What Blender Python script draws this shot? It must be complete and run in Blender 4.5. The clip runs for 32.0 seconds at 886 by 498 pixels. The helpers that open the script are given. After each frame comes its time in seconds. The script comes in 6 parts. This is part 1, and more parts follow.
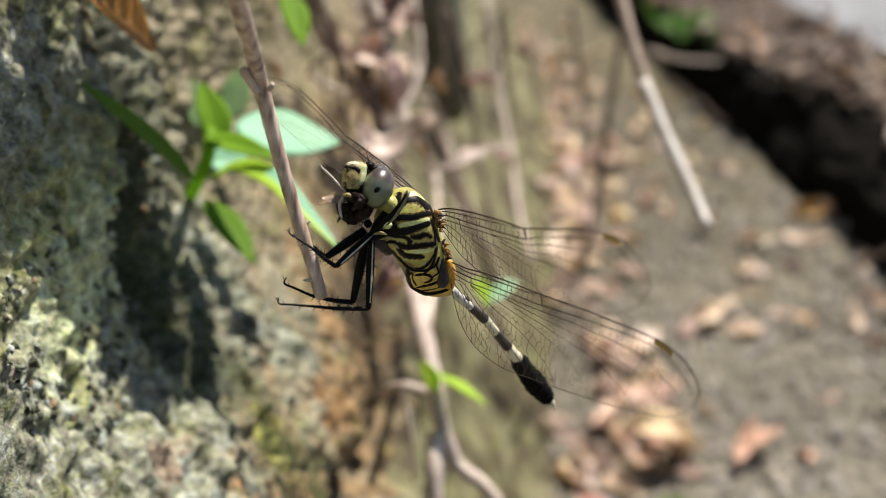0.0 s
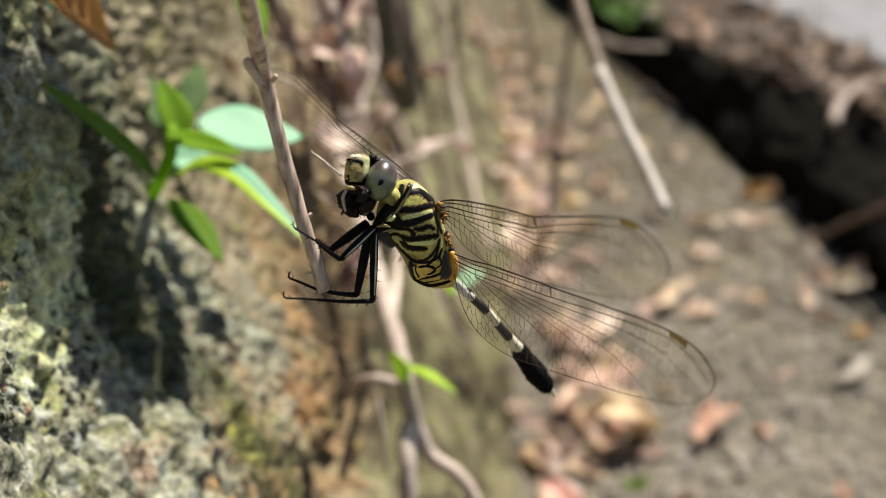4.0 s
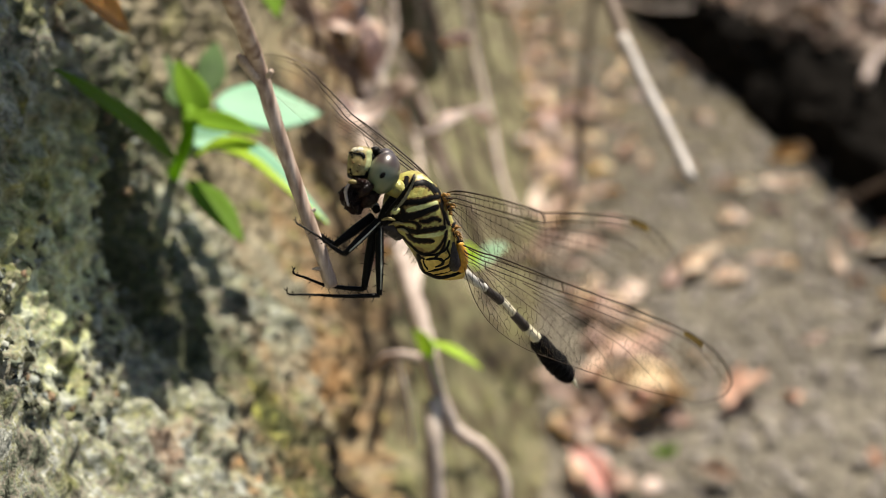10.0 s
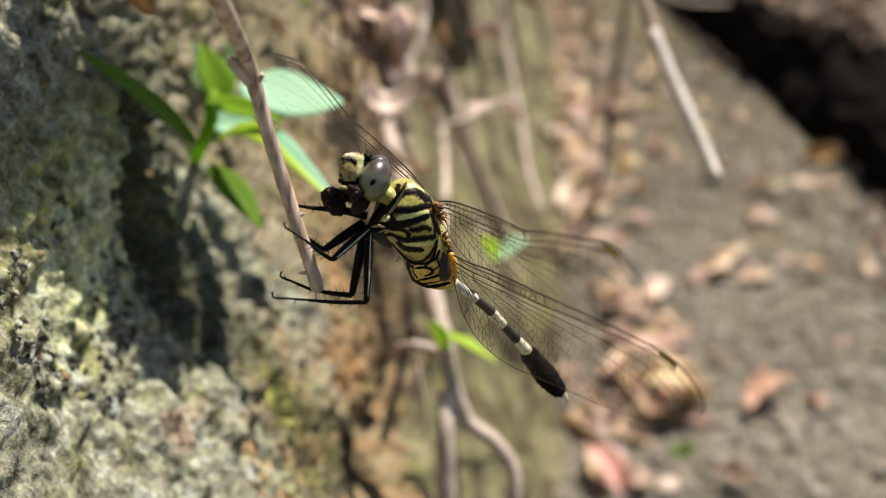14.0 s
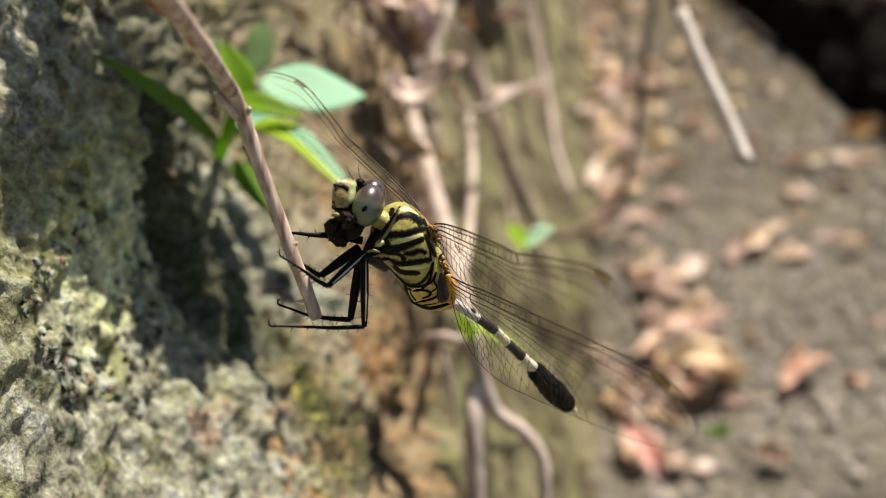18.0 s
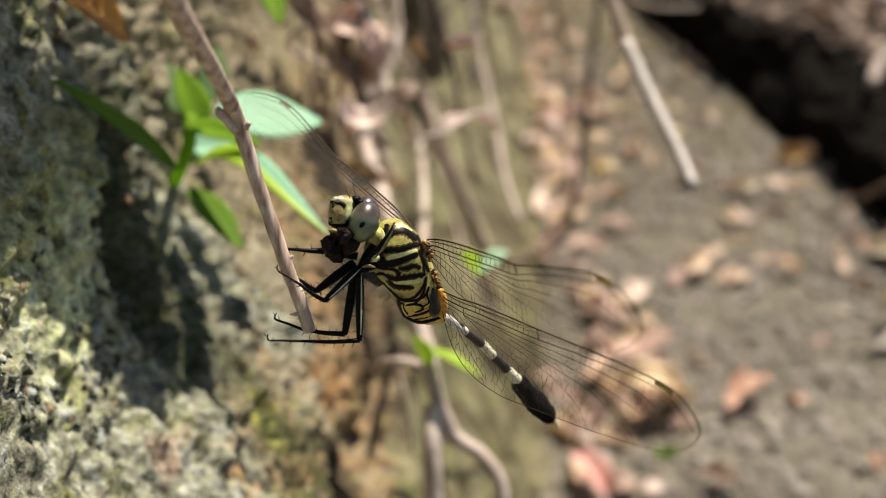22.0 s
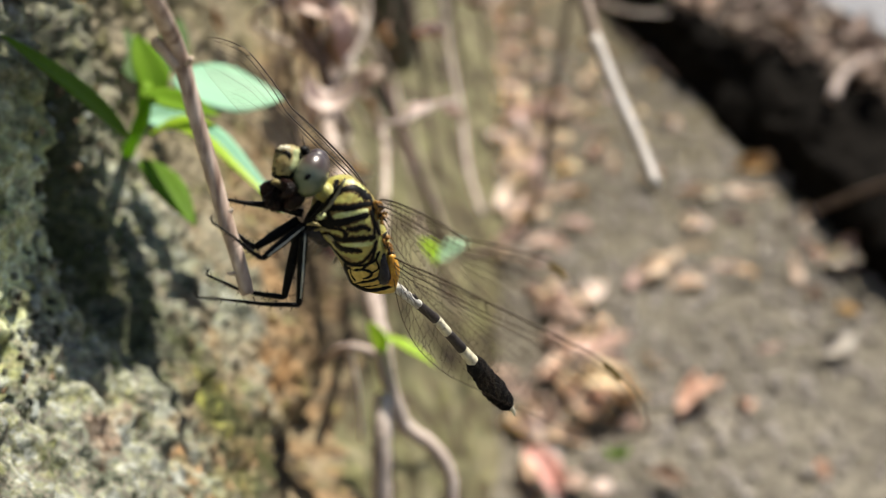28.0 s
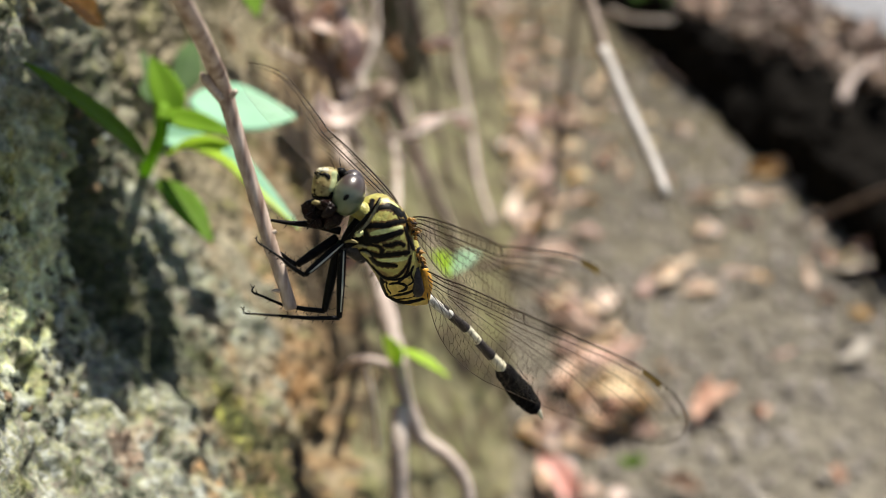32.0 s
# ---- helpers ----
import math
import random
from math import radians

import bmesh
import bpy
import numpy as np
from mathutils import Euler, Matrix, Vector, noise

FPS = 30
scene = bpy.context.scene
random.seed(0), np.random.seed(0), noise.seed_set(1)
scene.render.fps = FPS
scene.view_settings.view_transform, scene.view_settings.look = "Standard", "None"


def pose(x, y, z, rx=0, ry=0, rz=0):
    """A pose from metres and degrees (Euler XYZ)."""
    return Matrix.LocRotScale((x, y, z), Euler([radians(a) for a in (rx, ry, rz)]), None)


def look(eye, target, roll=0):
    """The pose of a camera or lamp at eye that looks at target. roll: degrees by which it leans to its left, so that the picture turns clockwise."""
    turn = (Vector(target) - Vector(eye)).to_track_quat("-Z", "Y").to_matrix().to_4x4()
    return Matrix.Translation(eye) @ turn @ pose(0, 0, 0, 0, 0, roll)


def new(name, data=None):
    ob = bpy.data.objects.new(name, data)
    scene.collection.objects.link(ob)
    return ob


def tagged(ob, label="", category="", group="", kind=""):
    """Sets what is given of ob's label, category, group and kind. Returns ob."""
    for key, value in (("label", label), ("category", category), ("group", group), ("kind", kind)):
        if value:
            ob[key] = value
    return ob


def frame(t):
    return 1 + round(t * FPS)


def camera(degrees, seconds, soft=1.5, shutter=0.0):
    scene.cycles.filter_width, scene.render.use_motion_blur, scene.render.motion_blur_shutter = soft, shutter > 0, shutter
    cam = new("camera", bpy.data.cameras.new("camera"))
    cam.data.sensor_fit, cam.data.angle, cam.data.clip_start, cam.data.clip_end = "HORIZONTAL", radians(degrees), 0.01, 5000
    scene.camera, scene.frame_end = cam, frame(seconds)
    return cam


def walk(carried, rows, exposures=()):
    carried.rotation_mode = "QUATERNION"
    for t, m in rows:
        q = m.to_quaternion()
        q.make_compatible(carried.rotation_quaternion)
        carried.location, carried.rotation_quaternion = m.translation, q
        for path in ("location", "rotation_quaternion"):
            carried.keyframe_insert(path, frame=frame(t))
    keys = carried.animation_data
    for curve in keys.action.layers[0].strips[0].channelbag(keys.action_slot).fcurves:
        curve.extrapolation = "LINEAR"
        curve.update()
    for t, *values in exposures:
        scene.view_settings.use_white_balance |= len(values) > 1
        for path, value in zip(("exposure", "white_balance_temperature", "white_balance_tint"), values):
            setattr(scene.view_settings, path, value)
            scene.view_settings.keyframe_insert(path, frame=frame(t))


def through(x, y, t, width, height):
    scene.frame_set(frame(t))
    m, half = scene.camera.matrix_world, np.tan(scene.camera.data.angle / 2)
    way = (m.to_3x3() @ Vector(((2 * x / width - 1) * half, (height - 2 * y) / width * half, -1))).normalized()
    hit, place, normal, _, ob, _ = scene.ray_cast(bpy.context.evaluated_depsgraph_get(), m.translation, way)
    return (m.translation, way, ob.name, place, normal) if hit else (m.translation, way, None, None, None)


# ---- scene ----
from mathutils.bvhtree import BVHTree

PATH = [
    (0.0, 0.00298, -0.00066, 0.44988, 63.909, -1.793, -2.958),
    (0.5, 0.00137, -0.00141, 0.44930, 63.652, -1.909, -3.575),
    (1.0, -0.00076, -0.00210, 0.44968, 63.363, -2.049, -4.172),
    (1.5, 0.00003, -0.00136, 0.44978, 63.176, -2.111, -4.879),
    (2.0, 0.00062, -0.00152, 0.45010, 63.081, -1.958, -5.458),
    (2.5, 0.00052, -0.00102, 0.44933, 62.897, -1.998, -5.689),
    (3.0, -0.00025, -0.00103, 0.44949, 63.060, -1.738, -5.964),
    (3.5, -0.00044, -0.00175, 0.45032, 63.281, -1.567, -6.205),
    (5.5, -0.00041, -0.00017, 0.44914, 63.712, -0.833, -7.361),
    (6.0, -0.00047, -0.00019, 0.45009, 63.514, -0.564, -7.548),
    (6.5, -0.00102, -0.00113, 0.44983, 63.089, -0.437, -7.446),
    (7.0, -0.00079, -0.00078, 0.45050, 62.847, -0.240, -7.528),
    (7.5, -0.00004, -0.00057, 0.45024, 62.658, -0.131, -7.532),
    (8.0, -0.00055, -0.00000, 0.44883, 62.448, -0.180, -7.524),
    (8.5, -0.00037, 0.00002, 0.44855, 62.230, -0.141, -7.272),
    (9.0, -0.00000, -0.00000, 0.45000, 62.000, -0.000, -6.800),
    (9.5, 0.00013, 0.00051, 0.45052, 61.705, 0.132, -6.148),
    (10.0, 0.00113, 0.00095, 0.45107, 61.409, 0.279, -5.384),
    (10.5, 0.00273, 0.00302, 0.45125, 61.162, 0.365, -4.737),
    (11.0, 0.00364, 0.00414, 0.45103, 61.058, 0.474, -4.310),
    (11.5, 0.00274, 0.00383, 0.45133, 61.012, 0.414, -3.975),
    (12.0, 0.00298, 0.00298, 0.45268, 61.079, 0.329, -3.785),
    (12.5, 0.00326, 0.00335, 0.45318, 61.080, -0.006, -3.551),
    (13.0, 0.00456, 0.00323, 0.45291, 61.122, -0.233, -3.369),
    (13.5, 0.00345, 0.00272, 0.45172, 60.966, -0.651, -3.147),
    (14.0, 0.00332, 0.00204, 0.45165, 60.629, -0.679, -2.897),
    (14.5, 0.00469, 0.00236, 0.45246, 60.008, -0.718, -2.677),
    (16.5, 0.00631, 0.00506, 0.45213, 58.303, 0.382, -1.639),
    (17.0, 0.00742, 0.00606, 0.45247, 58.641, 0.732, -1.439),
    (17.5, 0.00678, 0.00555, 0.45292, 59.104, 1.083, -1.453),
    (18.0, 0.00607, 0.00440, 0.45410, 59.301, 1.223, -1.443),
    (18.5, 0.00617, 0.00428, 0.45460, 59.570, 1.307, -1.693),
    (19.0, 0.00525, 0.00302, 0.45424, 59.660, 1.344, -1.944),
    (19.5, 0.00470, 0.00328, 0.45394, 59.675, 1.225, -2.247),
    (20.0, 0.00494, 0.00360, 0.45354, 59.798, 1.249, -2.690),
    (20.5, 0.00422, 0.00325, 0.45432, 60.012, 1.144, -3.242),
    (21.0, 0.00323, 0.00267, 0.45480, 60.265, 0.911, -3.741),
    (21.5, 0.00339, 0.00266, 0.45455, 60.655, 0.440, -4.368),
    (22.0, 0.00252, 0.00243, 0.45414, 61.096, 0.020, -4.877),
    (22.5, 0.00120, 0.00193, 0.45226, 61.363, -0.463, -5.149),
    (23.0, 0.00059, 0.00124, 0.45286, 61.398, -1.208, -5.231),
    (23.5, 0.00106, 0.00165, 0.45322, 61.452, -1.737, -5.436),
    (24.0, -0.00010, 0.00231, 0.45327, 61.240, -2.774, -5.478),
    (24.5, 0.00008, 0.00203, 0.45328, 61.103, -3.293, -5.618),
    (25.0, 0.00008, 0.00179, 0.45165, 61.203, -3.502, -5.941),
    (25.5, -0.00097, 0.00175, 0.45112, 60.919, -4.009, -5.820),
    (27.5, 0.00275, 0.00307, 0.45099, 61.021, -3.242, -5.978),
    (28.0, 0.00343, 0.00429, 0.45003, 60.903, -3.330, -5.888),
    (28.5, 0.00369, 0.00310, 0.45034, 60.943, -3.149, -5.836),
    (29.0, 0.00230, 0.00245, 0.45155, 60.898, -3.173, -5.705),
    (29.5, 0.00175, 0.00213, 0.45078, 60.956, -3.064, -5.690),
    (30.0, 0.00077, 0.00197, 0.45163, 60.992, -3.081, -5.607),
    (30.5, 0.00083, 0.00171, 0.45118, 61.106, -2.947, -5.541),
    (31.0, 0.00163, 0.00181, 0.45155, 61.321, -2.569, -5.628),
    (31.5, 0.00174, 0.00205, 0.45138, 61.414, -2.424, -5.638),
    (32.0, 0.00253, 0.00248, 0.45232, 61.470, -2.253, -5.689),
]

PERCH = [
    (0.0, 0.00988, 0.09871, 0.39837, 63.078, 0.558, -2.910),
    (0.5, 0.01097, 0.10068, 0.39855, 62.725, -0.038, -3.707),
    (1.0, 0.01337, 0.09954, 0.39961, 63.169, 0.431, -3.169),
    (1.5, 0.01252, 0.09904, 0.39926, 63.098, 0.481, -3.230),
    (2.0, 0.01217, 0.09795, 0.39923, 63.045, 0.611, -2.907),
    (2.5, 0.01251, 0.09763, 0.40034, 63.389, 0.374, -5.018),
    (3.0, 0.01284, 0.09719, 0.39925, 63.684, 1.023, -4.903),
    (3.5, 0.01281, 0.09770, 0.39851, 63.496, 1.035, -4.296),
    (5.5, 0.01243, 0.09769, 0.39916, 62.430, -0.097, -7.233),
    (6.0, 0.01214, 0.09785, 0.39783, 62.669, -0.035, -6.782),
    (6.5, 0.01282, 0.09802, 0.39901, 62.464, -0.102, -7.651),
    (7.0, 0.01246, 0.09818, 0.39811, 62.478, -0.219, -8.005),
    (7.5, 0.01216, 0.09805, 0.39835, 62.737, -0.228, -7.560),
    (8.0, 0.01254, 0.09772, 0.39989, 63.170, -0.243, -7.790),
    (8.5, 0.01265, 0.09715, 0.40015, 63.381, -0.578, -8.697),
    (9.0, 0.01150, 0.09644, 0.39835, 62.000, 0.000, -6.800),
    (9.5, 0.01152, 0.09761, 0.39757, 63.279, -0.420, -7.217),
    (10.0, 0.01119, 0.09705, 0.39779, 62.749, -0.226, -6.727),
    (10.5, 0.00919, 0.09351, 0.39743, 62.402, 0.873, -5.529),
    (11.0, 0.00840, 0.09475, 0.39650, 62.094, -0.389, -7.098),
    (11.5, 0.00890, 0.09539, 0.39621, 61.609, 0.179, -6.268),
    (12.0, 0.00871, 0.09463, 0.39557, 61.672, 0.627, -6.170),
    (12.5, 0.00900, 0.09597, 0.39567, 61.943, -0.367, -6.796),
    (13.0, 0.00767, 0.09512, 0.39533, 61.534, 0.202, -6.487),
    (13.5, 0.00751, 0.09671, 0.39588, 62.013, -0.598, -6.803),
    (14.0, 0.00844, 0.09657, 0.39631, 61.907, 0.050, -6.652),
    (14.5, 0.00757, 0.09610, 0.39613, 62.120, -0.576, -6.843),
    (16.5, 0.00616, 0.09535, 0.39627, 62.603, -2.123, -7.586),
    (17.0, 0.00517, 0.09543, 0.39586, 63.327, -2.572, -8.351),
    (17.5, 0.00488, 0.09428, 0.39461, 60.621, -0.357, -6.604),
    (18.0, 0.00597, 0.09625, 0.39404, 61.238, -1.056, -7.037),
    (18.5, 0.00614, 0.09595, 0.39325, 61.075, -0.911, -7.008),
    (19.0, 0.00642, 0.09622, 0.39328, 60.824, -0.539, -7.097),
    (19.5, 0.00703, 0.09730, 0.39379, 60.980, -0.657, -6.164),
    (20.0, 0.00764, 0.09755, 0.39414, 61.640, -0.992, -6.426),
    (20.5, 0.00805, 0.09866, 0.39342, 62.076, -1.006, -6.639),
    (21.0, 0.00916, 0.09824, 0.39324, 61.593, -0.438, -7.569),
    (21.5, 0.00850, 0.09809, 0.39391, 61.983, -1.268, -7.910),
    (22.0, 0.00904, 0.09764, 0.39387, 61.517, -0.450, -6.873),
    (22.5, 0.01033, 0.09861, 0.39498, 60.761, -0.520, -6.301),
    (23.0, 0.01082, 0.09931, 0.39531, 60.797, -0.968, -5.493),
    (23.5, 0.01048, 0.09856, 0.39452, 60.567, -0.620, -6.573),
    (24.0, 0.01167, 0.09988, 0.39507, 61.152, -1.344, -6.364),
    (24.5, 0.01228, 0.09915, 0.39538, 61.333, -0.841, -6.933),
    (25.0, 0.01158, 0.09823, 0.39520, 62.596, -0.748, -9.919),
    (25.5, 0.01188, 0.09738, 0.39755, 63.190, -0.383, -9.576),
    (27.5, 0.00930, 0.09448, 0.39726, 62.257, -0.678, -8.736),
    (28.0, 0.00798, 0.09315, 0.39801, 61.734, -0.409, -9.161),
    (28.5, 0.00847, 0.09301, 0.39803, 64.395, 0.621, -9.797),
    (29.0, 0.00999, 0.09417, 0.39805, 64.539, 0.726, -10.091),
    (29.5, 0.01074, 0.09542, 0.39811, 65.049, 0.628, -11.283),
    (30.0, 0.01018, 0.09562, 0.39689, 63.367, 0.793, -9.983),
    (30.5, 0.01022, 0.09595, 0.39730, 63.852, 0.831, -9.334),
    (31.0, 0.00990, 0.09492, 0.39685, 64.484, 1.330, -10.119),
    (31.5, 0.01015, 0.09566, 0.39695, 63.631, 0.771, -9.853),
    (32.0, 0.01043, 0.09595, 0.39697, 61.950, -0.614, -8.618),
]

cam = camera(52.8, 32.0, soft=0.6)
cam.data.dof.use_dof = True
cam.data.dof.focus_distance = 0.1205
cam.data.dof.aperture_fstop = 13.0
cam.data.dof.aperture_blades = 0
walk(cam, [(t, pose(*p)) for t, *p in PATH], exposures=((0.0, 0.81, 6150, 10), (2.0, 0.77, 6250, 10), (4.0, 0.75, 6350, 10), (8.0, 0.75, 6450, 11), (14.0, 0.73, 6450, 11), (20.0, 0.68, 6550, 12), (25.0, 0.74, 6450, 11), (31.0, 0.76, 6150, 10), (32.0, 0.77, 6150, 10)))

# ---- light ----
SUN = Vector((0.33, 0.36, 0.87)).normalized()
world = bpy.data.worlds.new("sky")
scene.world = world
world.use_nodes = True
wn = world.node_tree.nodes
sky = wn.new("ShaderNodeTexSky")
sky.sky_type = "NISHITA"
sky.sun_disc = False
sky.sun_elevation = math.asin(SUN.z)
sky.sun_rotation = math.atan2(SUN.x, SUN.y)
world.node_tree.links.new(sky.outputs[0], wn["Background"].inputs[0])
wn["Background"].inputs[1].default_value = 0.045
sun = new("sun", bpy.data.lights.new("sun", "SUN"))
sun.data.energy = 4.9
sun.data.angle = radians(0.6)
sun.data.color = (1.0, 0.91, 0.77)
sun.matrix_world = look((SUN * 5).to_tuple(), (0, 0, 0))

# ---- materials ----
MATS = {}


def shader(name, rough=0.7, metal=0.0, spec=0.4):
    m = bpy.data.materials.new(name)
    m.use_nodes = True
    b = m.node_tree.nodes["Principled BSDF"]
    b.inputs["Roughness"].default_value = rough
    b.inputs["Metallic"].default_value = metal
    b.inputs["Specular IOR Level"].default_value = spec
    MATS[name] = m
    return m, m.node_tree.nodes, m.node_tree.links, b


def tex(nodes, links, kind, scale, detail=4.0, coords="Object", rough=0.6, warp=0.0):
    co = nodes.new("ShaderNodeTexCoord").outputs[coords]
    t = nodes.new("ShaderNodeTex" + kind)
    t.inputs["Scale"].default_value = scale
    if kind == "Noise":
        t.inputs["Detail"].default_value = detail
        t.inputs["Roughness"].default_value = rough
        t.inputs["Distortion"].default_value = warp
    links.new(co, t.inputs["Vector"])
    return t.outputs["Distance" if kind == "Voronoi" else "Fac" if kind == "Noise" else 0]


def ramp(nodes, links, fac, stops, mode="LINEAR"):
    r = nodes.new("ShaderNodeValToRGB")
    r.color_ramp.interpolation = mode
    e = r.color_ramp.elements
    while len(e) < len(stops):
        e.new(0.5)
    for k, (p, c) in enumerate(stops):
        e[k].position = p
        e[k].color = (*c, 1) if len(c) == 3 else c
    links.new(fac, r.inputs[0])
    return r.outputs[0]


def mix(nodes, links, fac, a, b, how="MIX"):
    x = nodes.new("ShaderNodeMix")
    x.data_type, x.blend_type = "RGBA", how
    for sock, v in ((x.inputs[0], fac), (x.inputs[6], a), (x.inputs[7], b)):
        if isinstance(v, (int, float)):
            sock.default_value = v
        elif isinstance(v, tuple):
            sock.default_value = (*v, 1)
        else:
            links.new(v, sock)
    return x.outputs[2]


def math_node(nodes, links, op, a, b=0.0, clamp=False):
    x = nodes.new("ShaderNodeMath")
    x.operation, x.use_clamp = op, clamp
    for sock, v in zip(x.inputs, (a, b)):
        if isinstance(v, (int, float)):
            sock.default_value = v
        else:
            links.new(v, sock)
    return x.outputs[0]


def bump(nodes, links, b, height, strength=0.4, dist=0.001):
    n = nodes.new("ShaderNodeBump")
    n.inputs["Strength"].default_value = strength
    n.inputs["Distance"].default_value = dist
    links.new(height, n.inputs["Height"])
    links.new(n.outputs[0], b.inputs["Normal"])


def grained(name, dark, light, scale, rough=0.75, fine=4.0, strength=0.4, dist=0.0005, metal=0.0, spec=0.3, coords="Object", vary=0.0):
    m, n, l, b = shader(name, rough, metal, spec)
    big = tex(n, l, "Noise", scale, 5, coords)
    small = tex(n, l, "Noise", scale * fine, 3, coords)
    col = ramp(n, l, big, [(0.3, dark), (0.7, light)])
    col = mix(n, l, 0.55, col, ramp(n, l, small, [(0.3, (0.45, 0.45, 0.45)), (0.7, (1.0, 1.0, 1.0))]), "MULTIPLY")
    if vary:
        r = n.new("ShaderNodeObjectInfo").outputs["Random"]
        h = n.new("ShaderNodeHueSaturation")
        l.new(math_node(n, l, "MULTIPLY_ADD", r, vary * 1.6), h.inputs["Value"])
        h.inputs["Value"].links[0].from_node.inputs[2].default_value = 1.0 - vary * 0.8
        l.new(math_node(n, l, "MULTIPLY_ADD", r, 0.03), h.inputs["Hue"])
        h.inputs["Hue"].links[0].from_node.inputs[2].default_value = 0.485
        l.new(col, h.inputs["Color"])
        col = h.outputs[0]
    l.new(col, b.inputs["Base Color"])
    bump(n, l, b, small, strength, dist)
    return m


def leafy(name, front, back, scale=60, shine=0.35, through=0.45, vary=0.0, gloss=0.5):
    """A thin leaf: a glossy face and light that comes through it."""
    m, n, l, b = shader(name, shine, 0.0, gloss)
    big = tex(n, l, "Noise", scale, 4)
    col = ramp(n, l, big, [(0.3, front), (0.7, back)])
    if vary:
        r = n.new("ShaderNodeObjectInfo").outputs["Random"]
        h = n.new("ShaderNodeHueSaturation")
        v = math_node(n, l, "MULTIPLY", r, vary * 2)
        l.new(math_node(n, l, "ADD", v, 1.0 - vary), h.inputs["Value"])
        l.new(math_node(n, l, "ADD", math_node(n, l, "MULTIPLY", r, 0.06), 0.47), h.inputs["Hue"])
        l.new(col, h.inputs["Color"])
        col = h.outputs[0]
    l.new(col, b.inputs["Base Color"])
    tr = n.new("ShaderNodeBsdfTranslucent")
    l.new(mix(n, l, 1.0, col, (1.6, 1.6, 0.9), "MULTIPLY"), tr.inputs[0])
    mx = n.new("ShaderNodeMixShader")
    mx.inputs[0].default_value = through
    l.new(b.outputs[0], mx.inputs[1])
    l.new(tr.outputs[0], mx.inputs[2])
    l.new(mx.outputs[0], n["Material Output"].inputs[0])
    return m


# rock face: grey-green crust, tan and ochre stains, yellow lichen, dark pits
def spot(n, l, centre, size, edge):
    """A patch with a torn outline round a place: 1 inside, 0 outside. size: half widths along the axes."""
    v = n.new("ShaderNodeVectorMath")
    v.operation = "SUBTRACT"
    l.new(n.new("ShaderNodeTexCoord").outputs["Object"], v.inputs[0])
    v.inputs[1].default_value = centre
    d = n.new("ShaderNodeVectorMath")
    d.operation = "DIVIDE"
    l.new(v.outputs[0], d.inputs[0])
    d.inputs[1].default_value = size
    k = n.new("ShaderNodeVectorMath")
    k.operation = "LENGTH"
    l.new(d.outputs[0], k.inputs[0])
    far = math_node(n, l, "ADD", k.outputs["Value"], math_node(n, l, "MULTIPLY", math_node(n, l, "SUBTRACT", edge, 0.5), 4.2))
    return ramp(n, l, far, [(0.25, (0.85, 0.85, 0.85)), (1.15, (0, 0, 0))])


def shaded_earth(n, l, col, edge, grain):
    """Dark earth between rock and slope, the gap's shade painted in as near-black."""
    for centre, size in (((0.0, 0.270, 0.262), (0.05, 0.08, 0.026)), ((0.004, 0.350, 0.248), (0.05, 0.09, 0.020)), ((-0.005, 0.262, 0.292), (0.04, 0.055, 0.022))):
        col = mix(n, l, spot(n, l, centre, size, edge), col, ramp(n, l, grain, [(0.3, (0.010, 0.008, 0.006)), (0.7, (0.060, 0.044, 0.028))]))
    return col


m, n, l, b = shader("lichen_rock", 0.9, 0.0, 0.2)
v1 = tex(n, l, "Noise", 55, 6, warp=0.6)
v2 = tex(n, l, "Noise", 185, 5, rough=0.65, warp=0.3)
v3 = tex(n, l, "Noise", 520, 4, rough=0.7)
crumb = tex(n, l, "Voronoi", 260)
sep = n.new("ShaderNodeSeparateXYZ")
l.new(n.new("ShaderNodeTexCoord").outputs["Object"], sep.inputs[0])
col = ramp(n, l, v2, [(0.35, (0.03, 0.032, 0.022)), (0.42, (0.14, 0.155, 0.11)), (0.465, (0.29, 0.255, 0.20)), (0.50, (0.235, 0.265, 0.215)), (0.54, (0.31, 0.305, 0.165)), (0.575, (0.47, 0.48, 0.43)), (0.63, (0.27, 0.29, 0.24)), (0.70, (0.56, 0.56, 0.51))])
ochre = ramp(n, l, tex(n, l, "Noise", 60, 5, warp=1.2), [(0.30, (0.05, 0.032, 0.018)), (0.40, (0.16, 0.115, 0.06)), (0.48, (0.33, 0.215, 0.115)), (0.55, (0.25, 0.21, 0.13)), (0.62, (0.34, 0.26, 0.165)), (0.74, (0.46, 0.39, 0.29))])
tan = ramp(n, l, tex(n, l, "Noise", 70, 5, warp=0.8), [(0.32, (0.05, 0.042, 0.024)), (0.44, (0.16, 0.14, 0.085)), (0.55, (0.31, 0.265, 0.18)), (0.70, (0.47, 0.41, 0.30))])
band = math_node(n, l, "MULTIPLY_ADD", sep.outputs[0], 22.0)
band.node.inputs[2].default_value = 1.05
spread = math_node(n, l, "ADD", math_node(n, l, "MULTIPLY", math_node(n, l, "SUBTRACT", v1, 0.5), 2.4), band, True)
beyond = math_node(n, l, "MULTIPLY_ADD", sep.outputs[1], 30.0)
beyond.node.inputs[2].default_value = -5.9
beyond = math_node(n, l, "ADD", math_node(n, l, "MULTIPLY", math_node(n, l, "SUBTRACT", v1, 0.5), 1.8), beyond, True)
col = mix(n, l, ramp(n, l, beyond, [(0.2, (0, 0, 0)), (0.8, (1, 1, 1))]), col, tan)
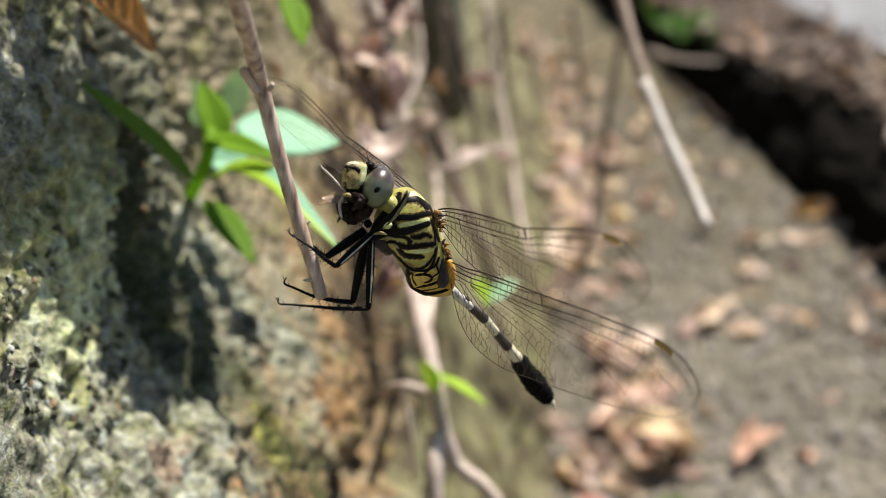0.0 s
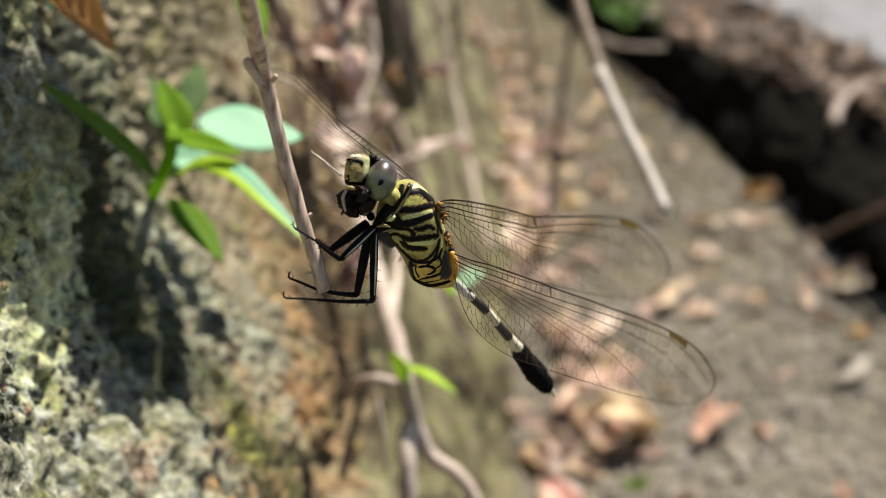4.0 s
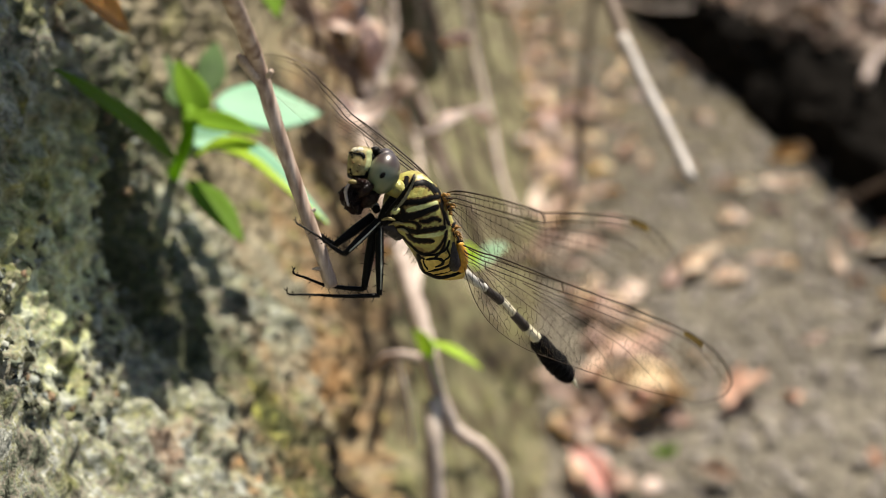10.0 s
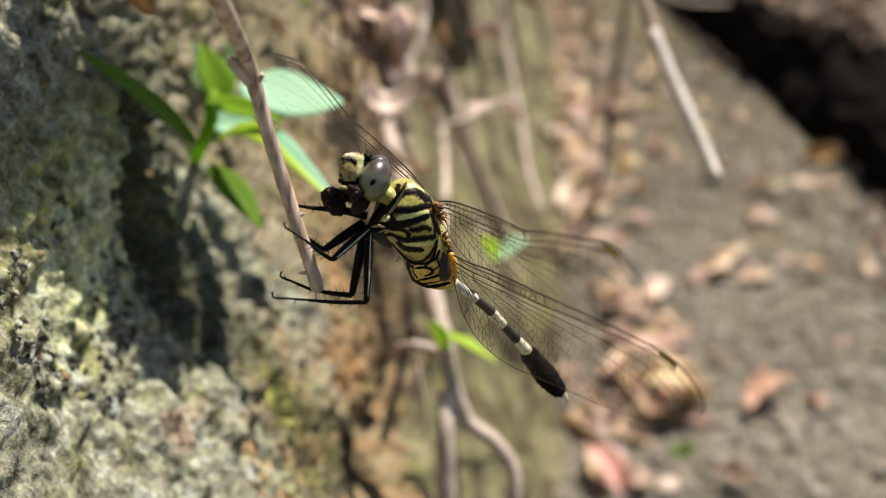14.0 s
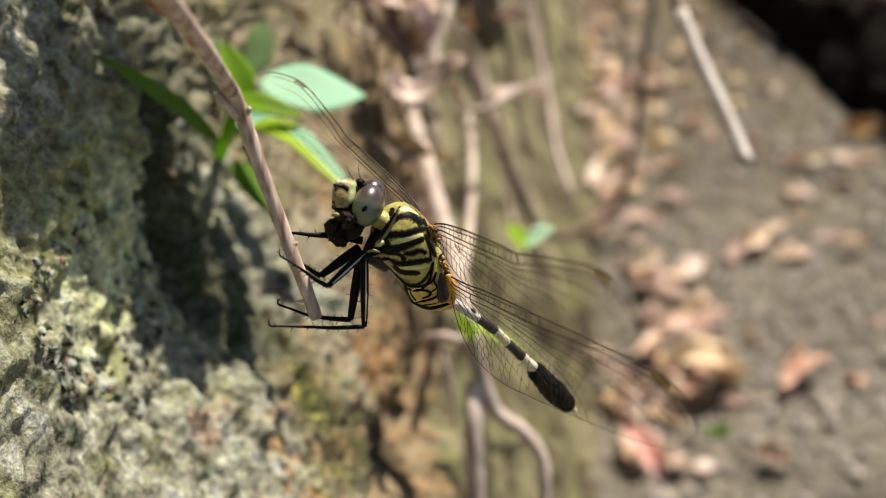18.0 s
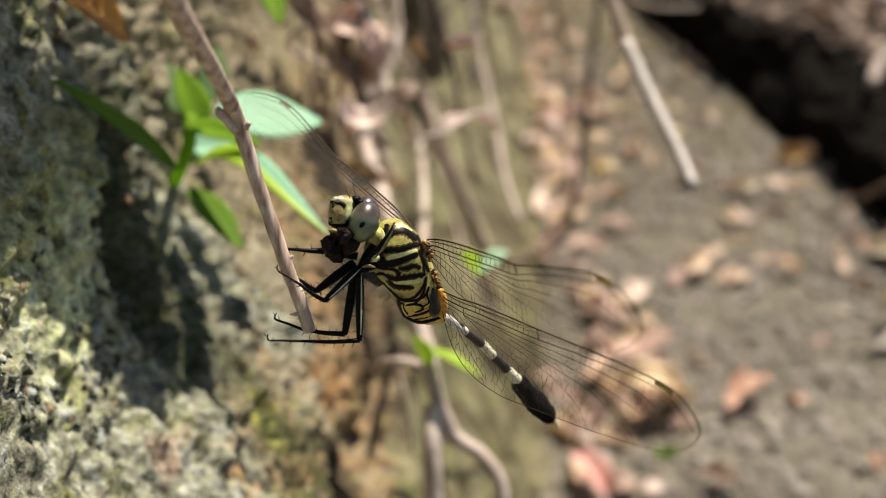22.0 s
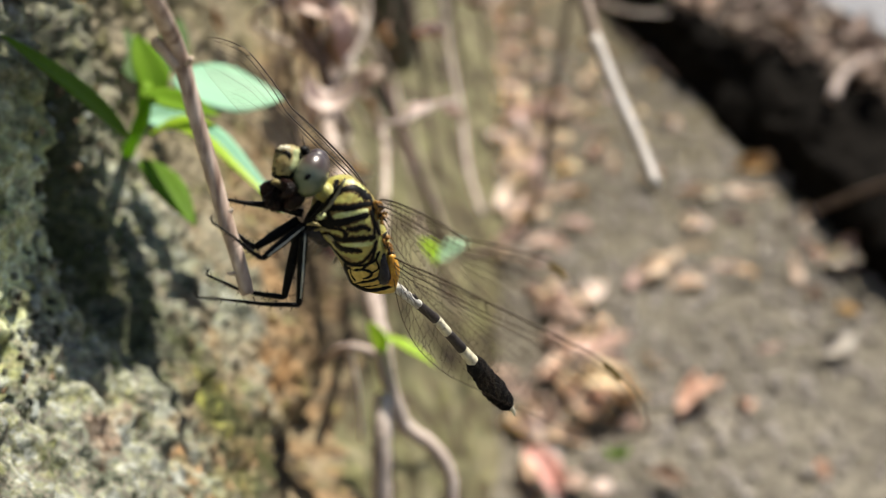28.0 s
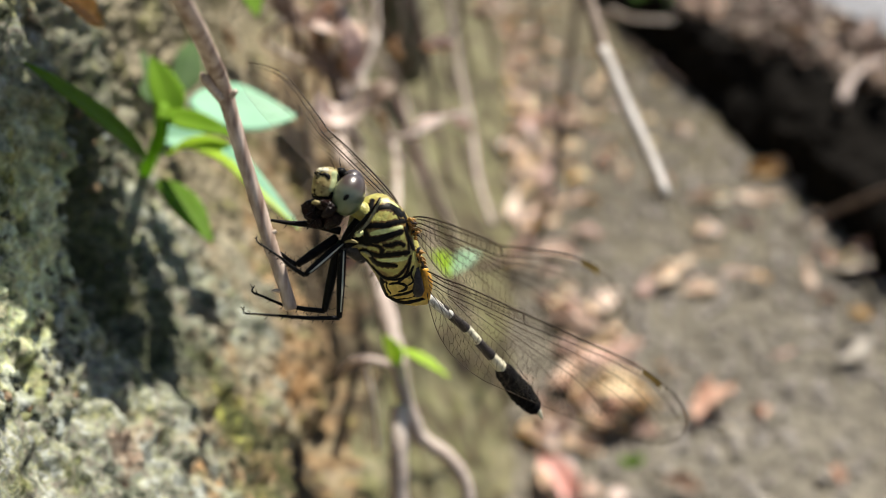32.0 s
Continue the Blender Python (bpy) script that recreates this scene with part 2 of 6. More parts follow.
col = mix(n, l, ramp(n, l, spread, [(0.30, (0, 0, 0)), (0.70, (1, 1, 1))]), col, ochre)
moss = ramp(n, l, tex(n, l, "Noise", 110, 5, warp=0.4), [(0.54, (0, 0, 0)), (0.64, (1, 1, 1))])
col = mix(n, l, math_node(n, l, "MULTIPLY", moss, 0.45), col, ramp(n, l, v3, [(0.3, (0.12, 0.13, 0.03)), (0.7, (0.31, 0.31, 0.09))]))
# stains with a shape of their own: lime moss, ochre knobs, reddish scabs
for centre, size, dark, light in (
        ((-0.0245, 0.169, 0.3175), (0.006, 0.006, 0.011), (0.17, 0.185, 0.03), (0.38, 0.38, 0.09)),
        ((-0.0235, 0.152, 0.302), (0.006, 0.006, 0.008), (0.15, 0.16, 0.04), (0.34, 0.34, 0.12)),
        ((-0.0285, 0.149, 0.3150), (0.005, 0.007, 0.007), (0.14, 0.07, 0.03), (0.50, 0.31, 0.15)),
        ((-0.0240, 0.143, 0.3060), (0.005, 0.007, 0.006), (0.20, 0.10, 0.035), (0.52, 0.31, 0.15)),
        ((-0.0385, 0.142, 0.3355), (0.006, 0.007, 0.006), (0.20, 0.12, 0.075), (0.48, 0.36, 0.27)),
        ((-0.0110, 0.205, 0.3000), (0.009, 0.014, 0.012), (0.17, 0.085, 0.03), (0.46, 0.27, 0.12)),
        ((-0.0130, 0.235, 0.3150), (0.009, 0.016, 0.012), (0.24, 0.14, 0.06), (0.55, 0.36, 0.19)),
        ((-0.0530, 0.148, 0.3950), (0.004, 0.006, 0.006), (0.16, 0.14, 0.02), (0.40, 0.34, 0.07))):
    col = mix(n, l, spot(n, l, centre, size, v2), col, ramp(n, l, v3, [(0.35, dark), (0.62, light)]))
col = mix(n, l, 0.85, col, ramp(n, l, v3, [(0.33, (0.2, 0.2, 0.19)), (0.47, (0.74, 0.74, 0.74)), (0.66, (1.30, 1.30, 1.26))]), "MULTIPLY")
# fill light painted on the shaded near rock as paler colour; olive moss above
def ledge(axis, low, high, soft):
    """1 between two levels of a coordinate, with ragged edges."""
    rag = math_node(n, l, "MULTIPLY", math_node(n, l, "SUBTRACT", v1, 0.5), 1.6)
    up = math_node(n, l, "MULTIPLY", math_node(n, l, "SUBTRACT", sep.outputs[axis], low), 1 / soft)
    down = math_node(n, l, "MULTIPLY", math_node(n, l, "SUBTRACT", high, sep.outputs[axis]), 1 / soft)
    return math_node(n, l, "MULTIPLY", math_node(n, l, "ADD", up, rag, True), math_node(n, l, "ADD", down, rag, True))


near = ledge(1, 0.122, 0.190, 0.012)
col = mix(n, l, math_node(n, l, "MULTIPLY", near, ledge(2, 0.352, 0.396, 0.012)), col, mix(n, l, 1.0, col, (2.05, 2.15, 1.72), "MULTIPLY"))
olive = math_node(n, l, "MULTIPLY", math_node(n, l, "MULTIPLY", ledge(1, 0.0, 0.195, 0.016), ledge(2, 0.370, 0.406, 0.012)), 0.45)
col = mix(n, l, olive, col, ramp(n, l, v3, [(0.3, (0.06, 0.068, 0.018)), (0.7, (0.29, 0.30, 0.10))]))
# dark moss along the upright cleft, its shade deepened in the colour too
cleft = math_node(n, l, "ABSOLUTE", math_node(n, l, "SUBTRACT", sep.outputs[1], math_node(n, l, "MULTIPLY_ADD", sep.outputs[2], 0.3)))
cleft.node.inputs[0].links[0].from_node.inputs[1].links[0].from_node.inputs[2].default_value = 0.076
moss_and_shade = math_node(n, l, "ADD", math_node(n, l, "MULTIPLY", cleft, -25.0), math_node(n, l, "MULTIPLY", math_node(n, l, "SUBTRACT", v2, 0.5), 1.8))
moss_and_shade = math_node(n, l, "ADD", moss_and_shade, math_node(n, l, "MULTIPLY", math_node(n, l, "SUBTRACT", sep.outputs[2], 0.345), 4.0, True))
moss_and_shade = math_node(n, l, "SUBTRACT", moss_and_shade, math_node(n, l, "MULTIPLY", math_node(n, l, "SUBTRACT", sep.outputs[2], 0.388), 40.0, True))
col = mix(n, l, ramp(n, l, math_node(n, l, "ADD", moss_and_shade, 0.5), [(0.18, (0, 0, 0)), (0.5, (0.9, 0.9, 0.9))]), col, ramp(n, l, v3, [(0.3, (0.012, 0.016, 0.005)), (0.7, (0.075, 0.085, 0.03))]))
col = shaded_earth(n, l, col, v1, v3)
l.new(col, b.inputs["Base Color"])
bump(n, l, b, math_node(n, l, "ADD", v3, math_node(n, l, "MULTIPLY", crumb, 0.8)), 0.5, 0.003)

m, n, l, b = shader("kerb_litter", 0.7, 0.0, 0.3)
isl = n.new("ShaderNodeNewGeometry").outputs["Random Per Island"]
l.new(ramp(n, l, isl, [(0.0, (0.07, 0.045, 0.03)), (0.4, (0.20, 0.135, 0.10)), (0.75, (0.36, 0.28, 0.22)), (1.0, (0.50, 0.42, 0.36))]), b.inputs["Base Color"])
# crumbs of lichen: each flake has its own tint
m, n, l, b = shader("lichen_flake", 0.9, 0.0, 0.2)
isl = n.new("ShaderNodeNewGeometry").outputs["Random Per Island"]
col = ramp(n, l, isl, [(0.0, (0.08, 0.085, 0.055)), (0.2, (0.19, 0.215, 0.16)), (0.4, (0.33, 0.36, 0.32)), (0.6, (0.44, 0.46, 0.40)), (0.74, (0.24, 0.25, 0.12)), (0.80, (0.36, 0.34, 0.24)), (0.88, (0.34, 0.24, 0.15)), (0.95, (0.07, 0.05, 0.035))], "CONSTANT")
col = mix(n, l, 0.6, col, ramp(n, l, tex(n, l, "Noise", 900, 3), [(0.3, (0.45, 0.45, 0.45)), (0.7, (1.05, 1.05, 1.05))]), "MULTIPLY")
l.new(col, b.inputs["Base Color"])
m, n, l, b = shader("mossy_clay", 0.85, 0.0, 0.2)
c1 = tex(n, l, "Noise", 26, 5, warp=0.8)
c2 = tex(n, l, "Noise", 110, 5, rough=0.7)
col = ramp(n, l, c1, [(0.38, (0.022, 0.016, 0.011)), (0.47, (0.10, 0.08, 0.048)), (0.56, (0.165, 0.16, 0.085)), (0.68, (0.26, 0.23, 0.145))])
moss = ramp(n, l, tex(n, l, "Noise", 44, 4, warp=0.5), [(0.54, (0, 0, 0)), (0.66, (1, 1, 1))])
col = mix(n, l, math_node(n, l, "MULTIPLY", moss, 0.7), col, (0.18, 0.185, 0.07))
col = mix(n, l, 0.75, col, ramp(n, l, c2, [(0.32, (0.4, 0.38, 0.35)), (0.5, (1, 1, 1)), (0.68, (1.35, 1.3, 1.2))]), "MULTIPLY")
col = shaded_earth(n, l, col, c1, c2)
l.new(col, b.inputs["Base Color"])
bump(n, l, b, c2, 0.6, 0.003)
m, n, l, b = shader("silt", 0.9, 0.0, 0.2)
a1 = tex(n, l, "Noise", 9, 5)
a2 = tex(n, l, "Noise", 95, 5, rough=0.75)
a3 = tex(n, l, "Noise", 260, 3)
col = ramp(n, l, a1, [(0.3, (0.11, 0.098, 0.076)), (0.7, (0.21, 0.19, 0.152))])
col = mix(n, l, 0.8, col, ramp(n, l, a2, [(0.34, (0.28, 0.27, 0.255)), (0.5, (0.92, 0.92, 0.92)), (0.65, (2.1, 2.08, 2.0))]), "MULTIPLY")
# moss film where the floor stays damp, further along
spy = n.new("ShaderNodeSeparateXYZ")
l.new(n.new("ShaderNodeTexCoord").outputs["Object"], spy.inputs[0])
damp = math_node(n, l, "MULTIPLY_ADD", spy.outputs[1], 1.6)
damp.node.inputs[2].default_value = -0.95
damp = math_node(n, l, "ADD", damp, math_node(n, l, "MULTIPLY", math_node(n, l, "SUBTRACT", a1, 0.5), 1.2), True)
col = mix(n, l, damp, col, mix(n, l, 1.0, col, (0.74, 0.71, 0.56), "MULTIPLY"))
col = mix(n, l, 0.5, col, ramp(n, l, a3, [(0.3, (0.6, 0.6, 0.6)), (0.7, (1.2, 1.2, 1.2))]), "MULTIPLY")
l.new(col, b.inputs["Base Color"])
bump(n, l, b, math_node(n, l, "ADD", a2, a3), 0.7, 0.004)
# dark kerb soil, its face's shade put into a near-black base colour
grained("shaded_soil", (0.003, 0.0026, 0.002), (0.012, 0.010, 0.008), 30, 0.95, 6.0, 0.8, 0.004, spec=0.05)
grained("litter_bed", (0.02, 0.015, 0.011), (0.17, 0.125, 0.095), 42, 0.9, 4.0, 0.9, 0.006)
grained("asphalt", (0.17, 0.17, 0.18), (0.28, 0.28, 0.295), 12, 0.8, 30.0, 0.5, 0.002)
grained("pebble", (0.36, 0.325, 0.275), (0.72, 0.67, 0.60), 50, 0.8, 6.0, 0.4, 0.001, vary=0.5)
grained("root_bark", (0.50, 0.395, 0.33), (0.80, 0.69, 0.60), 120, 0.8, 5.0, 0.5, 0.0006, vary=0.25)
grained("dark_vine", (0.07, 0.045, 0.035), (0.19, 0.13, 0.10), 120, 0.8, 5.0, 0.5, 0.0006, vary=0.25)
grained("dark_moss_bark", (0.08, 0.08, 0.055), (0.22, 0.215, 0.15), 60, 0.9, 5.0, 0.6, 0.002)
grained("pale_stalk", (0.55, 0.49, 0.43), (0.80, 0.75, 0.70), 90, 0.6, 6.0, 0.3, 0.0004)
grained("stalk_sheath", (0.24, 0.18, 0.13), (0.42, 0.33, 0.26), 90, 0.7, 6.0, 0.3, 0.0004)
leafy("dead_leaf", (0.42, 0.29, 0.20), (0.73, 0.58, 0.47), 70, 0.55, 0.25, 0.3)
leafy("pink_leaf", (0.46, 0.31, 0.24), (0.72, 0.57, 0.49), 70, 0.5, 0.25, 0.2)
leafy("brown_leaf", (0.16, 0.09, 0.06), (0.42, 0.29, 0.22), 70, 0.55, 0.2, 0.3)
leafy("green_leaf", (0.19, 0.34, 0.02), (0.27, 0.44, 0.04), 60, 0.55, 0.5, 0.0, 0.15)
leafy("mid_leaf", (0.10, 0.20, 0.012), (0.16, 0.29, 0.025), 60, 0.55, 0.5, 0.0, 0.12)
leafy("lime_leaf", (0.36, 0.52, 0.03), (0.48, 0.62, 0.06), 60, 0.45, 0.5)
# brighter copy of ochre_leaf, its sunlit look put into the colour
leafy("lit_ochre_leaf", (0.44, 0.25, 0.07), (0.64, 0.40, 0.13), 70, 0.5, 0.65)
leafy("ochre_leaf", (0.30, 0.17, 0.05), (0.48, 0.30, 0.10), 70, 0.6, 0.35)
leafy("orange_leaf", (0.46, 0.25, 0.16), (0.66, 0.42, 0.31), 90, 0.55, 0.25)
leafy("grey_leaf", (0.36, 0.32, 0.27), (0.52, 0.47, 0.41), 70, 0.6, 0.2)
leafy("pale_leaf", (0.62, 0.54, 0.44), (0.82, 0.75, 0.66), 70, 0.5, 0.25)
leafy("rose_leaf", (0.68, 0.38, 0.34), (0.84, 0.58, 0.53), 70, 0.5, 0.25)
leafy("blush_leaf", (0.60, 0.46, 0.42), (0.80, 0.68, 0.64), 70, 0.5, 0.25, 0.1)
leafy("tan_leaf", (0.54, 0.38, 0.26), (0.78, 0.61, 0.47), 60, 0.5, 0.25, 0.12)
leafy("stigma_amber", (0.18, 0.135, 0.075), (0.26, 0.20, 0.115), 500, 0.6, 0.6)
# the leaf's sky sheen, put into a paler, bluish base colour
leafy("sheen_leaf", (0.20, 0.44, 0.27), (0.27, 0.52, 0.35), 60, 0.6, 0.2)
leafy("mint_leaf", (0.45, 0.68, 0.50), (0.6, 0.8, 0.66), 60, 0.45, 0.2)
leafy("dark_green_leaf", (0.05, 0.11, 0.02), (0.09, 0.18, 0.035), 60, 0.75, 0.35)
leafy("grass_green", (0.10, 0.22, 0.03), (0.2, 0.36, 0.06), 60, 0.4, 0.4)


def part(name, bm, material, parent=None, label="", smooth=True):
    """Links a bmesh as one mesh object under its thing."""
    me = bpy.data.meshes.new(name)
    bm.to_mesh(me)
    bm.free()
    return link_mesh(name, me, material, parent, label, smooth)


def link_mesh(name, me, material, parent=None, label="", smooth=True):
    me.materials.append(MATS[material])
    if smooth:
        me.polygons.foreach_set("use_smooth", [True] * len(me.polygons))
    ob = new(name, me)
    ob.parent = parent
    return tagged(ob, label)


def spline(points, steps):
    """Catmull-Rom through the points (tuples of any length)."""
    p = np.array(points, float)
    p = np.vstack([2 * p[0] - p[1], p, 2 * p[-1] - p[-2]])
    out = []
    for i in range(1, len(p) - 2):
        for k in range(steps):
            t = k / steps
            a, b2, c, d = p[i - 1:i + 3]
            out.append(0.5 * (2 * b2 + (c - a) * t + (2 * a - 5 * b2 + 4 * c - d) * t * t + (3 * b2 - a - 3 * c + d) * t ** 3))
    out.append(p[-2])
    return np.array(out)


def tube(bm, path, radii, sides=8, rough=0.0, seed=0, flat=1.0, up=(0, 0, 1)):
    """A closed tube along a path, with a radius at each point."""
    path = [Vector(p) for p in path]
    rnd = random.Random(seed)
    rings, ref = [], Vector(up)
    for i, p in enumerate(path):
        d = (path[min(i + 1, len(path) - 1)] - path[max(i - 1, 0)]).normalized()
        u = ref.cross(d)
        if u.length < 1e-3:
            u = Vector((1, 0.3, 0.2)).cross(d)
        u.normalize()
        w = d.cross(u)
        ref = w
        r = radii[i] if not isinstance(radii, (int, float)) else radii
        rings.append([bm.verts.new(p + (u * math.cos(2 * math.pi * k / sides) + w * math.sin(2 * math.pi * k / sides) * flat) * r * (1 + rough * (rnd.random() - 0.5))) for k in range(sides)])
    for a, b2 in zip(rings, rings[1:]):
        for k in range(sides):
            bm.faces.new((a[k], a[(k + 1) % sides], b2[(k + 1) % sides], b2[k]))
    bm.faces.new(rings[0][::-1])
    bm.faces.new(rings[-1])


def ball(bm, centre, radii, turn=None, rings=14, sides=20, power=1.0):
    """An ellipsoid."""
    r = turn or Matrix.Identity(3)
    c = Vector(centre)
    pts = []
    for i in range(1, rings):
        a = math.pi * i / rings
        pts.append([bm.verts.new(c + r @ Vector((radii[0] * math.sin(a) ** power * math.cos(2 * math.pi * k / sides), radii[1] * math.sin(a) ** power * math.sin(2 * math.pi * k / sides), radii[2] * math.cos(a)))) for k in range(sides)])
    top, low = bm.verts.new(c + r @ Vector((0, 0, radii[2]))), bm.verts.new(c + r @ Vector((0, 0, -radii[2])))
    for a, b2 in zip(pts, pts[1:]):
        for k in range(sides):
            bm.faces.new((a[k], b2[k], b2[(k + 1) % sides], a[(k + 1) % sides]))
    for k in range(sides):
        bm.faces.new((top, pts[0][k], pts[0][(k + 1) % sides]))
        bm.faces.new((low, pts[-1][(k + 1) % sides], pts[-1][k]))


def blade(bm, length, width, curl=0.2, fold=0.15, tip=1.0, thick=0.00025, nu=12, nv=6, wave=0.0, seed=0, sweep=0.0):
    """A leaf blade along +x, its face up, with thickness; curl bends it along, fold across."""
    rnd = random.Random(seed)
    ph = rnd.random() * 6
    rows = {}
    for side in (0, 1):
        for i in range(nu + 1):
            u = i / nu
            half = width / 2 * max(0.03, math.sin(math.pi * u ** (0.8 / tip)) ** 0.8)
            for j in range(nv + 1):
                v = 2 * j / nv - 1
                a = curl * (u - 0.15)
                z = -length * a * u * 0.8 + abs(v) * half * fold * 2 + wave * width * math.sin(ph + 9 * u + 2.3 * v) * abs(v)
                rows[side, i, j] = bm.verts.new((length * u * (1 - 0.2 * a * a), v * half + sweep * length * u * u, z - side * thick))
    for i in range(nu):
        for j in range(nv):
            q = [(i, j), (i + 1, j), (i + 1, j + 1), (i, j + 1)]
            bm.faces.new([rows[0, a, b2] for a, b2 in q])
            bm.faces.new([rows[1, a, b2] for a, b2 in q[::-1]])
    for i in range(nu):
        bm.faces.new((rows[0, i, 0], rows[1, i, 0], rows[1, i + 1, 0], rows[0, i + 1, 0]))
        bm.faces.new((rows[0, i, nv], rows[0, i + 1, nv], rows[1, i + 1, nv], rows[1, i, nv]))
    for j in range(nv):
        bm.faces.new((rows[0, 0, j], rows[0, 0, j + 1], rows[1, 0, j + 1], rows[1, 0, j]))
        bm.faces.new((rows[0, nu, j], rows[1, nu, j], rows[1, nu, j + 1], rows[0, nu, j + 1]))


def sheet(name, us, vs, place, material, label="", kind=""):
    """A surface over two runs of parameters."""
    verts = [place(u, v) for u in us for v in vs]
    k = len(vs)
    faces = [(i * k + j, (i + 1) * k + j, (i + 1) * k + j + 1, i * k + j + 1) for i in range(len(us) - 1) for j in range(k - 1)]
    me = bpy.data.meshes.new(name)
    me.from_pydata(verts, [], faces)
    ob = link_mesh(name, me, material)
    return tagged(ob, label, "", "", kind)

# ---- the trough: floor, rock bank, kerb, road ----
def nz(x, y, z, s):
    return noise.noise(Vector((x * s, y * s, z * s)))


def lin(a, b, k):
    return [a + (b - a) * i / (k - 1) for i in range(k)]


far = [0.62 * 1.22 ** i for i in range(1, 42)]


def floor_at(x, y):
    return 0.006 * nz(x, y, 0, 9) + 0.004 * nz(x, y, 3, 38) + 0.0028 * nz(x, y, 5, 95) + 0.0022 * nz(x, y, 8, 190)


xs = [-300, -60, -8, -1] + lin(-0.1, 0.1, 20)[:-1] + lin(0.1, 0.62, 240)[:-1] + lin(0.62, 0.78, 20) + [1.2, 2.0, 6, 40, 300]
ys = [-300, -40, -3] + lin(0.1, 1.0, 380)[:-1] + lin(1.0, 1.6, 120) + [1.6 * 1.25 ** i for i in range(1, 24)]
sheet("ground", ys, xs, lambda y, x: (x, y, floor_at(x, y) if abs(x) < 1 and y < 2 else 0.0), "silt", "grey-brown dried silt floor of the trough", "structure")

PROFILE = [(0.150, -0.02), (0.128, 0.004), (0.088, 0.07), (0.040, 0.15), (0.020, 0.22), (-0.001, 0.285), (-0.024, 0.325), (-0.043, 0.356), (-0.050, 0.40), (-0.066, 0.46), (-0.12, 0.56), (-0.3, 0.64)]
CURVE = spline(PROFILE, 14)


def bank_at(s, y):
    """The bank's surface at a step of its profile and a way along it."""
    k = min(int(s), len(CURVE) - 2)
    x, z = CURVE[k] + (CURVE[k + 1] - CURVE[k]) * (s - k)
    dx, dz = CURVE[k + 1] - CURVE[k]
    q = math.hypot(dx, dz)
    out = (dz / q, -dx / q)
    rise = min(1, max(0, (z - 0.19) / 0.06))
    d = rise * (0.004 * nz(0, y, z, 15) * min(1.0, max(0.2, (y - 0.1) / 0.08)) + 0.003 * nz(x, y, z + 7, 38) + 0.0017 * (0.45 - abs(nz(x, y, z, 110)) * 1.7) + 0.0021 * nz(x, y, z, 200) + 0.0017 * nz(x, y, z, 400) + 0.0010 * nz(x, y, z, 700)) + (1 - rise) * (0.008 * nz(x, y, z, 14) + 0.004 * nz(x, y * 0.8, z, 50) + 0.002 * nz(x, y, z, 120))
    d = d * min(1.0, max(0.35, (y - 0.06) / 0.09)) - rise * 0.009 * min(1.0, max(0.0, (0.25 - y) / 0.13))
    # the shaded gap under the rock
    d -= 0.030 * math.exp(-((z - 0.262 - 0.03 * nz(0, y, 0, 9) - 0.012 * nz(0, y, 4, 40)) / 0.013) ** 2)
    # an upright cleft and the boss beside it
    d -= rise * 0.021 * math.exp(-((y - 0.184 - 0.45 * (z - 0.378)) / 0.008) ** 2) * max(0, min(1, (z - 0.33) / 0.03))
    # the foot of the slope runs aslant, away from the rock as it goes on
    aslant = 0.165 * (min(max(y, 0.2), 1.6) - 0.56) * max(0.0, 1 - max(0.0, z) / 0.2)
    return (x + out[0] * d + aslant, y, z + out[1] * d)


ws = lin(82, 100, 70)[:-1] + lin(100, 138, 200)[:-1] + lin(138, 11 * 14 - 1, 20)
wy = [-60, -20, -6, -2, -0.8, -0.4] + lin(-0.2, 0.085, 60)[:-1] + lin(0.085, 0.30, 300)[:-1] + lin(0.30, 0.36, 40)[:-1] + lin(0.36, 0.6, 90) + [0.6 * 1.16 ** i for i in range(1, 36)]
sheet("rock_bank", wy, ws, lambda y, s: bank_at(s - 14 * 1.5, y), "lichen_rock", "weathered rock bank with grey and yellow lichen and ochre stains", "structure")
cs = lin(0, 61, 110)
sheet("clay_slope", wy, cs, lambda y, s: bank_at(s, y), "mossy_clay", "smooth greenish clay slope at the foot of the rock bank", "structure")

sheet("bank_top", wy, [0, 0.3, 1, 4, 20, 200], lambda y, u: (bank_at(11 * 14 - 22, y)[0] - u, y, bank_at(11 * 14 - 22, y)[2] + 0.03 * min(1, u)), "mossy_clay", "mossy soil on top of the rock bank", "structure")


def litter_edge(y):
    """How far the litter bed draws back from the kerb's edge."""
    return min(0.07, max(-0.045, 0.01 + 0.2 * (1.2 - y)))


def kerb_at(u, y):
    """The kerb of soil: its face, its crumbled edge and its top."""
    run = ((0.557, -0.02), (0.566, 0.05), (0.585, 0.085), (0.63, 0.10), (0.67, 0.115), (0.74, 0.125), (0.86, 0.125))
    x = float(np.interp(u, range(7), [r[0] for r in run]))
    z = float(np.interp(u, range(7), [r[1] for r in run]))
    w = min(1.0, 0.3 + u)
    x += litter_edge(y) * float(np.interp(u, range(7), (0, 0, 0.5, 1, 0.8, 0.3, 0)))
    return (x + w * 0.02 * nz(x, y, z, 8) + w * 0.013 * nz(x, y, z, 34) + w * 0.005 * nz(x, y, z, 90), y, z + w * 0.022 * nz(x, y, z + 4, 10) + w * 0.010 * nz(x, y, z, 42) + w * 0.004 * nz(x, y, z, 120))


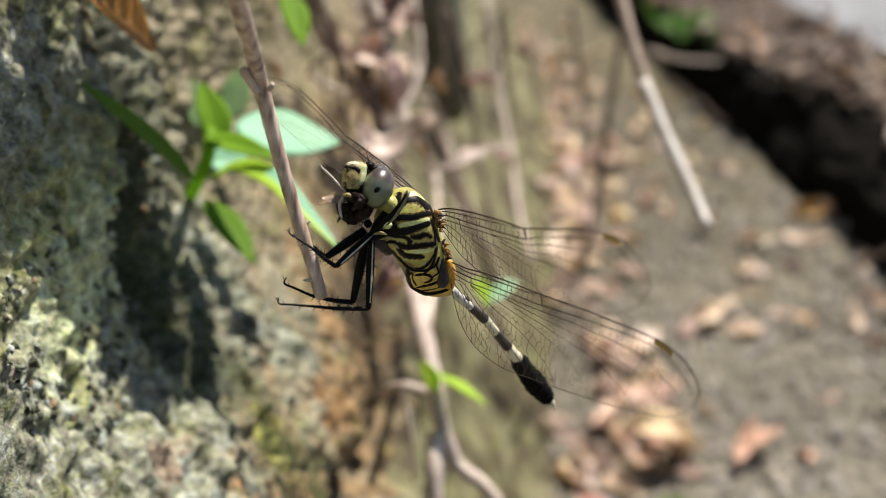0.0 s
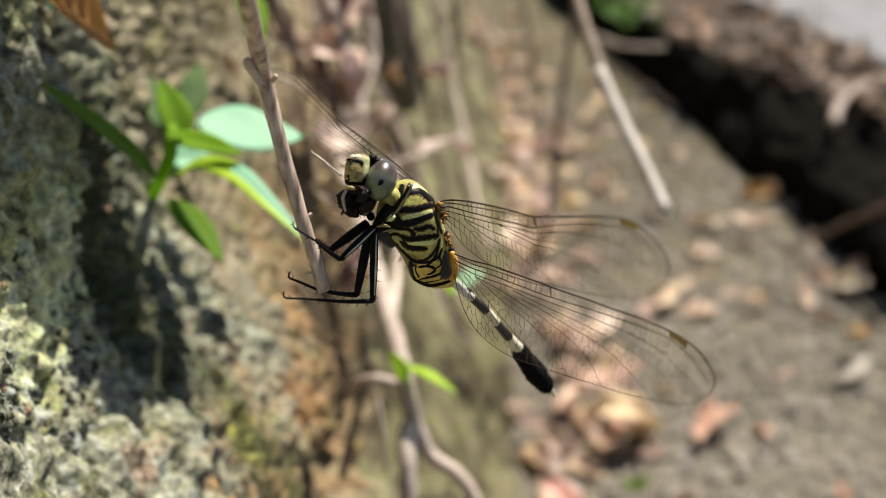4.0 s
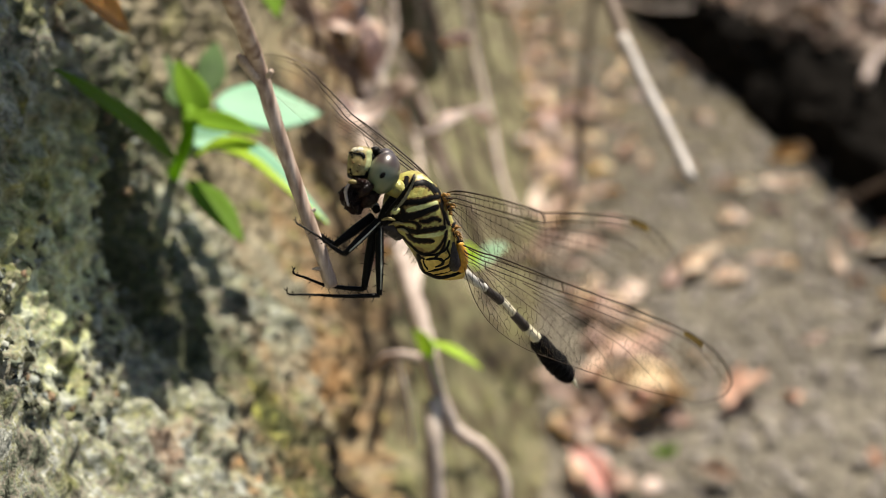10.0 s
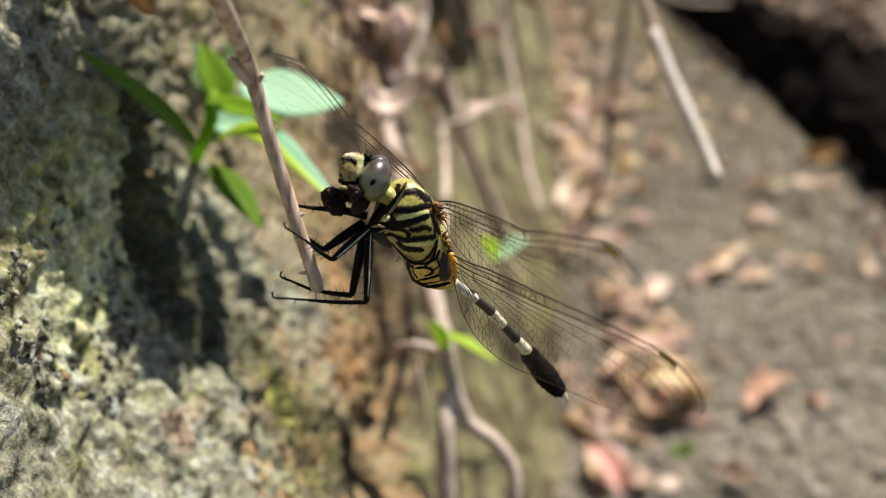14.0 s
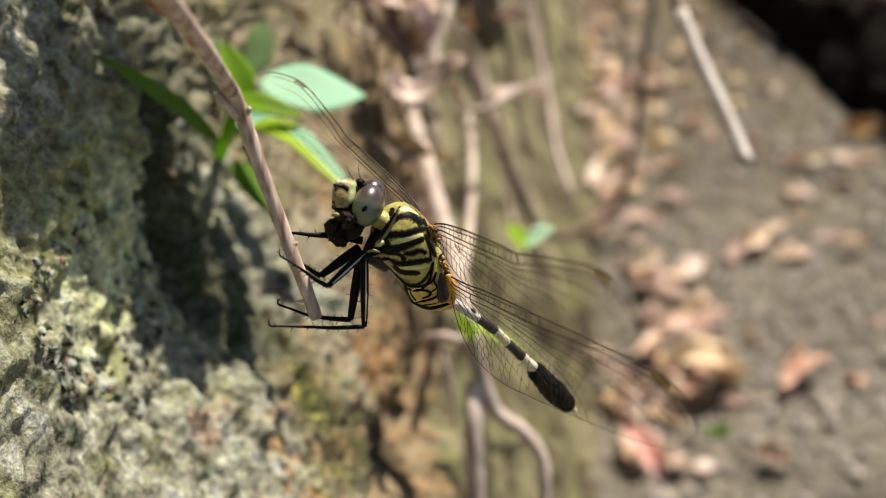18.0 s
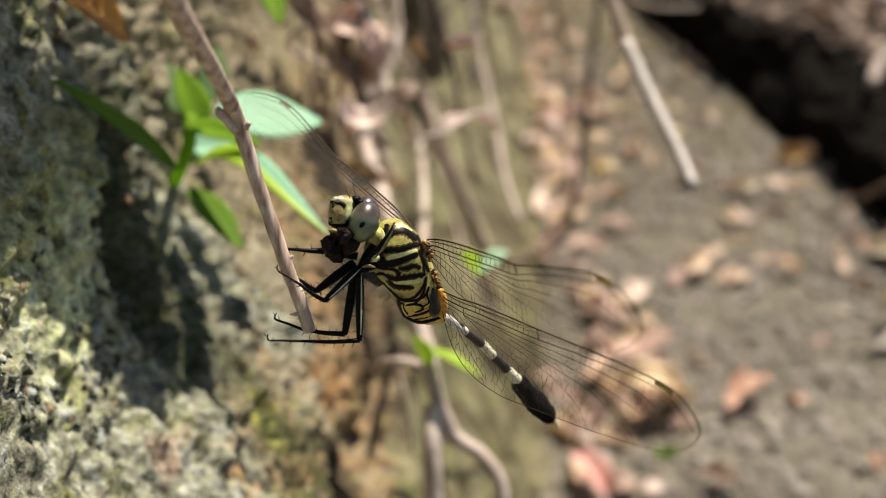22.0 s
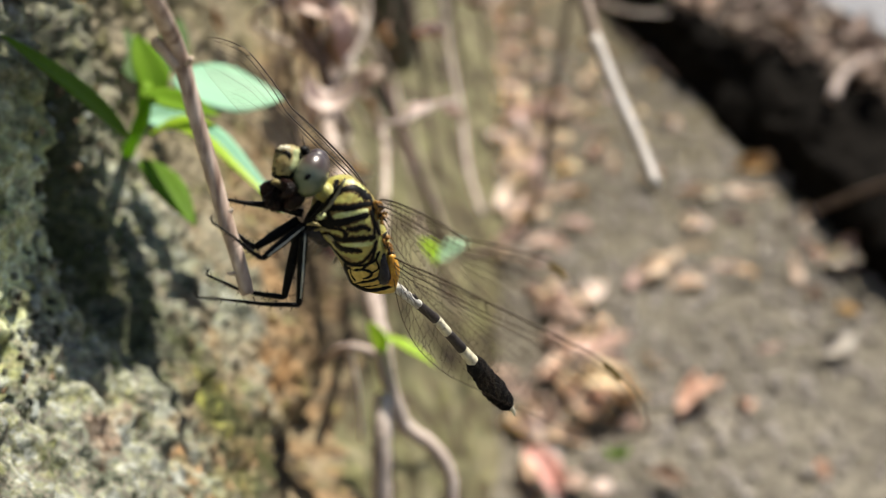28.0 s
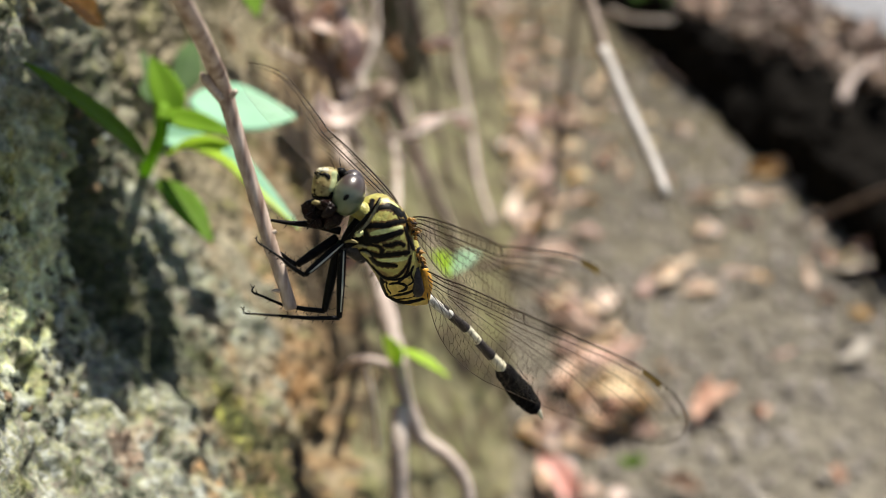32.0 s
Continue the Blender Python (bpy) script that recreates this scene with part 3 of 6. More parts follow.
ky = [-60, -20, -6, -2, -0.6, -0.1] + lin(0.2, 2.4, 270) + [2.4 * 1.2 ** i for i in range(1, 22)]
sheet("soil_kerb", ky, lin(0, 3, 25), lambda y, u: kerb_at(u, y), "shaded_soil", "crumbling soil kerb along the trough, darkened for its shaded face", "structure")
sheet("litter_bed", ky, lin(3, 6, 30), lambda y, u: kerb_at(u, y), "litter_bed", "brown bed of leaf litter on top of the kerb", "structure")
sheet("road", ky, [0.775, 0.88, 1.0, 1.3, 2.0, 4.0, 9.0, 30.0, 300.0], lambda y, x: (x, y, 0.138 + 0.002 * nz(x, y, 0, 20)), "asphalt", "grey paved road beyond the kerb", "structure")


# ---- dead leaves ----
def dead_leaf_mesh(seed, length, width, curl, fold):
    bm = bmesh.new()
    blade(bm, length, width, curl, fold, 1.0, 0.0004, 14, 8, 0.10, seed)
    for v in bm.verts:
        q = Vector((v.co.x * 60, v.co.y * 60, seed * 3.1))
        v.co.z += 0.11 * length * noise.noise(q) + 0.05 * length * noise.noise(q * 2.3)
        v.co.y += 0.05 * length * noise.noise(q + Vector((9, 0, 0)))
    tube(bm, [(-length * 0.16, 0.002, 0.001), (0, 0, 0.0005), (length * 0.5, 0, -length * 0.12 * curl), (length * 0.97, 0, -length * 0.62 * curl)], [0.0007, 0.0009, 0.0006, 0.0003], 5)
    me = bpy.data.meshes.new("dead_leaf")
    bm.to_mesh(me)
    bm.free()
    me.polygons.foreach_set("use_smooth", [True] * len(me.polygons))
    return me


LEAVES = [dead_leaf_mesh(i, 0.046 + 0.004 * (i % 5), 0.017 + 0.004 * (i % 4), (-0.5, 0.35, 0.6, -0.3)[i % 4], (0.25, 0.5, 0.1, 0.35)[(i // 2) % 4]) for i in range(10)]
TINTS = {}
for i, me in enumerate(LEAVES):
    me.materials.append(MATS["dead_leaf"])
    for tint in ("pink_leaf", "brown_leaf", "ochre_leaf", "orange_leaf", "rose_leaf", "pale_leaf", "grey_leaf", "blush_leaf", "tan_leaf"):
        TINTS[i, tint] = me.copy()
        TINTS[i, tint].materials[0] = MATS[tint]


def lay_leaf(x, y, z, turn, tilt, lean, size, k, tint="", label="curled light brown dead leaf on the ground"):
    ob = new("dead_leaf", TINTS[k % 10, tint] if tint else LEAVES[k % 10])
    ob.matrix_basis = pose(x, y, z, tilt, lean, turn) @ Matrix.Scale(size, 4)
    return tagged(ob, label, "dead leaf", "leaf litter")


rnd = random.Random(5)
PILES = (  # centre, spread and count of the drifts of litter on the floor, along the foot of the slope
    ((0.196, 0.556, 0.0), (0.017, 0.026), 15),
    ((0.160, 0.535, 0.0), (0.012, 0.035), 10),
    ((0.205, 0.670, 0.0), (0.018, 0.045), 12),
    ((0.195, 0.800, 0.0), (0.016, 0.060), 14),
    ((0.228, 1.000, 0.0), (0.018, 0.090), 26),
    ((0.265, 1.220, 0.0), (0.035, 0.140), 34),
    ((0.240, 1.500, 0.0), (0.060, 0.250), 44),
    ((0.380, 1.520, 0.0), (0.080, 0.350), 60),
    ((0.390, 1.170, 0.0), (0.090, 0.200), 14),
    ((0.430, 0.800, 0.0), (0.100, 0.060), 4),
    ((0.354, 0.552, 0.0), (0.120, 0.120), 4))
for (cx, cy, _), (sx, sy), count in PILES:
    for i in range(count):
        x, y = cx + rnd.gauss(0, sx), cy + rnd.gauss(0, sy)
        x = min(0.57, max(0.140 + 0.165 * (min(y, 1.6) - 0.56), x))
        lay_leaf(x, y, floor_at(x, y) + 0.004 + 0.012 * rnd.random() * (count > 11), rnd.uniform(0, 360), rnd.gauss(0, 16), rnd.gauss(0, 14), rnd.uniform(0.4, 0.85), rnd.randrange(10), rnd.choice(["", "", "tan_leaf", "pink_leaf", "pink_leaf", "brown_leaf", "blush_leaf"]))
# leaves that lie apart
for p, turn, tilt, lean, size, k, tint, label in (
        ((0.1390, 0.4850, 0.0150), -62, 8, 6, 0.85, 2, "rose_leaf", "smooth rose-pink dead leaf on the silt"),
        ((0.1800, 0.4480, 0.0060), 35, 18, 6, 0.55, 5, "blush_leaf", "pale pink dead leaf on the silt"),
        ((0.2240, 0.4640, 0.0050), -30, 14, 6, 0.5, 3, "brown_leaf", "dark red-brown dead leaf on the silt"),
        ((0.2680, 0.5240, 0.0120), 62, 26, -6, 0.72, 4, "orange_leaf", "crumpled orange dead leaf on the silt"),
        ((0.2860, 0.5420, 0.0150), 30, -24, 10, 0.62, 7, "orange_leaf", "crumpled orange dead leaf on the silt"),
        ((0.2950, 0.5300, 0.0040), -40, 20, -10, 0.40, 1, "grey_leaf", "small bleached grey dead leaf on the silt"),
        ((0.3300, 0.5340, 0.0050), 80, 16, 6, 0.45, 6, "orange_leaf", "small orange dead leaf on the silt"),
        ((0.1850, 0.5880, 0.0280), 12, 14, 8, 1.00, 4, "tan_leaf", "large crumpled tan dead leaf on the litter"),
        ((0.1620, 0.5600, 0.0240), 40, -14, 10, 0.85, 8, "tan_leaf", "large crumpled tan dead leaf on the litter"),
        ((0.1900, 0.5460, 0.0330), -16, 18, -6, 1.05, 6, "tan_leaf", "large crumpled tan dead leaf on the litter"),
        ((0.2120, 0.5340, 0.0280), 24, -16, 14, 0.90, 1, "blush_leaf", "pale crumpled dead leaf on the litter"),
        ((0.1950, 0.5180, 0.0180), 60, 12, -8, 0.70, 9, "tan_leaf", "large crumpled tan dead leaf on the litter"),
        ((0.2000, 0.6600, 0.0100), 20, 20, 6, 0.80, 5, "pink_leaf", "pinkish dead leaf on the litter"),
        ((0.1880, 0.6940, 0.0100), -30, -12, 8, 0.70, 3, "pink_leaf", "pinkish dead leaf on the litter"),
        ((0.2280, 0.6840, 0.0080), 50, 16, 6, 0.75, 7, "blush_leaf", "pale pinkish dead leaf on the litter"),
        ((0.1500, 0.5480, 0.0120), -60, 20, 8, 0.75, 2, "brown_leaf", "dark brown dead leaf under the litter"),
        ((0.1500, 0.5170, 0.0100), 30, -18, 8, 0.65, 0, "brown_leaf", "dark brown dead leaf under the litter"),
        ((0.2200, 0.5210, 0.0040), 10, 14, 6, 0.60, 5, "brown_leaf", "dark brown dead leaf under the litter"),
        ((0.2400, 1.1700, 0.0120), 10, 24, 6, 1.10, 4, "orange_leaf", "orange-brown dead leaf at the foot of the slope"),
        ((0.2080, 1.0080, 0.0150), 40, 30, 0, 1.25, 6, "tan_leaf", "broad tan dead leaf at the foot of the slope"),
        ((0.1800, 0.8720, 0.0150), 80, 26, 8, 0.95, 8, "blush_leaf", "pale pinkish dead leaf at the foot of the slope"),
        ((0.1680, 0.7700, 0.0100), 10, 24, 0, 0.60, 3, "grey_leaf", "small bleached grey dead leaf at the foot of the slope"),
        ((0.2140, 0.8150, 0.0100), -20, 22, 6, 0.75, 1, "pink_leaf", "pinkish dead leaf at the foot of the slope"),
        ((0.2400, 0.9680, 0.0100), 50, 20, 6, 0.70, 9, "pale_leaf", "pale dead leaf at the foot of the slope"),
        ((0.2831, 0.7198, 0.0060), 55, 10, 25, 1.1, 0, "pink_leaf", "long pale curled dead leaf on the silt"),
        ((0.3381, 0.7683, 0.0040), 30, 8, -15, 0.6, 5, "", "pale curled dead leaf on the silt"),
        ((0.4996, 0.7575, 0.0060), 15, 16, 20, 1.0, 2, "brown_leaf", "dark curled dead leaf near the kerb"),
        ((0.5199, 0.7601, 0.0100), -20, -10, 14, 0.8, 5, "pink_leaf", "pale pinkish dead leaf near the kerb"),
        ((0.5009, 0.7983, 0.0080), 40, 34, 10, 0.6, 1, "pink_leaf", "pale pinkish dead leaf near the kerb"),
        ((0.4975, 0.7529, 0.0100), 8, 32, 0, 0.75, 3, "pale_leaf", "bleached pale dead leaf near the kerb"),
        ((0.5003, 0.7826, 0.0060), -20, 30, 10, 0.5, 6, "orange_leaf", "rusty orange dead leaf near the kerb"),
        ((0.5330, 0.7852, 0.0080), 12, 34, -6, 0.7, 7, "pink_leaf", "dull pinkish dead leaf near the kerb"),
        ((0.4602, 0.7063, 0.0080), 5, 34, 10, 0.55, 2, "brown_leaf", "brown curled dead leaf on the silt"),
        ((0.4770, 0.6786, 0.0060), 0, 26, 4, 0.65, 5, "ochre_leaf", "pale ochre dead leaf on the silt"),
        ((0.4242, 0.6037, 0.0100), 30, 34, -8, 0.85, 7, "grey_leaf", "bleached grey triangular dead leaf on the silt"),
        ((0.3008, 0.7363, 0.0100), 40, 34, 0, 0.75, 3, "pink_leaf", "pale pink dead leaf on the silt"),
        ((0.3616, 0.7991, 0.0060), -8, 30, 6, 0.6, 8, "brown_leaf", "brown dead leaf on the silt"),
        ((0.3835, 0.7616, 0.0060), -10, 30, 0, 0.5, 4, "pink_leaf", "dull pinkish dead leaf on the silt"),
        ((0.4234, 0.9258, 0.0100), 0, 42, 0, 0.62, 7, "pale_leaf", "round pale yellow dead leaf on the silt"),
        ((0.4634, 0.9309, 0.0100), -6, 36, 6, 0.95, 4, "pink_leaf", "long pale pinkish dead leaf on the silt"),
        ((0.5092, 1.0070, 0.0100), 8, 40, 6, 0.85, 7, "ochre_leaf", "ochre dead leaf near the kerb's shade"),
        ((0.4489, 0.7965, 0.0060), 0, 30, 0, 0.5, 6, "grey_leaf", "small bleached grey dead leaf on the silt"),
        ((0.4183, 0.6611, 0.0060), -20, 26, 0, 0.45, 5, "grey_leaf", "small bleached grey dead leaf on the silt"),
        ((0.3695, 0.6088, 0.0050), 15, 24, 0, 0.4, 8, "pink_leaf", "small pinkish dead leaf on the silt"),
        ((0.3563, 0.4726, 0.0030), -80, 10, 8, 0.35, 6, "orange_leaf", "small orange dead leaf on the silt")):
    lay_leaf(p[0], p[1], max(p[2], floor_at(p[0], p[1]) + 0.006 + 0.5 * p[2]), turn, tilt, lean, size, k, tint, label)


def on_kerb():
    y = 0.6 + 1.7 * rnd.random()
    x = 0.60 + litter_edge(y) + (0.20 - litter_edge(y)) * rnd.random() ** 0.8 + 0.1 * rnd.random() ** 8
    return (x, y, 0.10 + 0.25 * min(0.09, max(0.0, x - 0.60)) + 0.014 * rnd.random(), rnd.uniform(0, 360), rnd.gauss(0, 22), rnd.gauss(0, 20), rnd.uniform(0.5, 1.1))


for i in range(70):
    lay_leaf(*on_kerb(), rnd.randrange(10), rnd.choice(["", "", "pink_leaf", "brown_leaf"]), "dry brown dead leaf on the soil kerb")
bm = bmesh.new()
for i in range(460):
    x, y, z, turn, tilt, lean, size = on_kerb()
    k = len(bm.verts)
    bm.from_mesh(LEAVES[i % 10])
    bm.verts.ensure_lookup_table()
    bmesh.ops.transform(bm, matrix=pose(x, y, z, tilt, lean, turn) @ Matrix.Scale(size * 0.8, 4), verts=bm.verts[k:])
tagged(part("leaf_litter", bm, "kerb_litter"), "pale brown leaf litter on the soil kerb", "leaf litter", "", "stuff")

bm = bmesh.new()
for i in range(4500):
    x, y = rnd.uniform(0.14, 0.6), rnd.uniform(0.3, 1.5)
    r = 0.0016 + 0.005 * rnd.random() ** 3
    ball(bm, (x, y, floor_at(x, y) + r * 0.3), (r, r * rnd.uniform(0.7, 1.2), r * 0.7), Euler((rnd.random(), rnd.random(), rnd.random() * 6)).to_matrix(), 4, 6)
tagged(part("gravel", bm, "pebble"), "small grey pebbles and crumbs on the silt", "gravel", "", "stuff")

# lichen crumbs on the rock face
bm = bmesh.new()
rc = random.Random(9)
for i in range(8000):
    y = 0.115 + 0.26 * rc.random() ** 1.2
    s = rc.uniform(6.6 * 14 - 21, 9.2 * 14 - 21)
    p = bank_at(s, y)
    if nz(p[0], p[1], p[2], 55) + 0.25 * rc.random() < 0.02:
        continue
    if p[2] < 0.345 or rc.random() < 0.35 or y > 0.185 + 0.03 * rc.random():
        continue
    if p[0] > -0.034 + 0.008 * rc.random():
        continue
    r = 0.0004 + 0.0008 * rc.random() ** 2
    ball(bm, p, (r, r * rc.uniform(0.7, 1.3), r * rc.uniform(0.5, 0.9)), Euler((rc.random() * 6, rc.random() * 6, rc.random() * 6)).to_matrix(), 4, 6)
for v in bm.verts:
    v.co += Vector((rc.uniform(-1, 1), rc.uniform(-1, 1), rc.uniform(-1, 1))) * 0.0006
tagged(part("lichen", bm, "lichen_flake"), "grey, white and yellow-green lichen crumbs on the rock", "lichen", "", "stuff")

# ---- roots and vines on the bank ----
def strand(points, r0, r1, material, name="root", label="pale dry root hanging down the bank", category="root", seed=0, of=None):
    bm = bmesh.new()
    path = spline(points, 8)
    tube(bm, path.tolist(), np.linspace(r0, r1, len(path)).tolist(), 8, 0.25, seed)
    if of:
        return part("branch", bm, material, of)
    return tagged(part(name, bm, material), label, category, "roots and vines")


tap_root = strand([(-0.0067, 0.3749, 0.3818), (0.0011, 0.3632, 0.3617), (0.0054, 0.3432, 0.3465), (-0.0013, 0.3240, 0.3305), (0.0067, 0.2714, 0.3194), (0.0119, 0.2383, 0.3118), (0.0154, 0.2187, 0.3037), (0.0179, 0.2080, 0.2930), (0.0229, 0.2048, 0.2795), (0.0316, 0.2007, 0.2737), (0.0364, 0.1958, 0.2656), (0.0355, 0.1880, 0.2510)], 0.0036, 0.0018, "root_bark", seed=1)
strand([(0.0185, 0.2136, 0.2949), (0.0115, 0.2127, 0.3002), (0.0043, 0.2168, 0.2979), (-0.0010, 0.2299, 0.2827)], 0.0016, 0.0012, "root_bark", seed=2, of=tap_root)
strand([(0.0166, 0.2047, 0.2906), (0.0159, 0.1951, 0.2811), (0.0156, 0.1853, 0.2563)], 0.0024, 0.0028, "root_bark", seed=3, of=tap_root)
strand([(0.0070, 0.2232, 0.2932), (0.0098, 0.2204, 0.2780), (0.0113, 0.2254, 0.2557)], 0.001, 0.0008, "root_bark", seed=4, of=tap_root)
strand([(0.0274, 0.4320, 0.3044), (0.0336, 0.3922, 0.2953), (0.0442, 0.3577, 0.2759), (0.0609, 0.3626, 0.2460), (0.1078, 0.4334, 0.2183)], 0.0018, 0.0016, "dark_vine", "vine", "thin brown vine along the bank", "vine", 5)
strand([(0.0133, 0.4349, 0.3705), (0.0168, 0.4194, 0.3423), (0.0096, 0.3882, 0.3250), (0.0232, 0.3746, 0.3027), (0.0216, 0.3198, 0.2852), (0.0143, 0.2544, 0.2892)], 0.0022, 0.0016, "root_bark", seed=6)
strand([(0.0680, 0.6154, 0.3364), (0.0760, 0.5857, 0.2827), (0.0819, 0.5443, 0.2494), (0.0827, 0.4991, 0.2290), (0.0865, 0.4585, 0.2178)], 0.0026, 0.002, "root_bark", seed=7)
strand([(0.0343, 0.5125, 0.3497), (0.0476, 0.4900, 0.3106), (0.0533, 0.4713, 0.2770), (0.0569, 0.4360, 0.2544)], 0.002, 0.0014, "dark_vine", "vine", "thin brown vine along the bank", "vine", 8)
strand([(0.1677, 0.6243, 0.3326), (0.1593, 0.6030, 0.2910), (0.1504, 0.5781, 0.2425), (0.1483, 0.5727, 0.1893), (0.1463, 0.6052, 0.1218)], 0.0024, 0.0024, "dark_vine", "sapling_stem", "thin dark upright sapling stem", "stem", 9)
strand([(0.1454, 0.7101, 0.3174), (0.1529, 0.6799, 0.2626), (0.1576, 0.6625, 0.2313), (0.1521, 0.5875, 0.2179)], 0.0018, 0.0014, "dark_vine", "sapling_stem", "thin dark upright sapling stem", "stem", 10)
strand([(0.0188, 0.3385, 0.3194), (0.0302, 0.3382, 0.3214), (0.0442, 0.3589, 0.3207), (0.0568, 0.3778, 0.3161)], 0.0013, 0.001, "root_bark", seed=11)
strand([(0.0001, 0.3949, 0.3780), (-0.0073, 0.3721, 0.3551), (-0.0026, 0.3518, 0.3396), (0.0080, 0.3441, 0.3275)], 0.003, 0.002, "dark_vine", "vine", "thin brown vine along the bank", "vine", 12)
for i in range(9):
    rr = random.Random(100 + i)
    y = 0.42 + 1.1 * rr.random()
    pts = []
    for k in range(6):
        z = 0.44 - 0.07 * k
        pts.append((np.interp(z, [0.0, 0.15, 0.28, 0.356, 0.46], [0.13, 0.05, 0.005, -0.035, -0.058]) + 0.012 + 0.012 * rr.random(), y + rr.gauss(0, 0.03) + 0.05 * k * (rr.random() - 0.5), z))
    strand(pts, 0.0015 + 0.001 * rr.random(), 0.0008, rr.choice(["root_bark", "dark_vine", "root_bark"]), seed=i)


# ---- the pale broken stalk ----
stalk = tagged(new("broken_stalk"), "pale dry broken stalk hanging over the trough", "stalk")
bm = bmesh.new()
path = spline([(0.0917, 0.3729, 0.3999), (0.0950, 0.3431, 0.3769), (0.0990, 0.3213, 0.3585)], 6)
tube(bm, path.tolist(), np.linspace(0.0022, 0.0026, len(path)).tolist(), 10, 0.1)
part("sheath", bm, "stalk_sheath", stalk, "brown dry sheath")
bm = bmesh.new()
path = spline([(0.0979, 0.3229, 0.3613), (0.1027, 0.3036, 0.3476), (0.1075, 0.2853, 0.3358), (0.1104, 0.2684, 0.3261)], 6)
tube(bm, path.tolist(), np.linspace(0.0024, 0.0021, len(path)).tolist(), 10, 0.06)
part("stem", bm, "pale_stalk", stalk)


# ---- the green plant on the rock ----
plant = tagged(new("wall_plant"), "green leafy plant growing out of the rock cleft", "plant")


def put_leaf(base, end, width, face, material, label="", curl=0.1, fold=0.12, parent=None, sweep=0.0, name="leaf"):
    bm = bmesh.new()
    a, b2 = Vector(base), Vector(end)
    blade(bm, (b2 - a).length, width, curl, fold, 1.0, 0.0003, 16, 8, 0.02, 3, sweep)
    x = (b2 - a).normalized()
    z = (Vector(face) - x * x.dot(Vector(face))).normalized()
    m4 = Matrix((x, z.cross(x), z)).transposed().to_4x4()
    m4.translation = a
    bm.transform(m4)
    return part(name, bm, material, parent or plant, label)


def arched_leaf(points, width, face, material, parent, label="", sheen=""):
    """A leaf whose midrib follows the points; its halves are folded up a little. sheen: material that paints a sky
    sheen on one outer half.
    """
    path = [Vector(p) for p in spline(points, 5)]
    bm = bmesh.new()
    rows = {}
    for i, p in enumerate(path):
        u = i / (len(path) - 1)
        t = (path[min(i + 1, len(path) - 1)] - path[max(i - 1, 0)]).normalized()
        up = (Vector(face) - t * t.dot(Vector(face))).normalized()
        half = width / 2 * max(0.04, math.sin(math.pi * u ** 0.75) ** 0.8)
        for j in range(7):
            v = j / 3 - 1
            for side in (0, 1):
                rows[side, i, j] = bm.verts.new(p + up.cross(t) * half * v + up * (half * 0.22 * abs(v) - 0.0003 * side))
    last = len(path) - 1
    for i in range(last):
        for j in range(6):
            q = [(i, j), (i + 1, j), (i + 1, j + 1), (i, j + 1)]
            for f in (bm.faces.new([rows[0, a, c] for a, c in q]), bm.faces.new([rows[1, a, c] for a, c in q[::-1]])):
                f.material_index = int(bool(sheen) and j > 2 and i > 0.42 * last)
        for j in (0, 6):
            bm.faces.new((rows[0, i, j], rows[1, i, j], rows[1, i + 1, j], rows[0, i + 1, j]))
    bmesh.ops.recalc_face_normals(bm, faces=bm.faces)
    made = part("leaf", bm, material, parent, label)
    if sheen:
        made.data.materials.append(MATS[sheen])
    return made


stem = bmesh.new()
path = spline([(-0.0513, 0.2222, 0.3529), (-0.0438, 0.2061, 0.3672), (-0.0402, 0.2016, 0.3746), (-0.0402, 0.2067, 0.3797)], 6)
tube(stem, path.tolist(), [0.0016] * len(path), 8)
part("stem", stem, "green_leaf", plant)
put_leaf((-0.0350, 0.2115, 0.3792), (-0.0099, 0.2165, 0.3728), 0.0165, (0.1, -0.35, 0.93), "sheen_leaf", "broad pale green leaf with a silvery sheen", -0.05, 0.05)
put_leaf((-0.0412, 0.2039, 0.3786), (-0.0228, 0.1931, 0.3795), 0.006, (0.1, -0.4, 0.8), "green_leaf", "", 0.15)
arched_leaf([(-0.0402, 0.2043, 0.3685), (-0.0323, 0.198, 0.3737), (-0.0240, 0.190, 0.3741), (-0.0163, 0.180, 0.3712), (-0.0075, 0.1705, 0.3658)], 0.0062, (0.25, -0.45, 0.85), "lime_leaf", plant, "long bright green arching leaf with a sheen painted on one half", "sheen_leaf")
put_leaf((-0.0415, 0.2006, 0.3639), (-0.0274, 0.1848, 0.3566), 0.0078, (0.35, -0.3, 0.85), "mid_leaf", "", 0.15)
put_leaf((-0.0378, 0.2067, 0.3761), (-0.0411, 0.2103, 0.3906), 0.0085, (0.6, -0.7, 0.35), "green_leaf", "", 0.2)
put_leaf((-0.0408, 0.1898, 0.3735), (-0.0506, 0.1618, 0.4044), 0.0055, (0.5, -0.5, 0.75), "mid_leaf", "narrow green leaf", 0.1)
put_leaf((-0.0459, 0.2218, 0.3747), (-0.0536, 0.2407, 0.3871), 0.008, (0.5, -0.5, 0.6), "dark_green_leaf", "", 0.1)
put_leaf((-0.0425, 0.2126, 0.3690), (-0.0321, 0.2168, 0.3684), 0.008, (0.3, -0.4, 0.7), "sheen_leaf", "", 0.1)
put_leaf((-0.0412, 0.2371, 0.3723), (-0.0389, 0.2540, 0.3831), 0.008, (0.3, -0.6, 0.5), "dark_green_leaf", "", 0.1)
put_leaf((-0.0256, 0.2525, 0.4045), (-0.0199, 0.2399, 0.3930), 0.008, (0.4, -0.6, 0.6), "green_leaf", "", 0.1)
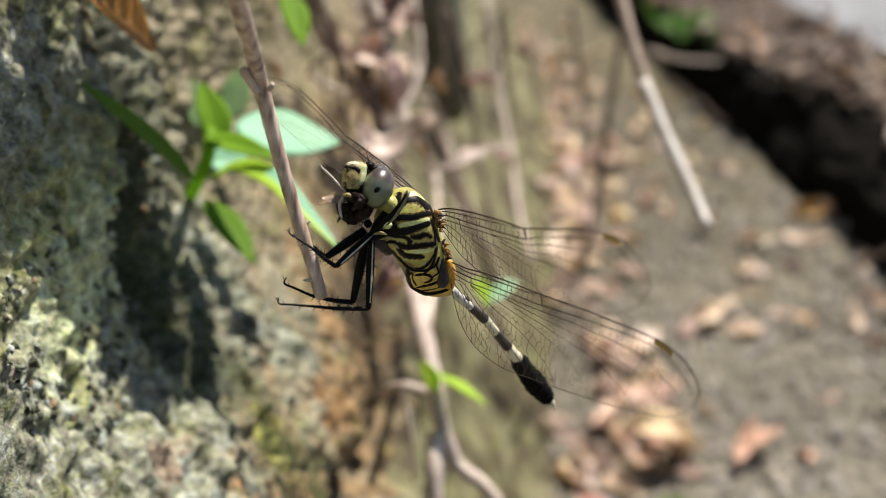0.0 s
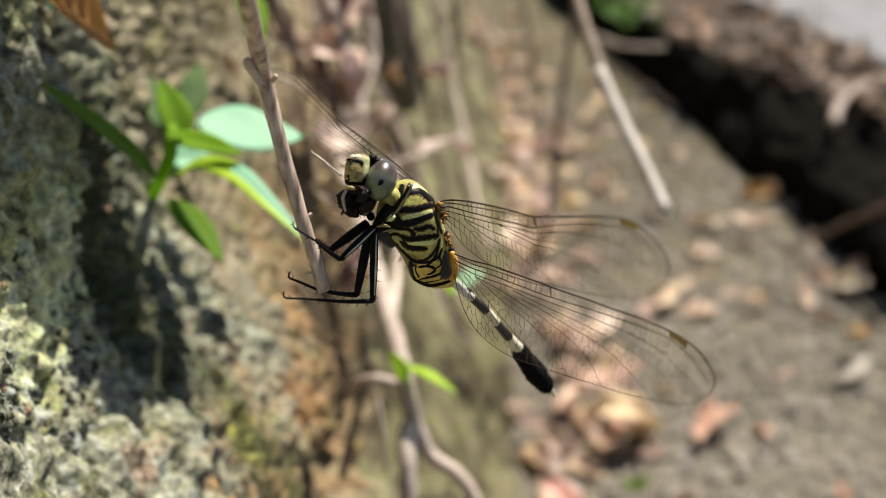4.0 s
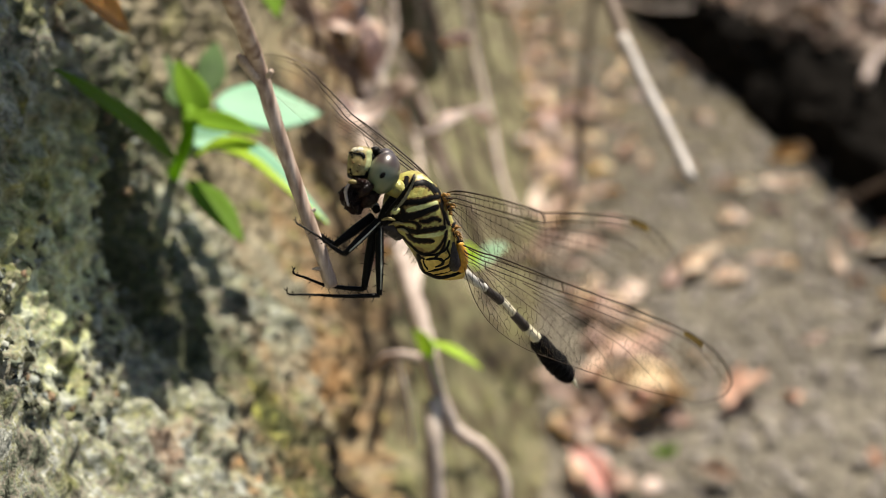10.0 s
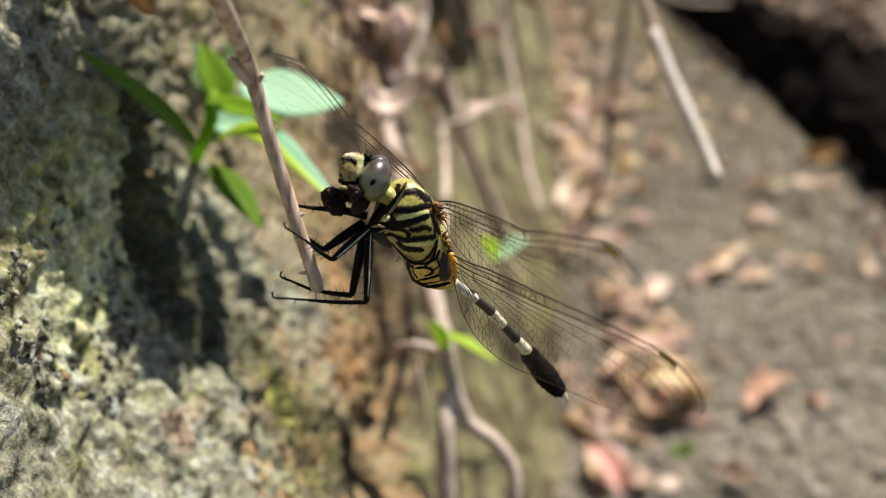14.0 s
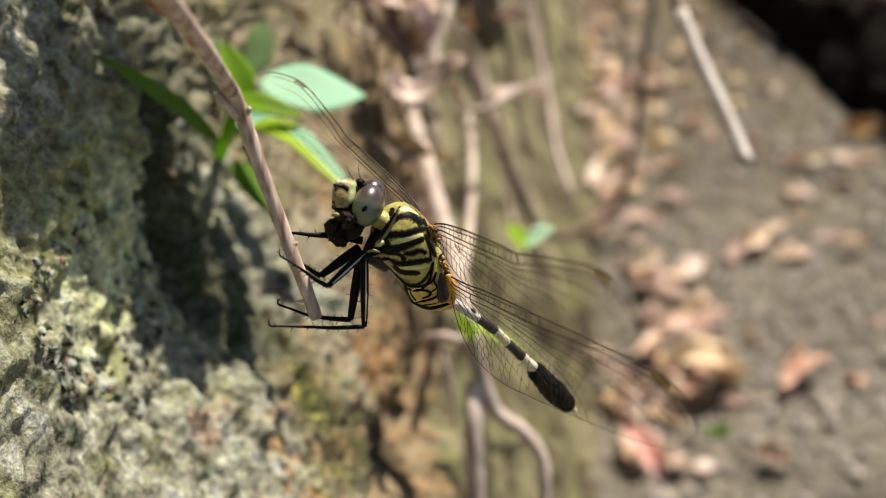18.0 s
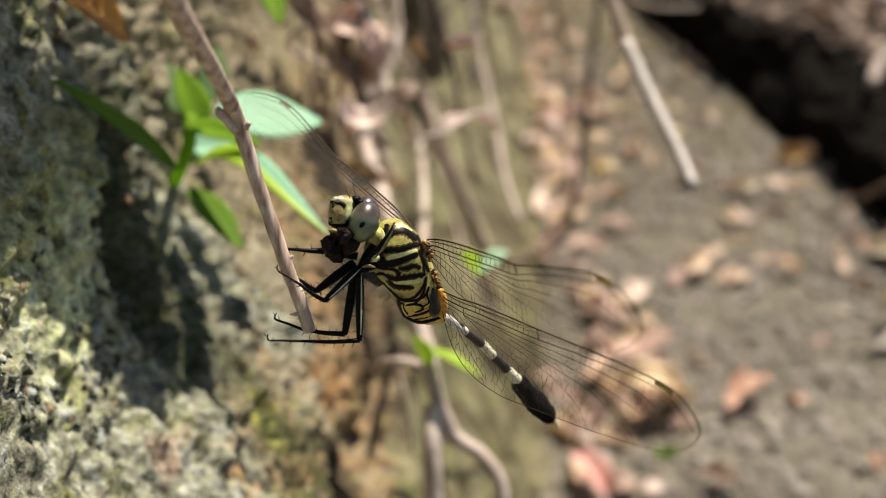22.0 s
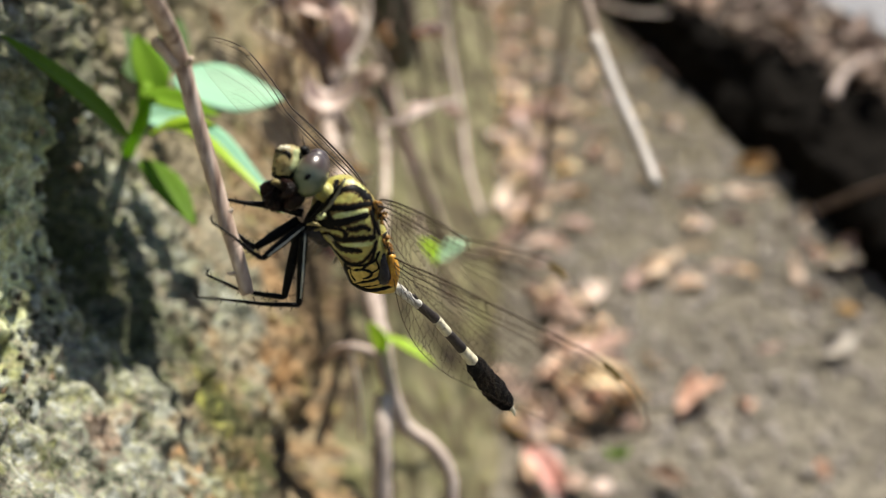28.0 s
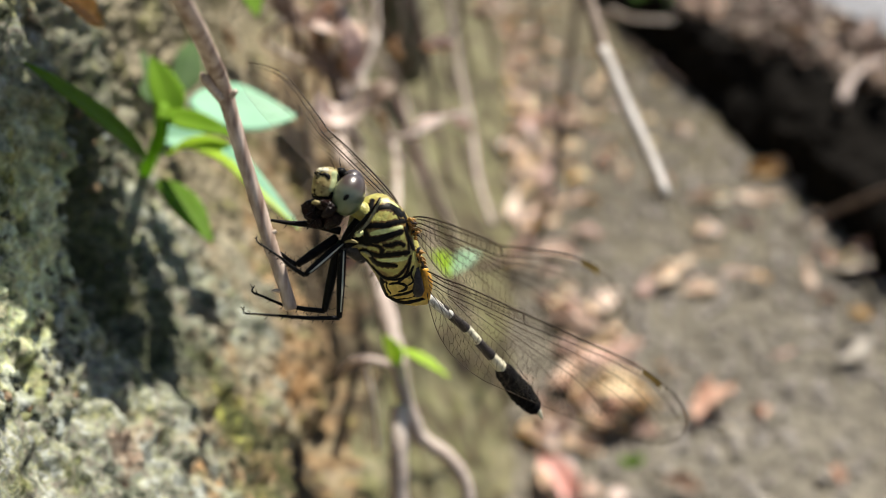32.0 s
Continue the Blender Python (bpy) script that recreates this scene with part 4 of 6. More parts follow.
put_leaf((-0.0632, 0.2056, 0.4151), (-0.0698, 0.2007, 0.4045), 0.012, (0.4, -0.6, 0.6), "sheen_leaf", "", 0.1)

# unseen shoot, added out of view to shade the rock inside EDGE's outline
shoot = tagged(new("unseen_shoot"), "unseen leafy green shoot added above to shade the rock bank", "plant")
rs = random.Random(12)
tops = []
ACROSS = SUN.cross(Vector((0, 0, 1))).normalized()
ALONG = SUN.cross(ACROSS)
EDGE = ((-0.118, -0.150), (-0.1221, -0.1438), (-0.1354, -0.1229), (-0.1394, -0.1131), (-0.1347, -0.1113), (-0.1322, -0.1046), (-0.1335, -0.0951), (-0.142, -0.0825), (-0.158, -0.082), (-0.1717, -0.0868), (-0.174, -0.095), (-0.158, -0.107), (-0.150, -0.118), (-0.148, -0.132), (-0.1457, -0.1414))


def inside(u, v):
    hit = False
    for (a, b2), (c, d) in zip(EDGE, EDGE[1:] + EDGE[:1]):
        if (b2 > v) != (d > v) and u < a + (c - a) * (v - b2) / (d - b2):
            hit = not hit
    return hit


for i in range(9):
    for j in range(15):
        u, v = -0.176 + 0.0072 * (i + 0.5 * (j % 2)) + rs.gauss(0, 0.001), -0.150 + 0.0072 * j + rs.gauss(0, 0.001)
        if not inside(u, v):
            continue
        p = ACROSS * u + ALONG * v + SUN * (0.485 + 0.02 * rs.random())
        tops.append(p)
        d = (ACROSS * rs.uniform(-1, 1) + ALONG * rs.uniform(-1, 1) + SUN * rs.uniform(-0.3, 0.3)).normalized() * 0.007
        put_leaf(p - d, p + d, 0.0108, SUN + Vector((rs.gauss(0, 0.2), rs.gauss(0, 0.2), 0)), "green_leaf" if (i + j) % 2 else "sheen_leaf", "", 0.1, parent=shoot)
for k, p in enumerate(tops):
    bm = bmesh.new()
    tube(bm, [p, p.lerp(Vector((-0.10, 0.24, 0.56)), 0.4) + Vector((0, 0, 0.012)), Vector((-0.10, 0.24, 0.56))], [0.0006, 0.0009, 0.0014], 6)
    part("stem", bm, "green_leaf", shoot)

sprout = tagged(new("sprout"), "small bright green sprout on a root", "sprout", "sprouts")
put_leaf((0.0171, 0.2103, 0.3013), (0.0124, 0.2097, 0.3118), 0.005, (0.2, -0.6, 0.7), "lime_leaf", "", 0.1, parent=sprout)
put_leaf((0.0157, 0.2127, 0.3053), (0.0308, 0.2034, 0.3041), 0.0055, (0.2, 0.2, 0.9), "lime_leaf", "", 0.2, parent=sprout)
sprout = tagged(new("sprout"), "small green and white sprout behind the perch", "sprout", "sprouts")
put_leaf((0.0356, 0.2502, 0.3075), (0.0300, 0.2499, 0.3164), 0.008, (0.2, -0.3, 0.9), "lime_leaf", "", 0.1, parent=sprout)
put_leaf((0.0351, 0.2507, 0.3083), (0.0438, 0.2483, 0.3164), 0.009, (0.1, -0.2, 0.95), "mint_leaf", "", 0.1, parent=sprout)

hung = tagged(new('hanging_leaf'), 'hanging ochre brown dead leaf on the rock', 'dead leaf')
put_leaf((-0.0485, 0.2300, 0.3790), (-0.0430, 0.2380, 0.3680), 0.0075, (0.6, -0.7, 0.3), 'brown_leaf', 'small dark brown dead leaf', 0.15, 0.2, parent=hung)
put_leaf((-0.0541, 0.1738, 0.4175), (-0.0449, 0.1925, 0.4033), 0.0135, (0.75, -0.35, 0.55), 'lit_ochre_leaf', '', 0.15, 0.2, parent=hung)
sprout = tagged(new('sprout'), 'tiny green seedling among the dead leaves', 'sprout', 'sprouts')
put_leaf((0.2035, 0.4774, 0.0120), (0.2137, 0.4792, 0.0200), 0.009, (0.1, -0.3, 0.9), 'mid_leaf', '', 0.1, parent=sprout)
put_leaf((0.2035, 0.4774, 0.0120), (0.1945, 0.4784, 0.0200), 0.008, (0.1, -0.3, 0.9), 'mid_leaf', '', 0.1, parent=sprout)
# dry leaves caught in the roots
for px, args in enumerate((((0.0029, 0.3408, 0.3628), 80, 40, 30, 0.9), ((0.0104, 0.3454, 0.3305), 30, 20, 40, 0.8), ((-0.0116, 0.3334, 0.3672), 60, 70, 10, 1.0), ((-0.0088, 0.2618, 0.3406), 10, 70, 20, 0.5), ((0.0178, 0.3300, 0.3033), 200, 60, 0, 0.8), ((0.0467, 0.3790, 0.3161), 0, 30, 30, 0.7), ((0.0113, 0.2619, 0.3026), 90, 70, 0, 0.7))):
    (x, y, z), turn, tilt, lean, size = args
    lay_leaf(x, y, z, turn, tilt, lean, size * 0.55, px, "brown_leaf" if px % 2 else "pink_leaf", "withered brown leaf caught in the roots")

for points, width, tint, label in (
        ([(-0.0080, 0.300, 0.3505), (-0.0050, 0.301, 0.3440), (0.0008, 0.302, 0.3415), (0.0062, 0.304, 0.3440), (0.0115, 0.306, 0.3490)], 0.0095, "blush_leaf", "pale pink curled dead leaf caught in the roots"),
        ([(-0.0058, 0.300, 0.3365), (-0.0040, 0.301, 0.3425), (-0.0062, 0.302, 0.3515)], 0.0060, "blush_leaf", "pale pink curled dead leaf caught in the roots"),
        ([(0.0095, 0.306, 0.3450), (0.0148, 0.308, 0.3495), (0.0195, 0.312, 0.3515)], 0.0080, "brown_leaf", "dark brown curled dead leaf caught in the roots"),
        ([(0.0010, 0.338, 0.3660), (0.0055, 0.339, 0.3560), (0.0050, 0.340, 0.3430)], 0.0110, "pink_leaf", "long pinkish dead leaf hanging in the roots"),
        ([(0.0010, 0.299, 0.3110), (0.0045, 0.300, 0.3180), (0.0090, 0.300, 0.3250)], 0.0075, "blush_leaf", "pale pink curled dead leaf caught in the roots"),
        ([(-0.0030, 0.290, 0.3020), (-0.0010, 0.290, 0.3080), (0.0010, 0.291, 0.3140)], 0.0070, "pink_leaf", "pinkish dead leaf caught in the roots"),
        ([(0.0310, 0.369, 0.3060), (0.0360, 0.371, 0.3130), (0.0430, 0.378, 0.3120), (0.0490, 0.381, 0.3140)], 0.0060, "blush_leaf", "pale pink curled dead leaf caught in the roots")):
    torn = arched_leaf(points, width, (0.35, -0.5, 0.8), tint, None)
    torn.name = "dead_leaf"
    tagged(torn, label, "dead leaf", "leaf litter")

# the tangle of dry roots and leaves beside the rock
rt = random.Random(31)
TANGLE = ((-0.0077, 0.3664, 0.3657), (0.0004, 0.3579, 0.3516), (-0.0040, 0.3390, 0.3368), (0.0027, 0.3204, 0.3248), (0.0120, 0.3730, 0.3398), (-0.0162, 0.3300, 0.3598), (0.0055, 0.2926, 0.3160), (0.0274, 0.4181, 0.3423), (0.0447, 0.4327, 0.3094), (0.0698, 0.4888, 0.3134))
for k in range(26):
    c = Vector(rt.choice(TANGLE)) + Vector((rt.gauss(0, 0.008), rt.gauss(0, 0.01), rt.gauss(0, 0.01)))
    d = Vector((rt.gauss(0.1, 0.35), rt.gauss(0, 0.4), -1)).normalized() * rt.uniform(0.02, 0.05)
    w = Vector((rt.gauss(0, 0.006), rt.gauss(0, 0.006), rt.gauss(0, 0.004)))
    r = rt.uniform(0.0005, 0.0016)
    strand([c - d, c - d * 0.3 + w, c + d * 0.4 - w, c + d], r, r * 0.7, rt.choice(["root_bark", "dark_vine", "dark_vine"]), "vine", "thin dry brown vine tangled on the bank", "vine", 40 + k)
for k in range(12):
    c = Vector(rt.choice(TANGLE)) + Vector((rt.gauss(0, 0.012), rt.gauss(0, 0.014), rt.gauss(0, 0.014)))
    lay_leaf(*c, rt.uniform(0, 360), rt.uniform(20, 80), rt.uniform(-40, 40), rt.uniform(0.25, 0.5), rt.randrange(10), rt.choice(["brown_leaf", "brown_leaf", "pink_leaf", ""]), "withered brown leaf caught in the roots")

# the dark mossy stump behind the vines
stump = bmesh.new()
path = spline([(0.0281, 0.8519, 0.3432), (0.0414, 0.8264, 0.2985), (0.0509, 0.8215, 0.2489), (0.0570, 0.8284, 0.2205), (0.0648, 0.8541, 0.1849)], 8)
tube(stump, path.tolist(), np.linspace(0.030, 0.016, len(path)).tolist(), 18, 0.12, 3)
tagged(part("tree_stump", stump, "dark_moss_bark"), "dark mossy leaning stump on the bank", "stump")

# sticks on the kerb and at its foot
strand([(0.4966, 0.8498, 0.0040), (0.5289, 0.8253, 0.0429), (0.5508, 0.7833, 0.0864), (0.5639, 0.7470, 0.1174)], 0.0034, 0.005, "dark_vine", "fallen_stick", "thin brown stick lying against the kerb", "stick", 61)
strand([(0.6124, 1.0019, 0.1050), (0.6373, 1.0395, 0.1180), (0.6790, 1.0699, 0.1300), (0.7508, 1.1013, 0.1380)], 0.0065, 0.006, "root_bark", "fallen_stick", "pale curved dead stick on the kerb", "stick", 62)
strand([(0.4742, 1.5082, 0.0500), (0.4773, 1.3622, 0.0600), (0.5003, 1.2409, 0.0500)], 0.0022, 0.0018, "dark_vine", "fallen_stick", "thin brown stick lying against the kerb", "stick", 63)
strand([(0.4434, 1.4855, 0.1000), (0.4460, 1.3404, 0.1200), (0.5220, 1.3736, 0.1100)], 0.003, 0.002, "root_bark", "fallen_stick", "thin pale dry stick on the kerb", "stick", 64)
tuft = tagged(new("grass_tuft"), "small bright green grass tuft at the kerb", "grass")
rg = random.Random(77)
gx, gy, gz = (0.5230, 1.5870, 0.1100)
for k in range(22):
    bx, by = gx + rg.gauss(0, 0.02), gy + rg.gauss(0, 0.03)
    put_leaf((bx, by, gz - 0.01), (bx + rg.gauss(0, 0.025), by + rg.gauss(0, 0.02), gz + rg.uniform(0.02, 0.05)), 0.012, (rg.gauss(0, 0.4), -0.7, 0.5), "grass_green", "", 0.2, parent=tuft, name="blade")

# ---- the perch and the dragonfly on it (millimetres in their own space) ----
grained("chitin_black", (0.004, 0.004, 0.004), (0.010, 0.009, 0.008), 900, 0.45, 4.0, 0.3, 0.0001, spec=0.09)
grained("club_black", (0.003, 0.003, 0.004), (0.012, 0.011, 0.013), 1100, 0.7, 3.0, 1.0, 0.0009, spec=0.07)
grained("stripe_brown", (0.05, 0.028, 0.008), (0.20, 0.12, 0.03), 700, 0.45, 4.0, 0.3, 0.0002)
grained("ivory", (0.70, 0.64, 0.44), (0.88, 0.84, 0.66), 700, 0.5, 4.0, 0.2, 0.0001)
grained("pale_grey", (0.45, 0.44, 0.40), (0.82, 0.81, 0.76), 900, 0.45, 4.0, 0.3, 0.0001)
grained("umber_band", (0.012, 0.010, 0.010), (0.055, 0.046, 0.046), 900, 0.5, 4.0, 0.3, 0.0001)
grained("frons_green", (0.40, 0.46, 0.20), (0.62, 0.66, 0.36), 500, 0.45, 4.0, 0.2, 0.0001)
grained("clypeus_tan", (0.20, 0.14, 0.045), (0.58, 0.50, 0.22), 650, 0.5, 4.0, 0.3, 0.0001)
grained("mouth_brown", (0.002, 0.0008, 0.0006), (0.022, 0.005, 0.003), 600, 0.3, 4.0, 0.8, 0.0006, spec=0.2)
grained("flank_orange", (0.50, 0.20, 0.02), (0.80, 0.46, 0.06), 700, 0.35, 4.0, 0.3, 0.0002)
grained("amber", (0.11, 0.04, 0.008), (0.68, 0.36, 0.08), 1300, 0.35, 4.0, 0.3, 0.0002)
grained("leg_cream", (0.48, 0.47, 0.36), (0.74, 0.73, 0.60), 700, 0.5, 4.0, 0.2, 0.0001)
grained("shin_grey", (0.10, 0.095, 0.06), (0.36, 0.34, 0.22), 900, 0.5, 4.0, 0.3, 0.0001)
grained("vein", (0.012, 0.008, 0.005), (0.065, 0.038, 0.018), 500, 0.5, 4.0, 0.1, 0.0001)
grained("twig_bud", (0.42, 0.32, 0.24), (0.70, 0.58, 0.48), 500, 0.7, 5.0, 0.5, 0.0002)
grained("prey_pale", (0.45, 0.38, 0.32), (0.68, 0.6, 0.54), 700, 0.5)
grained("hair", (0.22, 0.19, 0.13), (0.4, 0.36, 0.26), 700, 0.6)

# olive thorax with green and yellow fields
m, n, l, b = shader("olive_thorax", 0.40, 0.0, 0.45)
big = tex(n, l, "Noise", 260, 3, warp=0.5)
col = ramp(n, l, big, [(0.36, (0.19, 0.12, 0.028)), (0.45, (0.36, 0.30, 0.075)), (0.54, (0.45, 0.45, 0.125)), (0.68, (0.54, 0.45, 0.11))])
col = mix(n, l, 0.7, col, ramp(n, l, tex(n, l, "Noise", 900, 4), [(0.3, (0.55, 0.48, 0.4)), (0.65, (1.12, 1.12, 1.1))]), "MULTIPLY")
l.new(col, b.inputs["Base Color"])
bump(n, l, b, tex(n, l, "Noise", 1500, 3), 0.5, 0.0003)
grained("stripe_green", (0.64, 0.68, 0.20), (0.84, 0.88, 0.44), 500, 0.42, 4.0, 0.2, 0.0001)

grained("yellow_lined", (0.52, 0.33, 0.05), (0.78, 0.60, 0.16), 420, 0.42, 4.0, 0.3, 0.0002)

m, n, l, b = shader("compound_eye", 0.22, 0.0, 0.35)
sep = n.new("ShaderNodeSeparateXYZ")
l.new(n.new("ShaderNodeTexCoord").outputs["Object"], sep.inputs[0])
up = math_node(n, l, "ADD", math_node(n, l, "MULTIPLY", sep.outputs[0], 0.35), sep.outputs[1])
up = math_node(n, l, "ADD", up, math_node(n, l, "MULTIPLY", math_node(n, l, "SUBTRACT", tex(n, l, "Noise", 500, 3), 0.5), 0.0006))
col = ramp(n, l, math_node(n, l, "DIVIDE", math_node(n, l, "SUBTRACT", up, 0.0035), 0.007), [(0.0, (0.05, 0.06, 0.02)), (0.2, (0.10, 0.13, 0.06)), (0.45, (0.13, 0.17, 0.105)), (0.60, (0.10, 0.11, 0.075)), (0.70, (0.06, 0.04, 0.028)), (0.95, (0.035, 0.016, 0.013))])
l.new(col, b.inputs["Base Color"])
b.inputs["Coat Weight"].default_value = 1.0
b.inputs["Coat Roughness"].default_value = 0.38
b.inputs["Coat IOR"].default_value = 1.6

m, n, l, b = shader("wing_membrane", 0.25, 0.0, 0.5)
b.inputs["Base Color"].default_value = (0.50, 0.42, 0.33, 1)
clear = n.new("ShaderNodeBsdfTransparent")
clear.inputs[0].default_value = (0.985, 0.975, 0.955, 1)
lw = n.new("ShaderNodeMixShader")
l.new(math_node(n, l, "MULTIPLY_ADD", tex(n, l, "Noise", 300, 3), 0.05), lw.inputs[0])
lw.inputs[0].links[0].from_node.inputs[2].default_value = 0.015
l.new(clear.outputs[0], lw.inputs[1])
l.new(b.outputs[0], lw.inputs[2])
l.new(lw.outputs[0], n["Material Output"].inputs[0])

MM = Matrix.Scale(0.001, 4)


def fpart(name, bm, material, parent, label=""):
    bm.transform(MM)
    return part(name, bm, material, parent, label)


def limb(name, points, radii, material, parent, label="", sides=10, spines=0, seed=0, flat=1.0, holder=None):
    bm = bmesh.new()
    path = spline([(*p, r) for p, r in zip(points, radii)], 6)
    tube(bm, path[:, :3].tolist(), path[:, 3].tolist(), sides, 0.24 if name == "club" else 0.03, seed, flat)
    made = fpart(name, bm, material, parent, label)
    rr = random.Random(seed)
    for k in range(spines):
        i = 1 + int((len(path) - 2) * (k + 0.5) / spines)
        p, q = Vector(path[i, :3]), Vector(path[i + 1, :3])
        d = (q - p).normalized()
        side = d.cross(Vector((rr.uniform(-0.4, 0.4), rr.uniform(-0.4, 0.4), 1))).normalized() * (1 if k % 2 else -1)
        tip = p + d * 0.4 + side * (path[i, 3] + 0.32 + 0.25 * rr.random())
        bm = bmesh.new()
        tube(bm, [p, p.lerp(tip, 0.5), tip], [0.075, 0.055, 0.02], 4)
        fpart("spine", bm, material, holder or made)
    return made


# bark in long streaks down the twig
m, n, l, b = shader("streaked_bark", 0.7, 0.0, 0.3)
mp = n.new("ShaderNodeMapping")
mp.inputs["Scale"].default_value = (900, 90, 900)
mp.inputs["Rotation"].default_value = (0, 0, radians(16))
l.new(n.new("ShaderNodeTexCoord").outputs["Object"], mp.inputs["Vector"])
st = n.new("ShaderNodeTexNoise")
st.inputs["Scale"].default_value = 1.0
st.inputs["Detail"].default_value = 4
l.new(mp.outputs[0], st.inputs["Vector"])
col = ramp(n, l, st.outputs["Fac"], [(0.3, (0.22, 0.14, 0.105)), (0.5, (0.50, 0.385, 0.31)), (0.68, (0.78, 0.66, 0.565))])
col = mix(n, l, 0.5, col, ramp(n, l, tex(n, l, "Noise", 260, 3), [(0.3, (0.6, 0.55, 0.5)), (0.7, (1.15, 1.12, 1.1))]), "MULTIPLY")
l.new(col, b.inputs["Base Color"])
bump(n, l, b, st.outputs["Fac"], 0.5, 0.0002)

# the twig
twig = tagged(new("twig"), "thin grey-brown bare twig with side buds", "twig")
bm = bmesh.new()
line = [(-15.76, -4.48, -4.20), (-16.90, -0.29, -3.00), (-18.25, 3.62, -2.20), (-19.95, 9.21, -1.00), (-21.50, 14.62, 0.60), (-22.60, 19.18, 2.20), (-23.35, 22.78, 4.50), (-23.33, 26.00, 12.00), (-23.31, 28.55, 20.00), (-23.33, 31.06, 27.00), (-23.90, 36.60, 32.00), (-29.28, 51.97, 28.00), (-48.13, 95.80, 5.00), (-101.61, 208.93, -60.00)]
path = spline(line, 8)
rad = np.interp(np.arange(len(path)), [0, 2, 30, 48, 56, 110], [0.78, 0.86, 0.92, 1.0, 0.98, 1.6])
rad = rad * (1 + 0.025 * np.sin(np.arange(len(path)) * 0.9))
tube(bm, path.tolist(), rad.tolist(), 16, 0.035, 4)
fpart("bark", bm, "streaked_bark", twig)
limb("side_bud", [(-23.44, 20.82, 3.60), (-24.25, 21.90, 5.00), (-24.60, 22.60, 6.40), (-24.68, 23.05, 7.10)], [0.6, 0.55, 0.6, 0.3], "twig_bud", twig, "cut pale side bud")
limb("side_bud", [(-22.08, 21.01, 4.00), (-21.49, 21.62, 4.60)], [0.35, 0.3], "twig_bud", twig)
limb("side_bud", [(-16.34, -1.94, -3.20), (-17.16, -2.15, -3.00), (-18.10, -2.20, -2.80)], [0.36, 0.30, 0.06], "twig_bud", twig, "small pointed thorn bud")
limb("side_bud", [(-17.60, 5.10, -0.70), (-17.25, 5.45, -0.70)], [0.3, 0.2], "twig_bud", twig)

fly = tagged(new("dragonfly"), "green and black striped dragonfly clinging to the twig", "dragonfly")

# thorax: rings between its back and its belly
def loft(stations, sides=32, flat=0.9):
    bm = bmesh.new()
    path = spline([(*a, *c, w) for a, c, w in stations], 5)
    rings = []
    mids = [(Vector(r[:3]) + Vector(r[3:6])) / 2 for r in path]
    for i, row in enumerate(path):
        c, half, w = mids[i], (Vector(row[:3]) - Vector(row[3:6])) / 2, row[6]
        n = (mids[min(i + 1, len(mids) - 1)] - mids[max(i - 1, 0)]).cross(half).normalized()
        ring = []
        for k in range(sides):
            t = 2 * math.pi * k / sides
            cu, su = math.cos(t), math.sin(t)
            ring.append(bm.verts.new(c + half * math.copysign(abs(cu) ** flat, cu) + n * w * math.copysign(abs(su) ** flat, su)))
        rings.append(ring)
    for p, q in zip(rings, rings[1:]):
        for k in range(sides):
            bm.faces.new((p[k], p[(k + 1) % sides], q[(k + 1) % sides], q[k]))
    bm.faces.new(rings[0][::-1])
    bm.faces.new(rings[-1])
    bmesh.ops.recalc_face_normals(bm, faces=bm.faces)
    return bm


SIDE = Vector((0, 0, 110))


def drape(name, skin, line, material, parent, label="", lift=0.07):
    """A raised band that lies on a body (the outermost of the skins): points (place, half width) along it."""
    path = spline([(*p, w) for p, w in line], 6)
    bm = bmesh.new()
    rows = []
    for i, r in enumerate(path):
        p = Vector(r[:3])
        t = Vector(path[min(i + 1, len(path) - 1)][:3]) - Vector(path[max(i - 1, 0)][:3])
        n = Vector((-t.y, t.x, 0)).normalized()
        w = max(0.02, r[3]) * (0.45 if i in (0, len(path) - 1) else 1) * (1 + 0.12 * math.sin(i * 1.7 + p.x))
        row = []
        for s in (-1, -0.5, 0, 0.5, 1):
            q = p + n * w * s
            hits = [h for h in (k.ray_cast(SIDE, (q - SIDE).normalized()) for k in skin) if h[0] is not None] or [skin[0].find_nearest(q)]
            hit = min(hits, key=lambda h: (h[0] - SIDE).length)
            row.append(bm.verts.new(hit[0] + hit[1] * (lift * (1.1 - s * s) - 0.02)))
        rows.append(row)
    for a, b2 in zip(rows, rows[1:]):
        for k in range(4):
            bm.faces.new((a[k], a[k + 1], b2[k + 1], b2[k]))
    return fpart(name, bm, material, parent, label)


bm = loft([((-6.58, 9.43, -5.40), (-8.49, 6.51, -5.60), 1.5), ((-5.72, 10.19, -5.80), (-8.83, 4.64, -6.20), 2.7), ((-4.42, 10.39, -6.40), (-8.33, 3.20, -7.40), 3.4), ((-2.97, 9.42, -7.20), (-7.51, 2.33, -8.60), 3.9), ((-1.64, 7.84, -8.00), (-6.83, 1.52, -9.80), 4.1), ((-0.75, 5.65, -9.00), (-6.11, 0.61, -10.60), 4.0), ((0.15, 3.27, -10.00), (-5.53, -0.38, -11.40), 3.7), ((0.61, 1.15, -11.00), (-4.79, -1.47, -12.00), 3.2), ((0.46, -0.54, -12.00), (-3.57, -2.25, -12.60), 2.4)])
skin = (BVHTree.FromBMesh(bm),)
thorax = fpart("thorax", bm, "olive_thorax", fly, "yellow-green thorax with black stripes")
